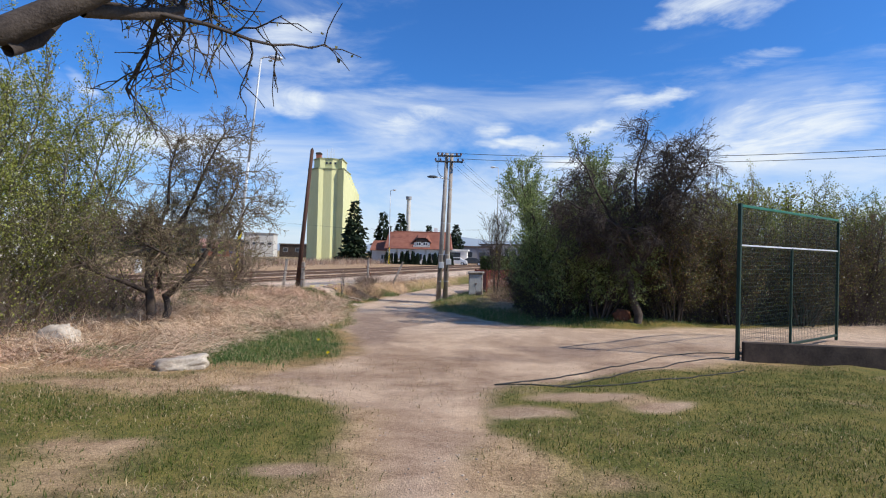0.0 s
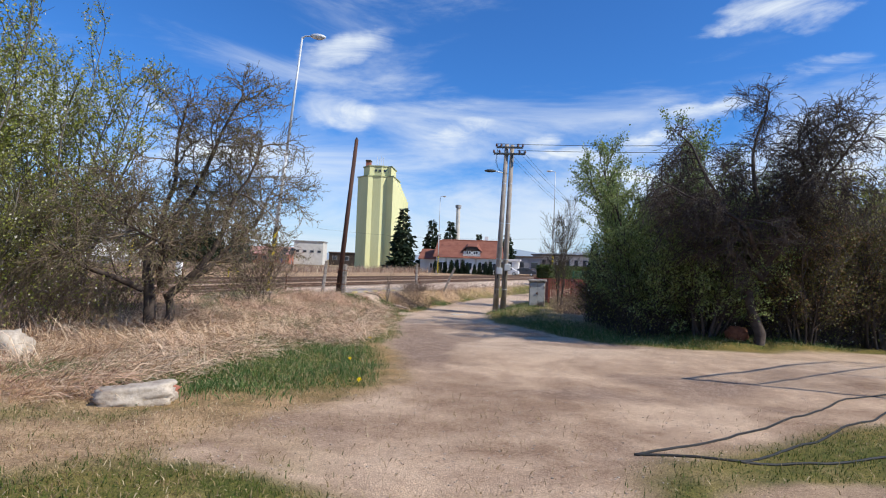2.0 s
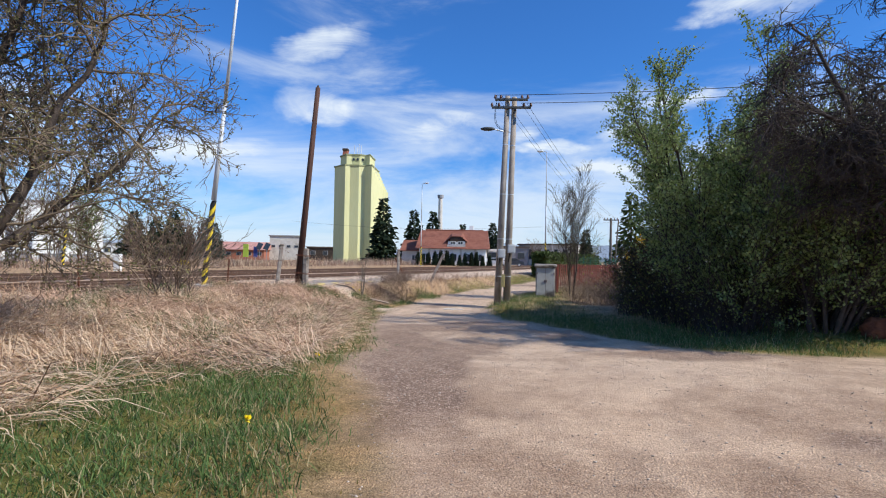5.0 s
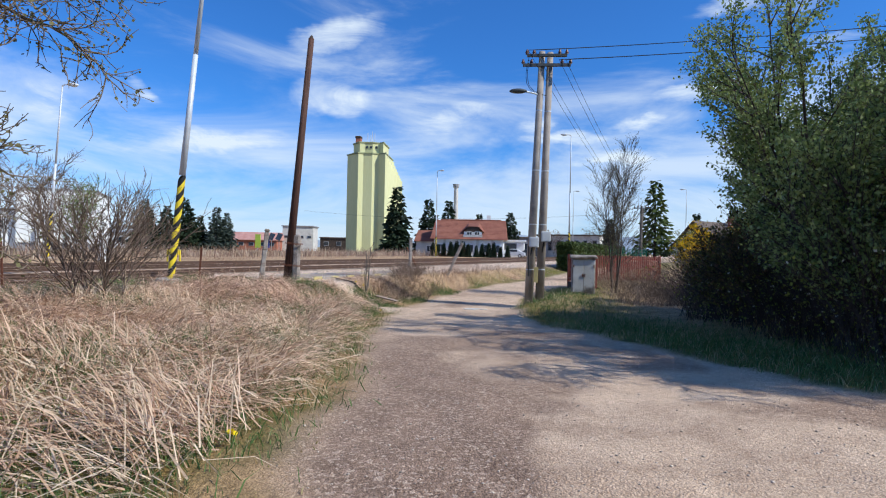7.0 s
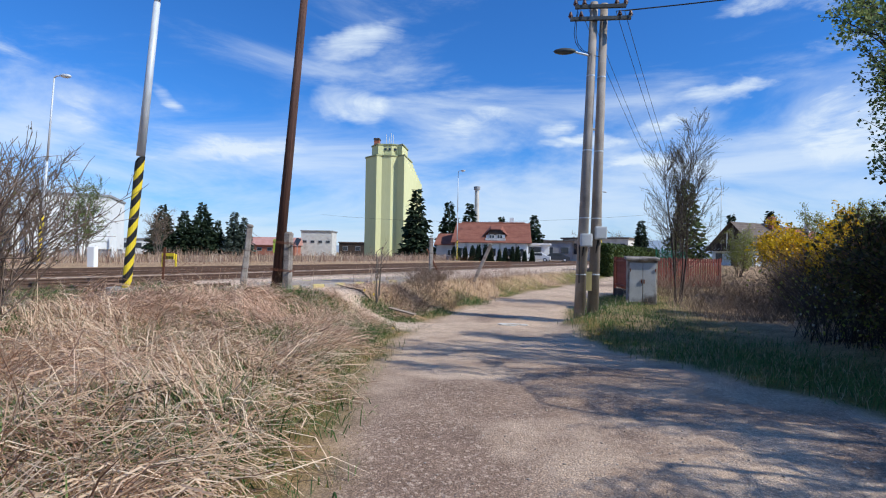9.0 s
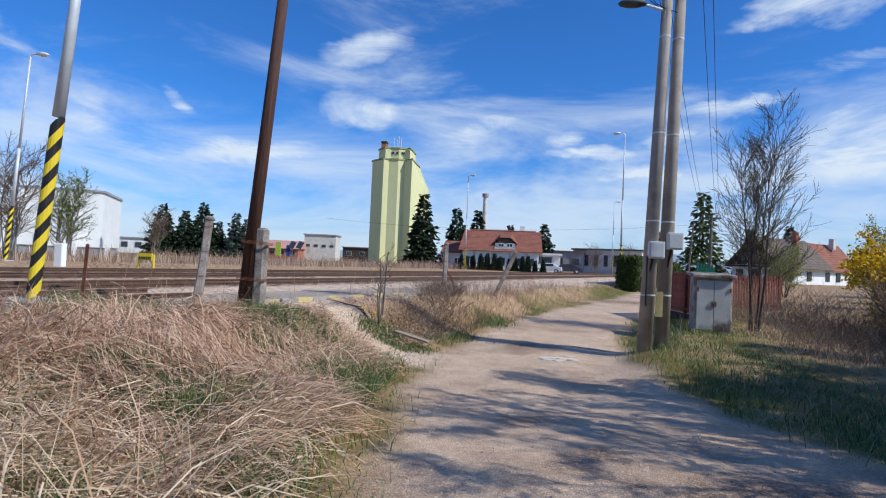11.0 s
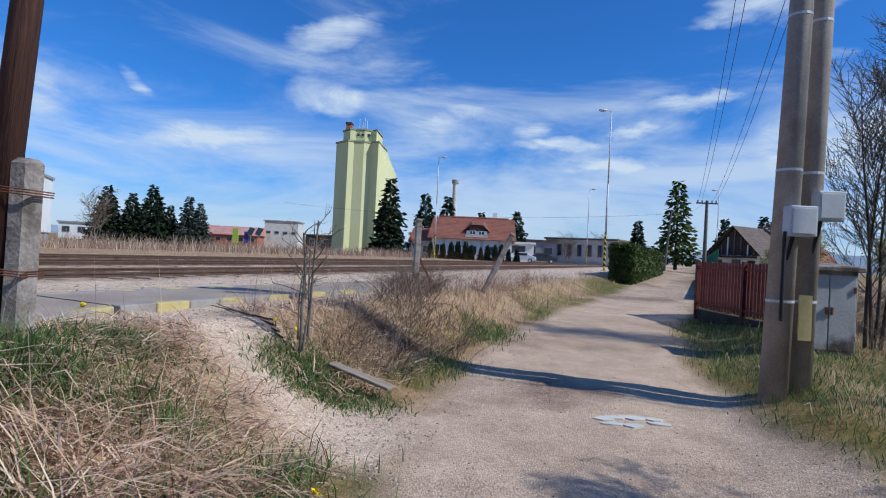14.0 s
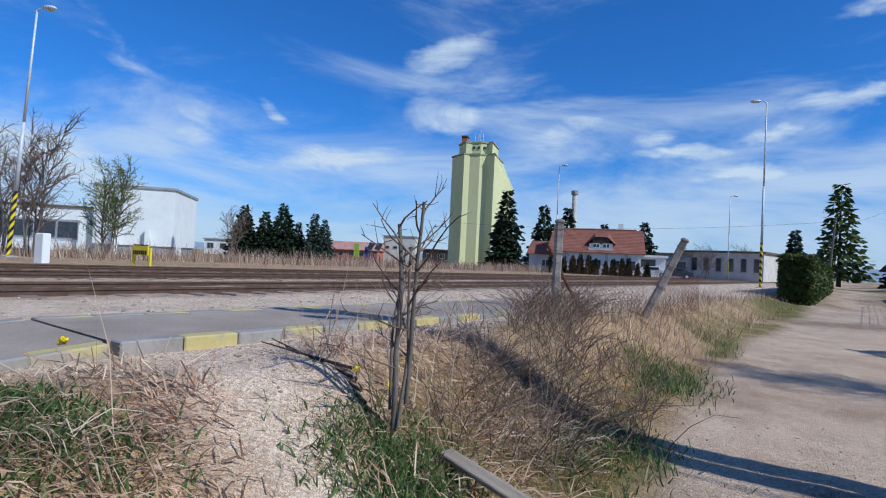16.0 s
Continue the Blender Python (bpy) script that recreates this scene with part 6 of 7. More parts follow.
def tiled_roof(length, depth, z_eave, z_ridge, over, m, hip=0.0, rows=16, closed=True):
    """Gable roof along x with courses that step, and half hips at the ends."""
    bm = bmesh.new()
    for side in (-1, 1):
        for i in range(rows):
            f0, f1 = i / rows, (i + 1) / rows
            y0, y1 = side * (depth / 2 + over) * (1 - f0), side * (depth / 2 + over) * (1 - f1)
            z0, z1 = z_eave + (z_ridge - z_eave) * f0, z_eave + (z_ridge - z_eave) * f1
            xa, xb = length / 2 + over - hip * f0, length / 2 + over - hip * f1
            v = [bm.verts.new(p) for p in ((-xa, y0, z0 + 0.05), (xa, y0, z0 + 0.05), (xb, y1, z1 + 0.01), (-xb, y1, z1 + 0.01), (-xa, y0, z0 + (0.01 if i else -0.08)), (xa, y0, z0 + (0.01 if i else -0.08)))]
            bm.faces.new(v[:4])
            bm.faces.new((v[4], v[5], v[1], v[0]))
    for s in (-1, 1) if closed else ():
        xa, xb = s * (length / 2 + over), s * (length / 2 + over - hip)
        d = depth / 2 + over
        bm.faces.new([bm.verts.new(p) for p in ((xa, -d, z_eave), (xa, d, z_eave), (xb, 0, z_ridge))])
    bmesh.ops.remove_doubles(bm, verts=bm.verts, dist=0.002)
    bmesh.ops.recalc_face_normals(bm, faces=bm.faces)
    return bm


def red_house():
    root = thing("house", (-4.4, 106, -1.0), "white house with brick-red tiled roof and dormer", "house", rz=-3)
    root.scale = (0.98, 0.83, 0.83)
    L, D, ze, zr = 11.6, 8.0, 3.9, 7.7
    part("wall", boxed((L, D, ze), (0, 0, ze / 2)), M["white"], root)
    for s in (-1, 1):
        bm = bmesh.new()
        v = [bm.verts.new((s * L / 2, y, z)) for y, z in ((-D / 2, ze), (D / 2, ze), (0, zr - 0.3))] + [bm.verts.new((s * (L / 2 - 0.3), y, z)) for y, z in ((-D / 2, ze), (D / 2, ze), (0, zr - 0.3))]
        bm.faces.new(v[:3]); bm.faces.new(v[3:][::-1])
        part("gable", bm, M["white"], root)
    roof = part("roof", tiled_roof(L, D, ze - 0.1, zr, 0.6, "roof_tile", 0.35), M["roof_tile"], root)
    part("chimney", boxed((0.7, 0.7, 1.5), (3.1, 0.3, zr + 0.3)), M["white"], roof)
    part("ridge", tubed((-L / 2 + 0.6, 0, zr + 0.05), (L / 2 - 0.6, 0, zr + 0.05), 0.14, sides=8), M["roof_tile"], roof)
    # dormer
    dm = part("dormer", wall_prism([(-0.8, -3.6), (2.2, -3.6), (2.2, 0), (-0.8, 0)], 4.4, 5.3), M["white"], root)
    bm = bmesh.new()
    v = [bm.verts.new(p) for p in ((-1.2, -3.9, 5.2), (-0.1, -3.9, 6.3), (1.5, -3.9, 6.3), (2.6, -3.9, 5.2), (-0.3, 0, 7.3), (1.7, 0, 7.3), (-1.2, -3.0, 5.2), (2.6, -3.0, 5.2))]
    bm.faces.new((v[1], v[2], v[5], v[4])); bm.faces.new((v[0], v[1], v[4], v[6])); bm.faces.new((v[2], v[3], v[7], v[5]))
    part("dormer_roof", bm, M["roof_tile"], dm)
    part("dormer_front", wall_prism([(-0.4, -3.72), (1.8, -3.72), (1.8, -3.5), (-0.4, -3.5)], 5.2, 6.15), M["timber_dark"], dm)
    for x in (0.1, 1.4):
        window(dm, x, -3.75, 4.95, 0.9, 0.7)
    part("balcony", boxed((3.2, 0.25, 0.4), (0.7, -4.1, 4.4)), M["plaster_dirty"], dm)
    for x in (-4.6, -2.4, 0.2, 2.6, 4.6):
        window(root, x, -D / 2 - 0.03, 2.0, 1.3, 1.5)
    for x in (-4.0, -1.2, 1.5, 4.0):
        part("pilaster", boxed((0.35, 0.2, ze - 0.3), (x, -D / 2 - 0.08, ze / 2 - 0.1)), M["plaster_dirty"], root)
    wing = thing("house_wing", (-11.7, 108, -1.0), "low side wing with red tiled roof", "house")
    wing.scale = (1.0, 0.83, 0.83)
    part("wall", boxed((3.6, 6, 3.4), (0, 0, 1.7)), M["plaster_dirty"], wing)
    part("roof", tiled_roof(3.6, 6, 3.3, 5.6, 0.4, "roof_tile", 0.4, 10), M["roof_tile"], wing)
    window(wing, 0.5, -3.03, 1.8, 1.1, 1.2)
    rng = np.random.default_rng(4)
    first = None
    for i in range(13):
        x, y, k = -10.2 + i * 0.98 + rng.uniform(-0.15, 0.15), 99.5 + rng.uniform(-0.3, 0.3), rng.uniform(0.75, 1.15)
        if first is None:
            first = conifer("thuja", (x, y, -0.95), 2.5, 0.42, 221, "slim dark clipped evergreen in front of the house", M["needle"], "evergreens before the house", 2.0, 0.0)
        else:
            copy_thing(first, scaled(x, y, -0.95, k, rng.uniform(0, 360)))


red_house()


def gable_house():
    root = thing("house", (34.8, 103.1, -1.2), "white house with dark timber gable and brown roof", "house", rz=-55)
    W, D, ze, zr = 6.6, 11.0, 2.9, 6.8
    part("wall", boxed((W, D, ze), (0, 0, ze / 2)), M["white"], root)
    bm = bmesh.new()
    v = [bm.verts.new(p) for p in ((-W / 2, -D / 2 - 0.02, ze), (W / 2, -D / 2 - 0.02, ze), (0, -D / 2 - 0.02, zr - 0.2), (-W / 2, -D / 2 + 0.3, ze), (W / 2, -D / 2 + 0.3, ze), (0, -D / 2 + 0.3, zr - 0.2))]
    bm.faces.new(v[:3]); bm.faces.new(v[3:][::-1])
    gb = part("gable", bm, M["timber_dark"], root, "dark timber gable")
    for i in range(9):
        x = -3.6 + i * 0.9
        hh = (zr - ze - 0.2) * (1 - abs(x) / (W / 2)) - 0.3
        if hh > 0.3:
            part("gable_post", boxed((0.16, 0.12, hh), (x, -D / 2 - 0.1, ze + hh / 2)), M["bark_grey" if i % 3 else "white"], gb)
    bm = tiled_roof(D, W, ze - 0.3, zr, 0.8, "roof_dark", 0.0, 12, False)
    bmesh.ops.rotate(bm, cent=(0, 0, 0), matrix=Matrix.Rotation(math.pi / 2, 3, "Z"), verts=bm.verts)
    part("roof", bm, M["roof_dark"], root)
    part("chimney", boxed((0.7, 0.7, 1.8), (1.0, 2.0, zr + 0.1)), M["brick_red"], root)
    part("annex_wall", boxed((W * 0.92, 9.0, ze - 0.1), (-0.15, D / 2 + 4.5, ze / 2 - 0.05)), M["white"], root)
    bm = tiled_roof(9.0, W * 0.92, ze - 0.4, zr - 0.25, 0.5, "roof_tile", 0.0, 12, True)
    bmesh.ops.rotate(bm, cent=(0, 0, 0), matrix=Matrix.Rotation(math.pi / 2, 3, "Z"), verts=bm.verts)
    bmesh.ops.translate(bm, vec=(-0.15, D / 2 + 4.9, 0), verts=bm.verts)
    part("annex_roof", bm, M["roof_tile"], root, "red tiled roof of the rear half")
    part("chimney", boxed((0.7, 0.7, 1.6), (0.8, D / 2 + 6.5, zr - 0.2)), M["plaster_dirty"], root)
    for yy in (-3.0, 1.5, 6.8, 9.6):
        fr = part("side_window", boxed((0.10, 1.1, 1.3), (W / 2 + 0.03 - (0.41 if yy > 5.5 else 0.0), yy, 1.6)), M["timber_dark"], root)
        part("pane", boxed((0.05, 0.9, 1.1), (W / 2 + 0.08 - (0.41 if yy > 5.5 else 0.0), yy, 1.6)), M["glass_dark"], fr)
    part("balcony", boxed((W * 0.9, 1.0, 0.25), (0, -D / 2 - 0.5, ze - 0.2)), M["timber_dark"], root)
    for i in range(12):
        part("baluster", boxed((0.09, 0.06, 0.9), (-0.45 * W + 0.9 * W / 11 * i, -D / 2 - 0.95, ze + 0.35)), M["timber_dark"], root)
    for x, z, w, h in ((-2.2, 1.6, 1.0, 1.3), (0.3, 1.4, 1.1, 1.9), (2.3, 1.6, 1.0, 1.3)):
        window(root, x, -D / 2 - 0.04, z, w, h, "timber_dark")


gable_house()


def white_hall():
    root = thing("factory_hall", (-60.0, 84, -1.0), "tall plain white factory block with long low hall", "factory", rz=28)
    part("block", boxed((9.0, 12.0, 7.0), (0, 4, 4.6)), M["white"], root)
    part("parapet", boxed((9.3, 12.3, 0.3), (0, 4, 8.25)), M["grey_wall"], root)
    part("undercut", boxed((8.6, 11.6, 1.2), (0, 4, 0.5)), M["grey_wall"], root)
    part("low_hall", boxed((34, 12, 5.0), (-21.6, 5.2, 2.8)), M["white"], root)
    part("hall_roof", boxed((34.4, 12.4, 0.25), (-21.8, 5.2, 5.43)), M["roof_dark"], root)
    bd = part("window_band", boxed((33.6, 0.2, 2.4), (-23.2, -0.88, 2.6)), M["grey_wall"], root)
    for i in range(14):
        part("pane", boxed((2.1, 0.08, 1.9), (-38.8 + 2.4 * i, -1.02, 2.6)), M["glass_dark"], bd)
    part("loading_dock", boxed((33, 1.5, 1.0), (-23.2, -1.6, 0.6)), M["white"], root)
    for i in range(4):
        part("pillar", boxed((0.5, 0.5, 3.2), (-5.5 + 3.6 * i, -2.5, 1.6)), M["white"], root)


white_hall()


def low_building(name, x, y, size, rz, label, wall_m, roof_m, bays, win=(1.6, 1.4), pitched=0.0):
    L, D, H = size
    root = thing(name, (x, y, -1.0), label, "building", rz=rz)
    part("wall", boxed(size, (0, 0, H / 2)), M[wall_m], root)
    if pitched:
        part("roof", tiled_roof(L, D, H - 0.1, H + pitched, 0.5, roof_m, 0.0, 8), M[roof_m], root)
    else:
        part("roof", boxed((L + 0.6, D + 0.6, 0.3), (0, 0, H + 0.15)), M[roof_m], root)
    for i in range(bays):
        xx = -L / 2 + (i + 0.5) * L / bays
        fr = part("window", boxed((win[0], 0.1, win[1]), (xx, -D / 2 - 0.04, H * 0.58)), M["grey_wall"], root)
        part("pane", boxed((win[0] - 0.2, 0.05, win[1] - 0.2), (xx, -D / 2 - 0.09, H * 0.58)), M["glass_dark"], fr)


low_building("station_shed", 16.5, 128, (13, 8, 4.6), -30, "long grey flat-roofed shed with pale bays", "plaster_dirty", "roof_dark", 7, (0.9, 2.2))
low_building("station_shed", 6.5, 130, (9, 7, 4.0), -5, "plain grey flat-roofed shed", "grey_wall", "roof_dark", 3)
low_building("cream_building", -58.0, 176, (9, 8, 7.2), 8, "cream two-storey flat-roofed building", "plaster_dirty", "grey_wall", 4, (1.2, 0.8))
low_building("pink_shed", -70.0, 168, (17, 9, 3.0), 8, "low brown shed with faded pink roof", "brick_red", "roof_pink", 6, (1.4, 1.0), 2.2)
low_building("grey_shed", -47.0, 190, (16, 9, 4.2), 4, "low dark shed beside the silo", "timber_dark", "roof_dark", 4)
low_building("white_shed", -92.0, 150, (16, 9, 3.6), 15, "low white shed behind bare trees", "white", "grey_wall", 5)
low_building("car_port", 1.6, 112, (7, 5, 3.0), -5, "white flat-roofed carport beside the house", "white", "white", 1, (4.5, 2.0))


def car(x, y, rz, paint, label):
    root = thing("car", (x, y, gz(x, y)), label, "car", "parked cars", rz=rz)
    prof = [(-2.1, 0.35), (-2.15, 0.85), (-1.5, 0.98), (-0.9, 1.42), (0.7, 1.46), (1.5, 1.0), (2.1, 0.85), (2.15, 0.35)]
    bm = bmesh.new()
    a = [bm.verts.new((px, -0.82, pz)) for px, pz in prof]
    b = [bm.verts.new((px, 0.82, pz)) for px, pz in prof]
    bm.faces.new(a); bm.faces.new(b[::-1])
    for i in range(len(prof)):
        bm.faces.new((a[i], b[i], b[(i + 1) % len(prof)], a[(i + 1) % len(prof)]))
    bmesh.ops.recalc_face_normals(bm, faces=bm.faces)
    bmesh.ops.bevel(bm, geom=bm.edges[:], offset=0.06, segments=2, affect="EDGES", profile=0.5)
    part("body", bm, paint, root)
    for s in (-1, 1):
        part("side_window", boxed((1.9, 0.03, 0.36), (-0.05, s * 0.83, 1.17)), M["glass_dark"], root)
        for px in (-1.3, 1.3):
            w = part("wheel", tubed((px, s * 0.70, 0.31), (px, s * 0.86, 0.31), 0.31, sides=16), M["black"], root)
            part("rim", tubed((px, s * 0.85, 0.31), (px, s * 0.875, 0.31), 0.19, sides=12), M["galv"], w)


car(2.6, 104, -8, M["car_white"], "white parked car beside the carport")
car(5.8, 106, -4, M["car_dark"], "dark parked car beside the shed")

# ---- right of the lane: cabinet, brown fence ----
def cabinet():
    x, y = 2.15, 34.3
    z = gz(x, y) - 0.02
    cb = thing("electric_cabinet", (x, y, z), "weathered concrete electricity cabinet with peeling grey doors", "electric cabinet", rz=-6)
    part("housing", boxed((0.86, 0.62, 1.45), (0, 0, 0.70), bevel=0.02), M["post_concrete"], cb)
    part("roof_slab", boxed((1.0, 0.78, 0.09), (0, -0.02, 1.46), bevel=0.02, rx=4), M["post_concrete"], cb)
    for s in (-1, 1):
        d = part("door", boxed((0.38, 0.035, 1.22), (s * 0.20, -0.32, 0.72), bevel=0.006), M["box_paint"], cb, "peeling pale grey steel door")
        part("hinge", boxed((0.03, 0.03, 0.10), (s * 0.37, -0.345, 1.1)), M["rust"], d)
        part("handle", boxed((0.03, 0.03, 0.12), (s * 0.04, -0.35, 0.75)), M["rust"], d)


cabinet()


def brown_fence():
    runs = [((3.0, 36.0), (2.5, 40.2)), ((2.5, 40.2), (7.5, 42.4))]
    for (ax, ay), (bx, by) in runs:
        ln = math.hypot(bx - ax, by - ay)
        rz = math.degrees(math.atan2(by - ay, bx - ax))
        z = min(gz(ax, ay), gz(bx, by)) - 0.12
        fn = thing("fence", (ax, ay, z), "dark red-brown painted steel slat fence on a low base", "fence", "dark red fences", rz=rz)
        part("base", boxed((ln, 0.16, 0.55), (ln / 2, 0, 0.18)), M["timber_dark"], fn)
        for h in (0.62, 1.6):
            part("rail", boxed((ln, 0.05, 0.06), (ln / 2, 0.04, h)), M["fence_red"], fn)
        slat = None
        n = int(ln / 0.13)
        for i in range(n):
            if slat is None:
                slat = part("slat", boxed((0.095, 0.022, 1.25), (0, 0, 0), bevel=0.004), M["fence_red"], fn, loc=(0.06, -0.01, 1.12))
            else:
                ob = new("slat", slat.data)
                ob.parent, ob.location = fn, (0.06 + i * 0.13, -0.01, 1.12 + 0.012 * math.sin(i * 2.3))
        for k in (0, ln / 2, ln):
            part("post", boxed((0.09, 0.09, 1.85), (k, 0.05, 0.85)), M["fence_red"], fn)


brown_fence()


def garden_edge():
    x, y = at_sn(50, 11.4)
    gw = thing("garden_wall", (x, y, gz(x, y)), "low dark garden wall with green mesh fence beside the lane", "garden wall", rz=90 - math.degrees(TH))
    part("plinth", boxed((24, 0.25, 0.9), (8, 0, 0.3)), M["timber_dark"], gw)
    for i in range(9):
        part("post", tubed((-3.5 + 2.9 * i, 0, 0.7), (-3.5 + 2.9 * i, 0, 1.9), 0.035, sides=7), M["green_paint"], gw)
    paths = [(np.array(((-4 + 0.2 * i, 0, 0.75), (-4 + 0.2 * i, 0, 1.8))), np.full(2, 0.006)) for i in range(120)] + [(np.array(((-4, 0, 0.8 + 0.2 * k), (20, 0, 0.8 + 0.2 * k))), np.full(2, 0.006)) for k in range(6)]
    part("wire_panel", raw_mesh("wire_panel", *skin(paths, 3), M["green_paint"]), None, gw)


garden_edge()

# ---- yard furniture ----
x, y = at_sn(33.2, 33.6)
bf = thing("buffer_stop", (x, y, YARD), "yellow track-end board on two posts", "track sign", rz=-math.degrees(TH) + 14)
for k in (-0.4, 0.4):
    part("post", boxed((0.08, 0.08, 0.75), (k, 0, 0.37), bevel=0.01), M["yellow"], bf)
bd = part("board", boxed((0.74, 0.05, 0.32), (0, -0.06, 0.64), bevel=0.01), M["yellow"], bf)
for i in range(7):
    part("bar", boxed((0.05, 0.02, 0.14), (-0.29 + 0.097 * i, -0.09, 0.57)), M["black"], bd)
for i in range(4):
    part("cap", boxed((0.13, 0.04, 0.06), (-0.27 + 0.18 * i, -0.06, 0.815)), M["rust"], bd)
x, y = at_sn(31.4, 37.2)
mk = thing("marker_post", (x, y, YARD), "short white concrete marker post in the yard", "marker post")
part("shaft", boxed((0.42, 0.3, 1.15), (0, 0, 0.5), bevel=0.03), M["white"], mk)
for sx, sy, m, w, h in ((-60.2, 150, "sign_lime", 1.4, 3.4), (-57.6, 150, "sign_blue", 1.0, 2.8)):
    sg = thing("sign_board", (sx, sy, -1.0), "tall coloured advertising board far across the yard", "sign", "coloured boards")
    part("panel", boxed((w, 0.15, h), (0, 0, h / 2 + 0.8)), M[m], sg)
    part("leg", boxed((0.15, 0.15, 1.2), (0, 0, 0.5)), M["grey_wall"], sg)
for k in range(2):
    sp = thing("solar_panel", (-56.6 + 2.0 * k, 150, -1.0), "dark solar panel tilted on a pole", "solar panel", "solar panels")
    part("pole", tubed((0, 0, 0), (0, 0, 3.2), 0.08, sides=7), M["grey_wall"], sp)
    part("panel", boxed((1.3, 0.08, 1.9), (0, 0, 3.7), rx=-25, ry=18), M["glass_dark"], sp)
ch = thing("chimney_stack", (-9.5, 150, -1.0), "slim pale factory chimney behind the house", "chimney")
part("shaft", tubed((0, 0, 0), (0, 0, 17.5), 0.75, 0.5, 12), M["plaster_dirty"], ch)
part("crown", tubed((0, 0, 16.9), (0, 0, 17.7), 0.75, 0.8, 12), M["grey_wall"], ch)


def hills():
    rng = np.random.default_rng(6)
    ang = np.linspace(-1.9, 1.9, 260)
    R = 1750.0
    h = 34 + 16 * np.sin(ang * 3.1 + 0.6) + 11 * np.sin(ang * 9.3 + 1.0) + 6 * np.sin(ang * 23 + 2) + 3 * np.sin(ang * 51) + rng.normal(0, 0.8, len(ang))
    h = np.maximum(h, 12)
    x, y = R * np.sin(ang), R * np.cos(ang)
    V = np.concatenate((np.stack((x, y, np.full(len(x), -30.0)), -1), np.stack((x * 1.08, y * 1.08, h), -1)))
    n = len(ang)
    i = np.arange(n - 1)
    F = np.stack((i, i + 1, i + n + 1, i + n), -1)
    # the haze over the hills is in their colour only
    me = raw_mesh("backdrop_hills", V, F.ravel(), np.full(n - 1, 4), M["hill_haze"], smooth=True)
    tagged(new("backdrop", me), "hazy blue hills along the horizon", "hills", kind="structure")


hills()

# ---- stones, patch, loose wood ----
def rock(name, x, y, size, seed, label, m="stone", rz=0.0, sink=0.25, cat="stone", tilt=0.0, square=0.45):
    bm = bmesh.new()
    bmesh.ops.create_icosphere(bm, subdivisions=4, radius=0.5)
    rnd = Vector((seed * 3.7, seed * 1.3, 0))
    for v in bm.verts:
        c = v.co.normalized()
        cube = c / max(abs(c.x), abs(c.y), abs(c.z)) * 0.5
        v.co = c * 0.5 * (1 - square) + cube * square
        v.co += c * 0.11 * noise.fractal(c * 2.1 + rnd, 0.8, 2.0, 5)
        v.co = Vector((v.co.x * size[0], v.co.y * size[1], v.co.z * size[2]))
    me = bpy.data.meshes.new(name)
    bm.to_mesh(me)
    bm.free()
    me.materials.append(M[m])
    me.polygons.foreach_set("use_smooth", np.ones(len(me.polygons), dtype=bool))
    ob = new(name, me)
    ob.matrix_world = pose(x, y, gz(x, y) + size[2] * (0.5 - sink), 0, tilt, rz)
    return tagged(ob, label, cat)


rock("boulder", -8.0, 11.6, (0.72, 0.6, 0.6), 1, "pale rounded boulder in dry grass", sink=0.15)
rock("boulder", -7.9, 11.15, (0.3, 0.28, 0.26), 4, "smaller pale stone beside the boulder", sink=0.2)
rock("stone_block", -4.42, 9.5, (0.8, 0.3, 0.25), 2, "long pale broken stone block in grass", rz=20, sink=0.22, tilt=-6, square=0.82)
rock("rubble", -4.6, 10.1, (0.6, 0.25, 0.16), 6, "broken red brick rubble behind the stone block", m="brick_red", rz=15, sink=0.3)
rock("stump", 6.6, 20.0, (0.6, 0.45, 0.55), 9, "rotten red-brown tree stump under the apple tree", m="bark_red", sink=0.35, cat="stump", tilt=14, square=0.2)


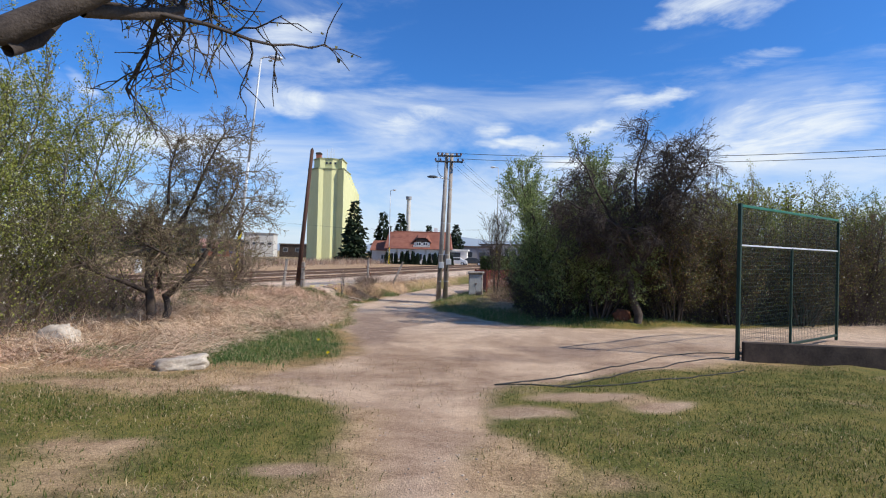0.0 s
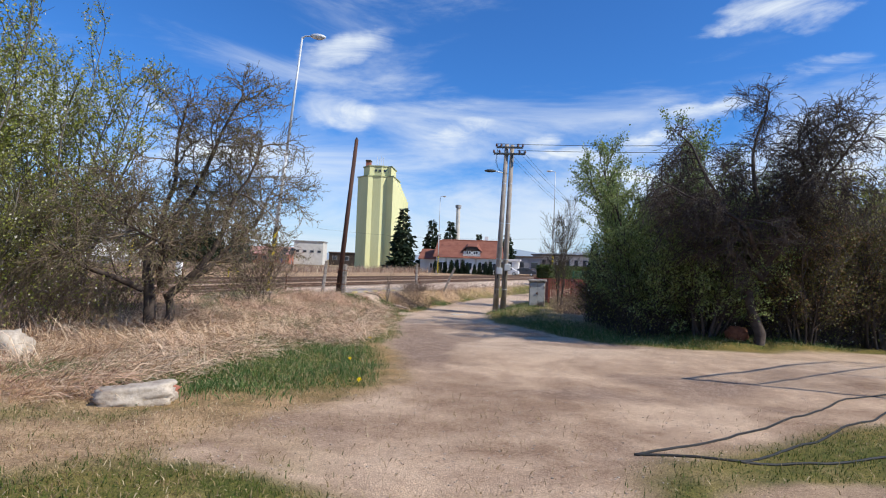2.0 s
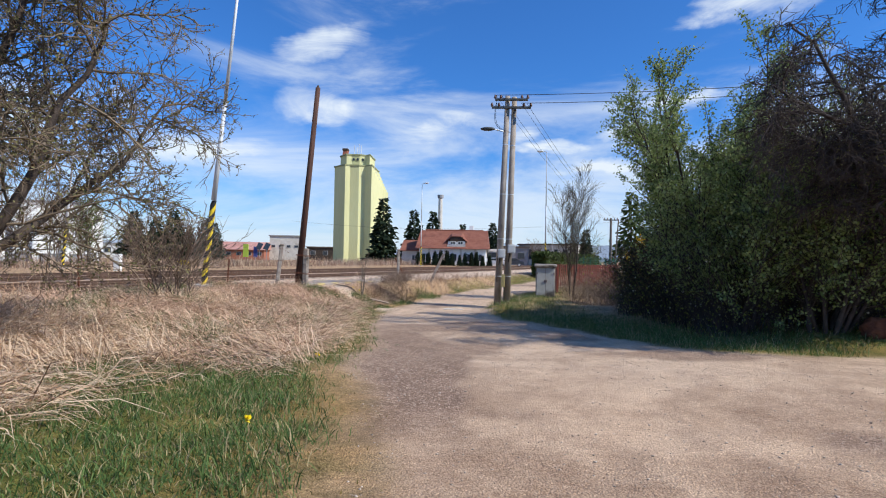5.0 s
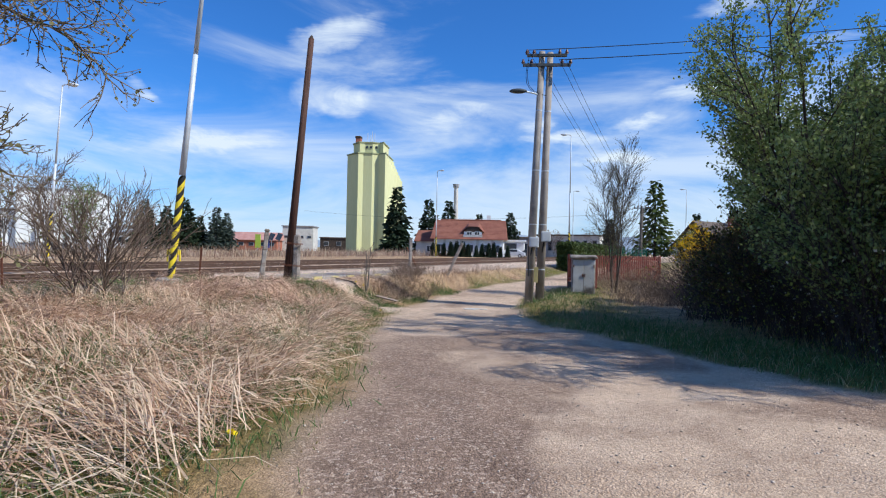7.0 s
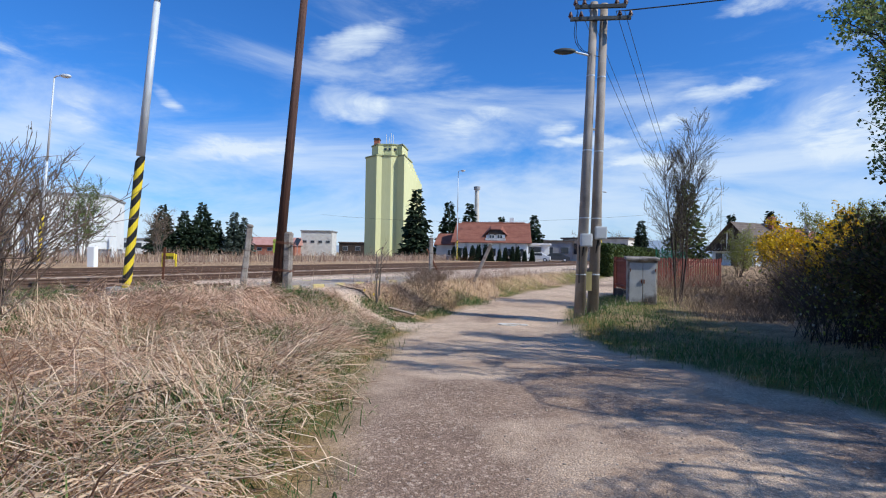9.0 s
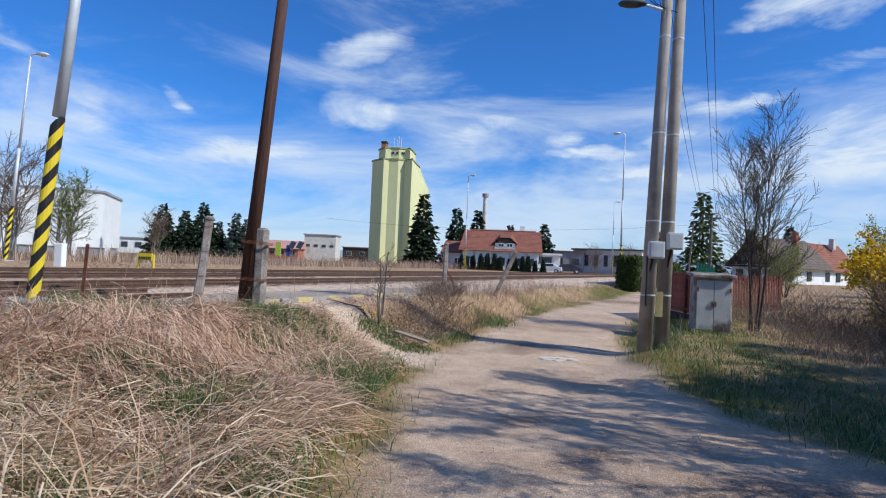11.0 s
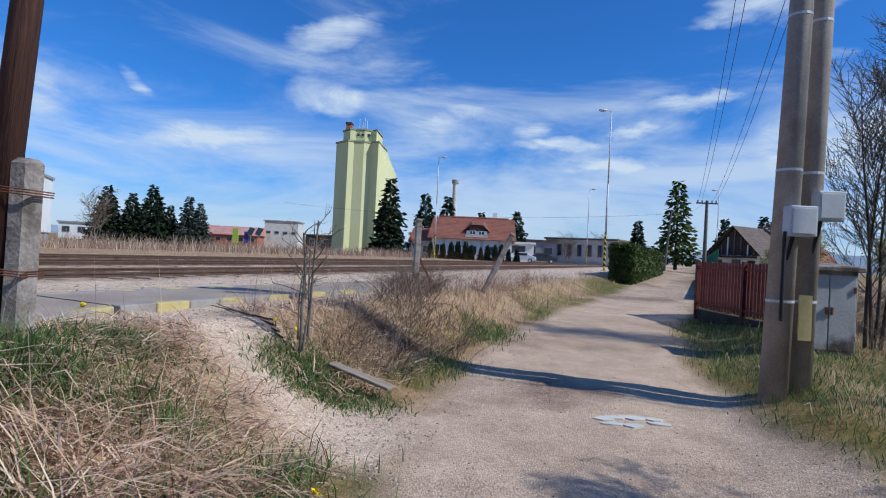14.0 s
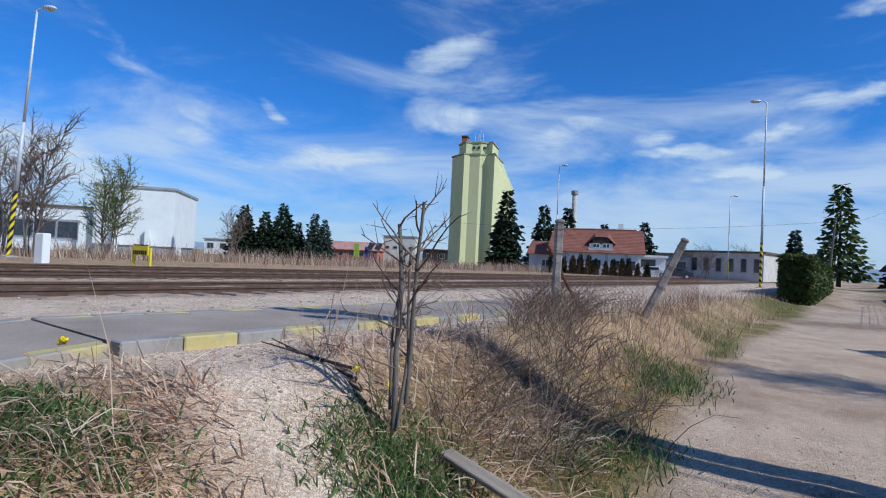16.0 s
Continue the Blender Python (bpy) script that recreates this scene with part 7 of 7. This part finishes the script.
def stones():
    rng = np.random.default_rng(14)
    bm = bmesh.new()
    bmesh.ops.create_icosphere(bm, subdivisions=1, radius=0.5)
    base = np.array([v.co[:] for v in bm.verts])
    tri = np.array([[v.index for v in f.verts] for f in bm.faces])
    bm.free()

    def field(name, count, xs, ys, test, size, label, m, flat=0.6):
        x, y = rng.uniform(*xs, count), rng.uniform(*ys, count)
        keep = test(x, y)
        x, y = x[keep], y[keep]
        n = len(x)
        z = ground_z(x, y)
        r = size[0] + (size[1] - size[0]) * rng.random(n) ** 3
        sc = r[:, None] * rng.uniform(0.6, 1.2, (n, 3)) * (1, 1, flat)
        V = base[None] * sc[:, None, :] * (1 + rng.normal(0, 0.16, (n, len(base), 1)))
        a = rng.uniform(0, 6.28, n)
        c, s = np.cos(a)[:, None], np.sin(a)[:, None]
        V = np.stack((V[..., 0] * c - V[..., 1] * s, V[..., 0] * s + V[..., 1] * c, V[..., 2]), -1) + np.stack((x, y, z + r * 0.12), -1)[:, None, :]
        F = (tri[None] + (np.arange(n) * len(base))[:, None, None]).reshape(-1)
        me = raw_mesh(name, V.reshape(-1, 3), F, np.full(n * len(tri), 3), m)
        tagged(new(name, me), label, "gravel", kind="stuff")
    gravel = mat("gravel_stone", (0.32, 0.25, 0.19), (0.58, 0.49, 0.40), 3, 0.95, 0.2, 60, island=0.4)
    ballast = mat("ballast_stone", (0.30, 0.235, 0.18), (0.55, 0.46, 0.37), 3, 0.95, 0.2, 60, island=0.4)
    field("loose_gravel", 52000, (-4.5, 4.5), (3.5, 34), lambda x, y: (signed(ROAD, x, y) > -0.15) & (rng.random(len(x)) < 0.35 + 0.35 * wave_noise(x, y, 0.9, 66)), (0.006, 0.026), "small loose stones on the lane", gravel)
    field("loose_gravel", 11000, (-9, -3.8), (27.2, 34.5), lambda x, y: signed(RAMP, x, y) > -0.15, (0.008, 0.036), "coarse pale gravel on the path up to the platform", gravel)

    def bank(x, y):
        n = x * NN[0] + y * NN[1]
        return (n > 17.1) & (n < 22.8) & ~((n > 18.0) & (n < 20.0) & (x * U[0] + y * U[1] > 23.5) & (x * U[0] + y * U[1] < 34.8)) & ~((n > 19.3) & (x * U[0] + y * U[1] < 25.3))
    field("ballast", 9000, (-13, 3), (24, 56), bank, (0.02, 0.06), "pale ballast stones beside the platform", ballast)


stones()


def paint_patch():
    root = thing("road_patch", (-1.95, 30.55, 0), "worn white painted patch on the lane", "road marking")
    rng = random.Random(3)
    for i in range(9):
        px, py = -1.95 + rng.uniform(-0.42, 0.42), 30.55 + rng.uniform(-0.16, 0.16)
        bm = bmesh.new()
        pts = []
        for k in range(7):
            a = 2 * math.pi * k / 7
            pts.append((px + rng.uniform(0.07, 0.15) * math.cos(a), py + rng.uniform(0.04, 0.09) * math.sin(a)))
        top = [bm.verts.new((a, b, gz(a, b) + 0.016)) for a, b in pts]
        low = [bm.verts.new((a, b, gz(a, b) - 0.02)) for a, b in pts]
        bm.faces.new(top)
        for k in range(7):
            bm.faces.new((low[k], low[(k + 1) % 7], top[(k + 1) % 7], top[k]))
        ob = part("flake", bm, M["plaster_dirty"], root)
        ob.matrix_parent_inverse = Matrix.Translation((1.95, -30.55, 0))


paint_patch()
pk = thing("plank", (-5.0, 30.9, gz(-5.0, 30.9) + 0.16), "weathered grey plank fallen among the weeds", "plank", rz=-35, rx=8, ry=6)
part("board", boxed((1.0, 0.11, 0.035), (0.2, 0, 0.0), bevel=0.006), M["old_wood"], pk)
for i in range(5):
    br = thing("fallen_branch", (-5.75 - 0.08 * i, 30.95 + 0.10 * i, gz(-5.75 - 0.08 * i, 30.95 + 0.10 * i) + 0.04), "thin dark fallen branch on the gravel", "branch", "fallen branches", rz=140 + 7 * i, ry=-9 - 3 * (i % 2))
    part("stick", tubed((0, 0, 0), (1.25 - 0.12 * i, 0.1 * (i - 2), 0.02), 0.014, 0.005, 6), M["twig_dark"], br)


# ---- grasses ----
def blades(name, x, y, length, bend, width, rng, label, material, lift=0.0, category="grass", az=None, matted=False):
    """Bent blades: two segments and a tip each."""
    n = len(x)
    z = ground_z(x, y) - 0.01 + lift
    az = rng.uniform(0, 2 * np.pi, n) if az is None else az
    dx, dy = np.cos(az), np.sin(az)
    e1 = np.pi / 2 * (1 - bend * rng.uniform(0.2, 0.9, n))
    e2 = e1 - bend * rng.uniform(0.5, 1.7, n)
    if matted:                                      # fallen stalks: low arcs that touch down again
        e1 = np.pi / 2 * (1.12 - bend) + rng.normal(0.08, 0.2, n)
        e2 = e1 - rng.uniform(0.25, 1.0, n)
    l1, l2 = length * 0.5, length * 0.5
    p0 = np.stack((x, y, z), -1)
    p1 = p0 + np.stack((dx * np.cos(e1) * l1, dy * np.cos(e1) * l1, np.sin(e1) * l1), -1)
    p2 = p1 + np.stack((dx * np.cos(e2) * l2, dy * np.cos(e2) * l2, np.sin(e2) * l2), -1)
    sx = rng.uniform(0, 2 * np.pi, n)
    w = (width * rng.uniform(0.6, 1.3, n))[:, None]
    sd = np.stack((np.cos(sx), np.sin(sx), np.zeros(n)), -1)
    if matted:
        sd = np.stack((-dy, dx, rng.normal(0, 0.45, n)), -1)
    V = np.stack((p0 - sd * w, p0 + sd * w, p1 + sd * w * 0.8, p1 - sd * w * 0.8, p2), 1).reshape(-1, 3)
    o = np.arange(n)[:, None] * 5
    F = np.concatenate((o + np.array((0, 1, 2, 3)), o + np.array((3, 2, 4))), 1)
    sizes = np.tile((4, 3), n)
    me = raw_mesh(name, V, F.ravel(), sizes, material)
    tagged(new(name, me), label, category, kind="stuff")


def scatter(rng, count, xs, ys, weight):
    x, y = rng.uniform(*xs, count), rng.uniform(*ys, count)
    keep = rng.random(count) < weight(x, y)
    return x[keep], y[keep]


def straw_field():
    rng = np.random.default_rng(71)

    def dry(x, y):
        r, g, b, a = covers(x, y)
        s, n = x * U[0] + y * U[1], x * NN[0] + y * NN[1]
        left = smooth(-0.3, -1.0, signed(ROAD, x, y)) * smooth(14.5, 17.5, y + 0.35 * (-3 - x)) * smooth(17.9, 17.3, n) * (x < -2.2)
        near_shrub = smooth(-4.2, -5.8, x) * smooth(8.8, 10.2, y) * smooth(18, 15, y)
        return np.clip(np.maximum(left, 0.75 * near_shrub), 0, 1) * (1 - a) * (1 - 0.85 * smooth(0.35, 0.75, wave_noise(x, y, 1.5, 33) * 1.1 + 0.1)) * (1 - 0.9 * np.exp(-((x + 6.95) / 0.7) ** 2 - ((y - 29.7) / 0.45) ** 2))

    # tufts: matted stalks that fall over one another in one direction per tuft
    cx, cy = scatter(rng, 10500, (-13, -2.4), (9, 33.5), dry)
    k = 22
    n = len(cx)
    x = (cx[:, None] + rng.normal(0, 0.15, (n, k))).ravel()
    y = (cy[:, None] + rng.normal(0, 0.15, (n, k))).ravel()
    main = np.where(wave_noise(cx, cy, 1.4, 55) > 0, 0.15, np.pi - 0.15) + rng.normal(0, 0.35, n)
    az = (main[:, None] + rng.normal(0, 0.42, (n, k))).ravel()
    L = (rng.uniform(0.35, 0.85, n)[:, None] * rng.uniform(0.5, 1.2, (n, k))).ravel()
    flat = np.clip(rng.normal(1.0, 0.16, n)[:, None] + rng.normal(0, 0.12, (n, k)), 0.45, 1.25).ravel()
    lift = np.abs(rng.normal(0, 0.08, (n, k)) + rng.uniform(0, 0.14, n)[:, None]).ravel()
    low = 1 - 0.55 * (smooth(27.2, 28.6, cy) * smooth(-8.2, -7.0, cx)).repeat(k)
    L, lift = L * low, lift * low
    red = (wave_noise(cx, cy, 2.6, 58) + rng.normal(0, 0.25, n) > 0.12).repeat(k)
    for pick, m, label in ((~red, "straw", "matted pale straw-coloured dry grass"), (red, "straw_red", "matted reddish-brown dry grass")):
        blades("dry_grass", x[pick], y[pick], L[pick], flat[pick], 0.0044, rng, label, M[m], lift[pick], az=az[pick], matted=True)
    # upright seed stalks
    x, y = scatter(rng, 9000, (-13, -2.4), (9, 33.5), lambda a, b: dry(a, b) * 0.2)
    blades("dry_stalks", x, y, rng.uniform(0.4, 1.0, len(x)), rng.uniform(0.05, 0.5, len(x)), 0.0035, rng, "upright dry grass stalks", M["straw"])


straw_field()


def green_fields():
    rng = np.random.default_rng(72)

    def lawn(x, y):
        r, g, b, a = covers(x, y)
        return g * (1 - r) * (1 - a) * (1 - 0.8 * r)
    # near lawn: short and dense
    x, y = scatter(rng, 190000, (-8.5, 8.5), (1.8, 12.5), lambda a, b: lawn(a, b) * np.clip(1.25 - 0.05 * b, 0.3, 1))
    blades("lawn", x, y, rng.uniform(0.025, 0.075, len(x)) * (1 + 0.6 * wave_noise(x, y, 0.5, 91)), rng.uniform(0.1, 1.0, len(x)), 0.0034, rng, "short green lawn with worn brown patches", M["grass"])
    x, y = scatter(rng, 110000, (-8.5, -1.8), (9.8, 18), lambda a, b: smooth(-0.4, 0.6, signed(GREEN, a, b) + 0.6 * wave_noise(a, b, 1.5, 33)) * (0.55 + 0.45 * smooth(-0.3, 0.3, wave_noise(a, b, 0.5, 95))))
    blades("long_grass", x, y, rng.uniform(0.05, 0.17, len(x)) * (1 + 0.7 * wave_noise(x, y, 0.6, 93)), rng.uniform(0.3, 1.25, len(x)), 0.0038, rng, "longer lush green grass beside the lane", M["grass_dark"])

    def verge(x, y):
        r, g, b, a = covers(x, y)
        d = signed(ROAD, x, y)
        return g * (1 - r) * (1 - a) * smooth(-2.6, -0.6, d)
    x, y = scatter(rng, 90000, (-7.5, 5.5), (15, 40), verge)
    blades("verge_grass", x, y, rng.uniform(0.06, 0.24, len(x)), rng.uniform(0.2, 0.9, len(x)), 0.0045, rng, "green verge grass along the lane", M["grass_dark"])
    x, y = scatter(rng, 60000, (-6.5, -1.2), (12, 27), lambda a, b: smooth(-1.7, -0.9, signed(ROAD, a, b)) * smooth(-0.25, -0.6, signed(ROAD, a, b)) * smooth(-0.35, 0.25, wave_noise(a, b, 0.9, 97) + 0.1))
    blades("long_grass", x, y, rng.uniform(0.05, 0.24, len(x)) * (1 + 0.6 * wave_noise(x, y, 0.7, 99)), rng.uniform(0.3, 1.25, len(x)), 0.004, rng, "tufted green grass between straw and gravel", M["grass_dark"])
    # tired straw among the lawn
    x, y = scatter(rng, 120000, (-8.5, 8.5), (1.8, 11.5), lambda a, b: smooth(-0.35, 0.4, wave_noise(a, b, 1.3, 47) + 0.35 * smooth(5, 7.5, b) * (a < 0.5)) * (1 - 0.8 * covers(a, b)[0]) * (0.8 - 0.5 * (a > 0.5)))
    blades("lawn_straw", x, y, rng.uniform(0.03, 0.10, len(x)), rng.uniform(0.5, 1.1, len(x)), 0.0035, rng, "short dead grass in the lawn", M["dead_grass"])
    # tufts among the matted straw
    for _ in range(56):
        cx, cy = rng.uniform(-10.5, -4.0), rng.uniform(16.8, 29.0)
        n = 420
        x, y = rng.normal(cx, 0.28, n), rng.normal(cy, 0.24, n)
        keep = signed(ROAD, x, y) < -0.3
        if keep.sum() > 50:
            blades("green_tuft", x[keep], y[keep], rng.uniform(0.18, 0.48, keep.sum()), rng.uniform(0.3, 1.1, keep.sum()), 0.0055, rng, "blue-green grass tuft growing through dry straw", M["grass_dark"])
    # mossy strip at the gravel's edge
    x, y = scatter(rng, 60000, (-6, 8), (5.5, 36), lambda a, b: smooth(-0.75, -0.25, signed(ROAD, a, b)) * smooth(0.25, -0.1, signed(ROAD, a, b)) * (0.25 + 0.75 * (a < 0)))
    blades("edge_moss", x, y, rng.uniform(0.015, 0.05, len(x)), rng.uniform(0.2, 0.9, len(x)), 0.0045, rng, "yellowish moss and low grass at the gravel edge", M["moss"])
    # lush weed clumps by the sapling and among the straw
    for i, (cx, cy, sx, sy, n, h) in enumerate(((-5.4, 30.7, 0.26, 0.28, 2600, 0.17), (-5.0, 30.4, 0.35, 0.2, 1500, 0.13), (-6.9, 28.4, 0.35, 0.3, 2200, 0.26), (-6.95, 29.4, 0.42, 0.18, 3200, 0.12), (-9.0, 27.3, 0.4, 0.3, 1800, 0.3), (-4.6, 18.0, 0.6, 0.5, 3200, 0.28), (-5.4, 20.3, 0.5, 0.4, 2400, 0.26),
                                                      (-6.3, 24.4, 0.45, 0.4, 2200, 0.26), (-6.7, 11.2, 0.4, 0.4, 1600, 0.3), (-4.1, 10.6, 0.5, 0.4, 1500, 0.16), (-4.3, 32.4, 0.35, 0.35, 1200, 0.18), (-3.4, 35.4, 0.3, 0.6, 1600, 0.18))):
        x, y = rng.normal(cx, sx, n), rng.normal(cy, sy, n)
        blades("green_clump", x, y, h * rng.uniform(0.4, 1.2, n), rng.uniform(0.3, 1.2, n), 0.0065, rng, "lush green weed clump among dry grass", M["grass_dark"])


green_fields()


def weeds():
    rng = np.random.default_rng(73)

    def bank(x, y):
        s, n = x * U[0] + y * U[1], x * NN[0] + y * NN[1]
        return smooth(15.5, 16.2, n) * smooth(18.2, 17.6, n) * smooth(26.3, 27.4, s) * np.interp(s, (27, 34, 41, 56), (1.0, 1.0, 0.6, 0.35))
    cx, cy = scatter(rng, 3600, (-7, 9), (30, 58), bank)
    k, n = 9, len(cx)
    x, y = (cx[:, None] + rng.normal(0, 0.12, (n, k))).ravel(), (cy[:, None] + rng.normal(0, 0.12, (n, k))).ravel()
    blades("dry_weeds", x, y, rng.uniform(0.25, 0.95, n * k) * np.interp(y, (30, 38, 48), (1.0, 0.9, 0.65)), rng.uniform(0.15, 1.0, n * k), 0.004, rng, "tall tangled brown dry weeds on the bank", M["weed"])
    cx, cy = scatter(rng, 1500, (-7, 3), (30, 44), bank)
    blades("dry_grass", cx, cy, rng.uniform(0.4, 1.1, len(cx)), rng.uniform(0.6, 1.1, len(cx)), 0.004, rng, "long straw-coloured grass fallen over the bank", M["straw"])

    def field(x, y):
        n = x * NN[0] + y * NN[1]
        return smooth(42, 44, n) * smooth(71, 51, n)
    x, y = scatter(rng, 60000, (-75, 20), (15, 125), field)
    blades("dry_scrub", x, y, rng.uniform(0.5, 1.5, len(x)), rng.uniform(0.1, 0.6, len(x)), 0.02, rng, "rust-brown dry scrub beyond the tracks", M["weed"])

    def shade(x, y):
        return smooth(0.2, 0.8, -signed(ROAD, x, y)) * smooth(3.8, 1.0, -signed(ROAD, x, y)) * (x > -0.4)
    x, y = scatter(rng, 60000, (-0.4, 10), (18.5, 36), shade)
    blades("verge_grass", x, y, rng.uniform(0.06, 0.22, len(x)), rng.uniform(0.3, 1.0, len(x)), 0.005, rng, "green grass in the shade of the bushes", M["grass_dark"])
    x, y = scatter(rng, 700, (-1, 6), (29.5, 37), lambda a, b: (signed(ROAD, a, b) < -0.25) * 0.8)
    blades("dry_grass", x, y, rng.uniform(0.15, 0.5, len(x)), rng.uniform(0.3, 1.0, len(x)), 0.004, rng, "dry grass around the utility poles", M["straw"])


weeds()
tangle("weed_thicket", [(-4.9, 32.3, 0.5, 0.9, 1.2, 0.8), (-4.9, 35.6, 0.5, 1.5, 2.0, 0.8), (-5.0, 37.3, 0.6, 0.8, 1.6, 1.0), (-4.3, 34.0, 0.6, 1.6, 1.6, 0.7)], 1200, 95, "brown dead bramble canes on the bank", M["twig_brown"], (0.45, 1.05), r=0.005, arch=0.6)


def dandelions():
    rng = np.random.default_rng(74)
    for cx, cy in ((-6.0, 31.25), (-5.75, 31.35), (-2.9, 13.2), (-2.3, 11.4), (-4.7, 28.2), (-4.5, 28.0), (-7.9, 30.5), (-3.2, 16.2)):
        root = thing("dandelion", (cx, cy, gz(cx, cy)), "yellow dandelion in bloom at the gravel edge", "flower", "dandelions")
        part("stem", tubed((0, 0, -0.02), (0, 0, 0.09), 0.004, sides=5), M["grass"], root)
        P = np.array((0, 0, 0.095)) + rng.normal(0, 0.006, (26, 3))
        part("petals", raw_mesh("petals", *leaf_quads(rng, P, 0.03, -0.8), M["dandelion"]), None, root)


dandelions()
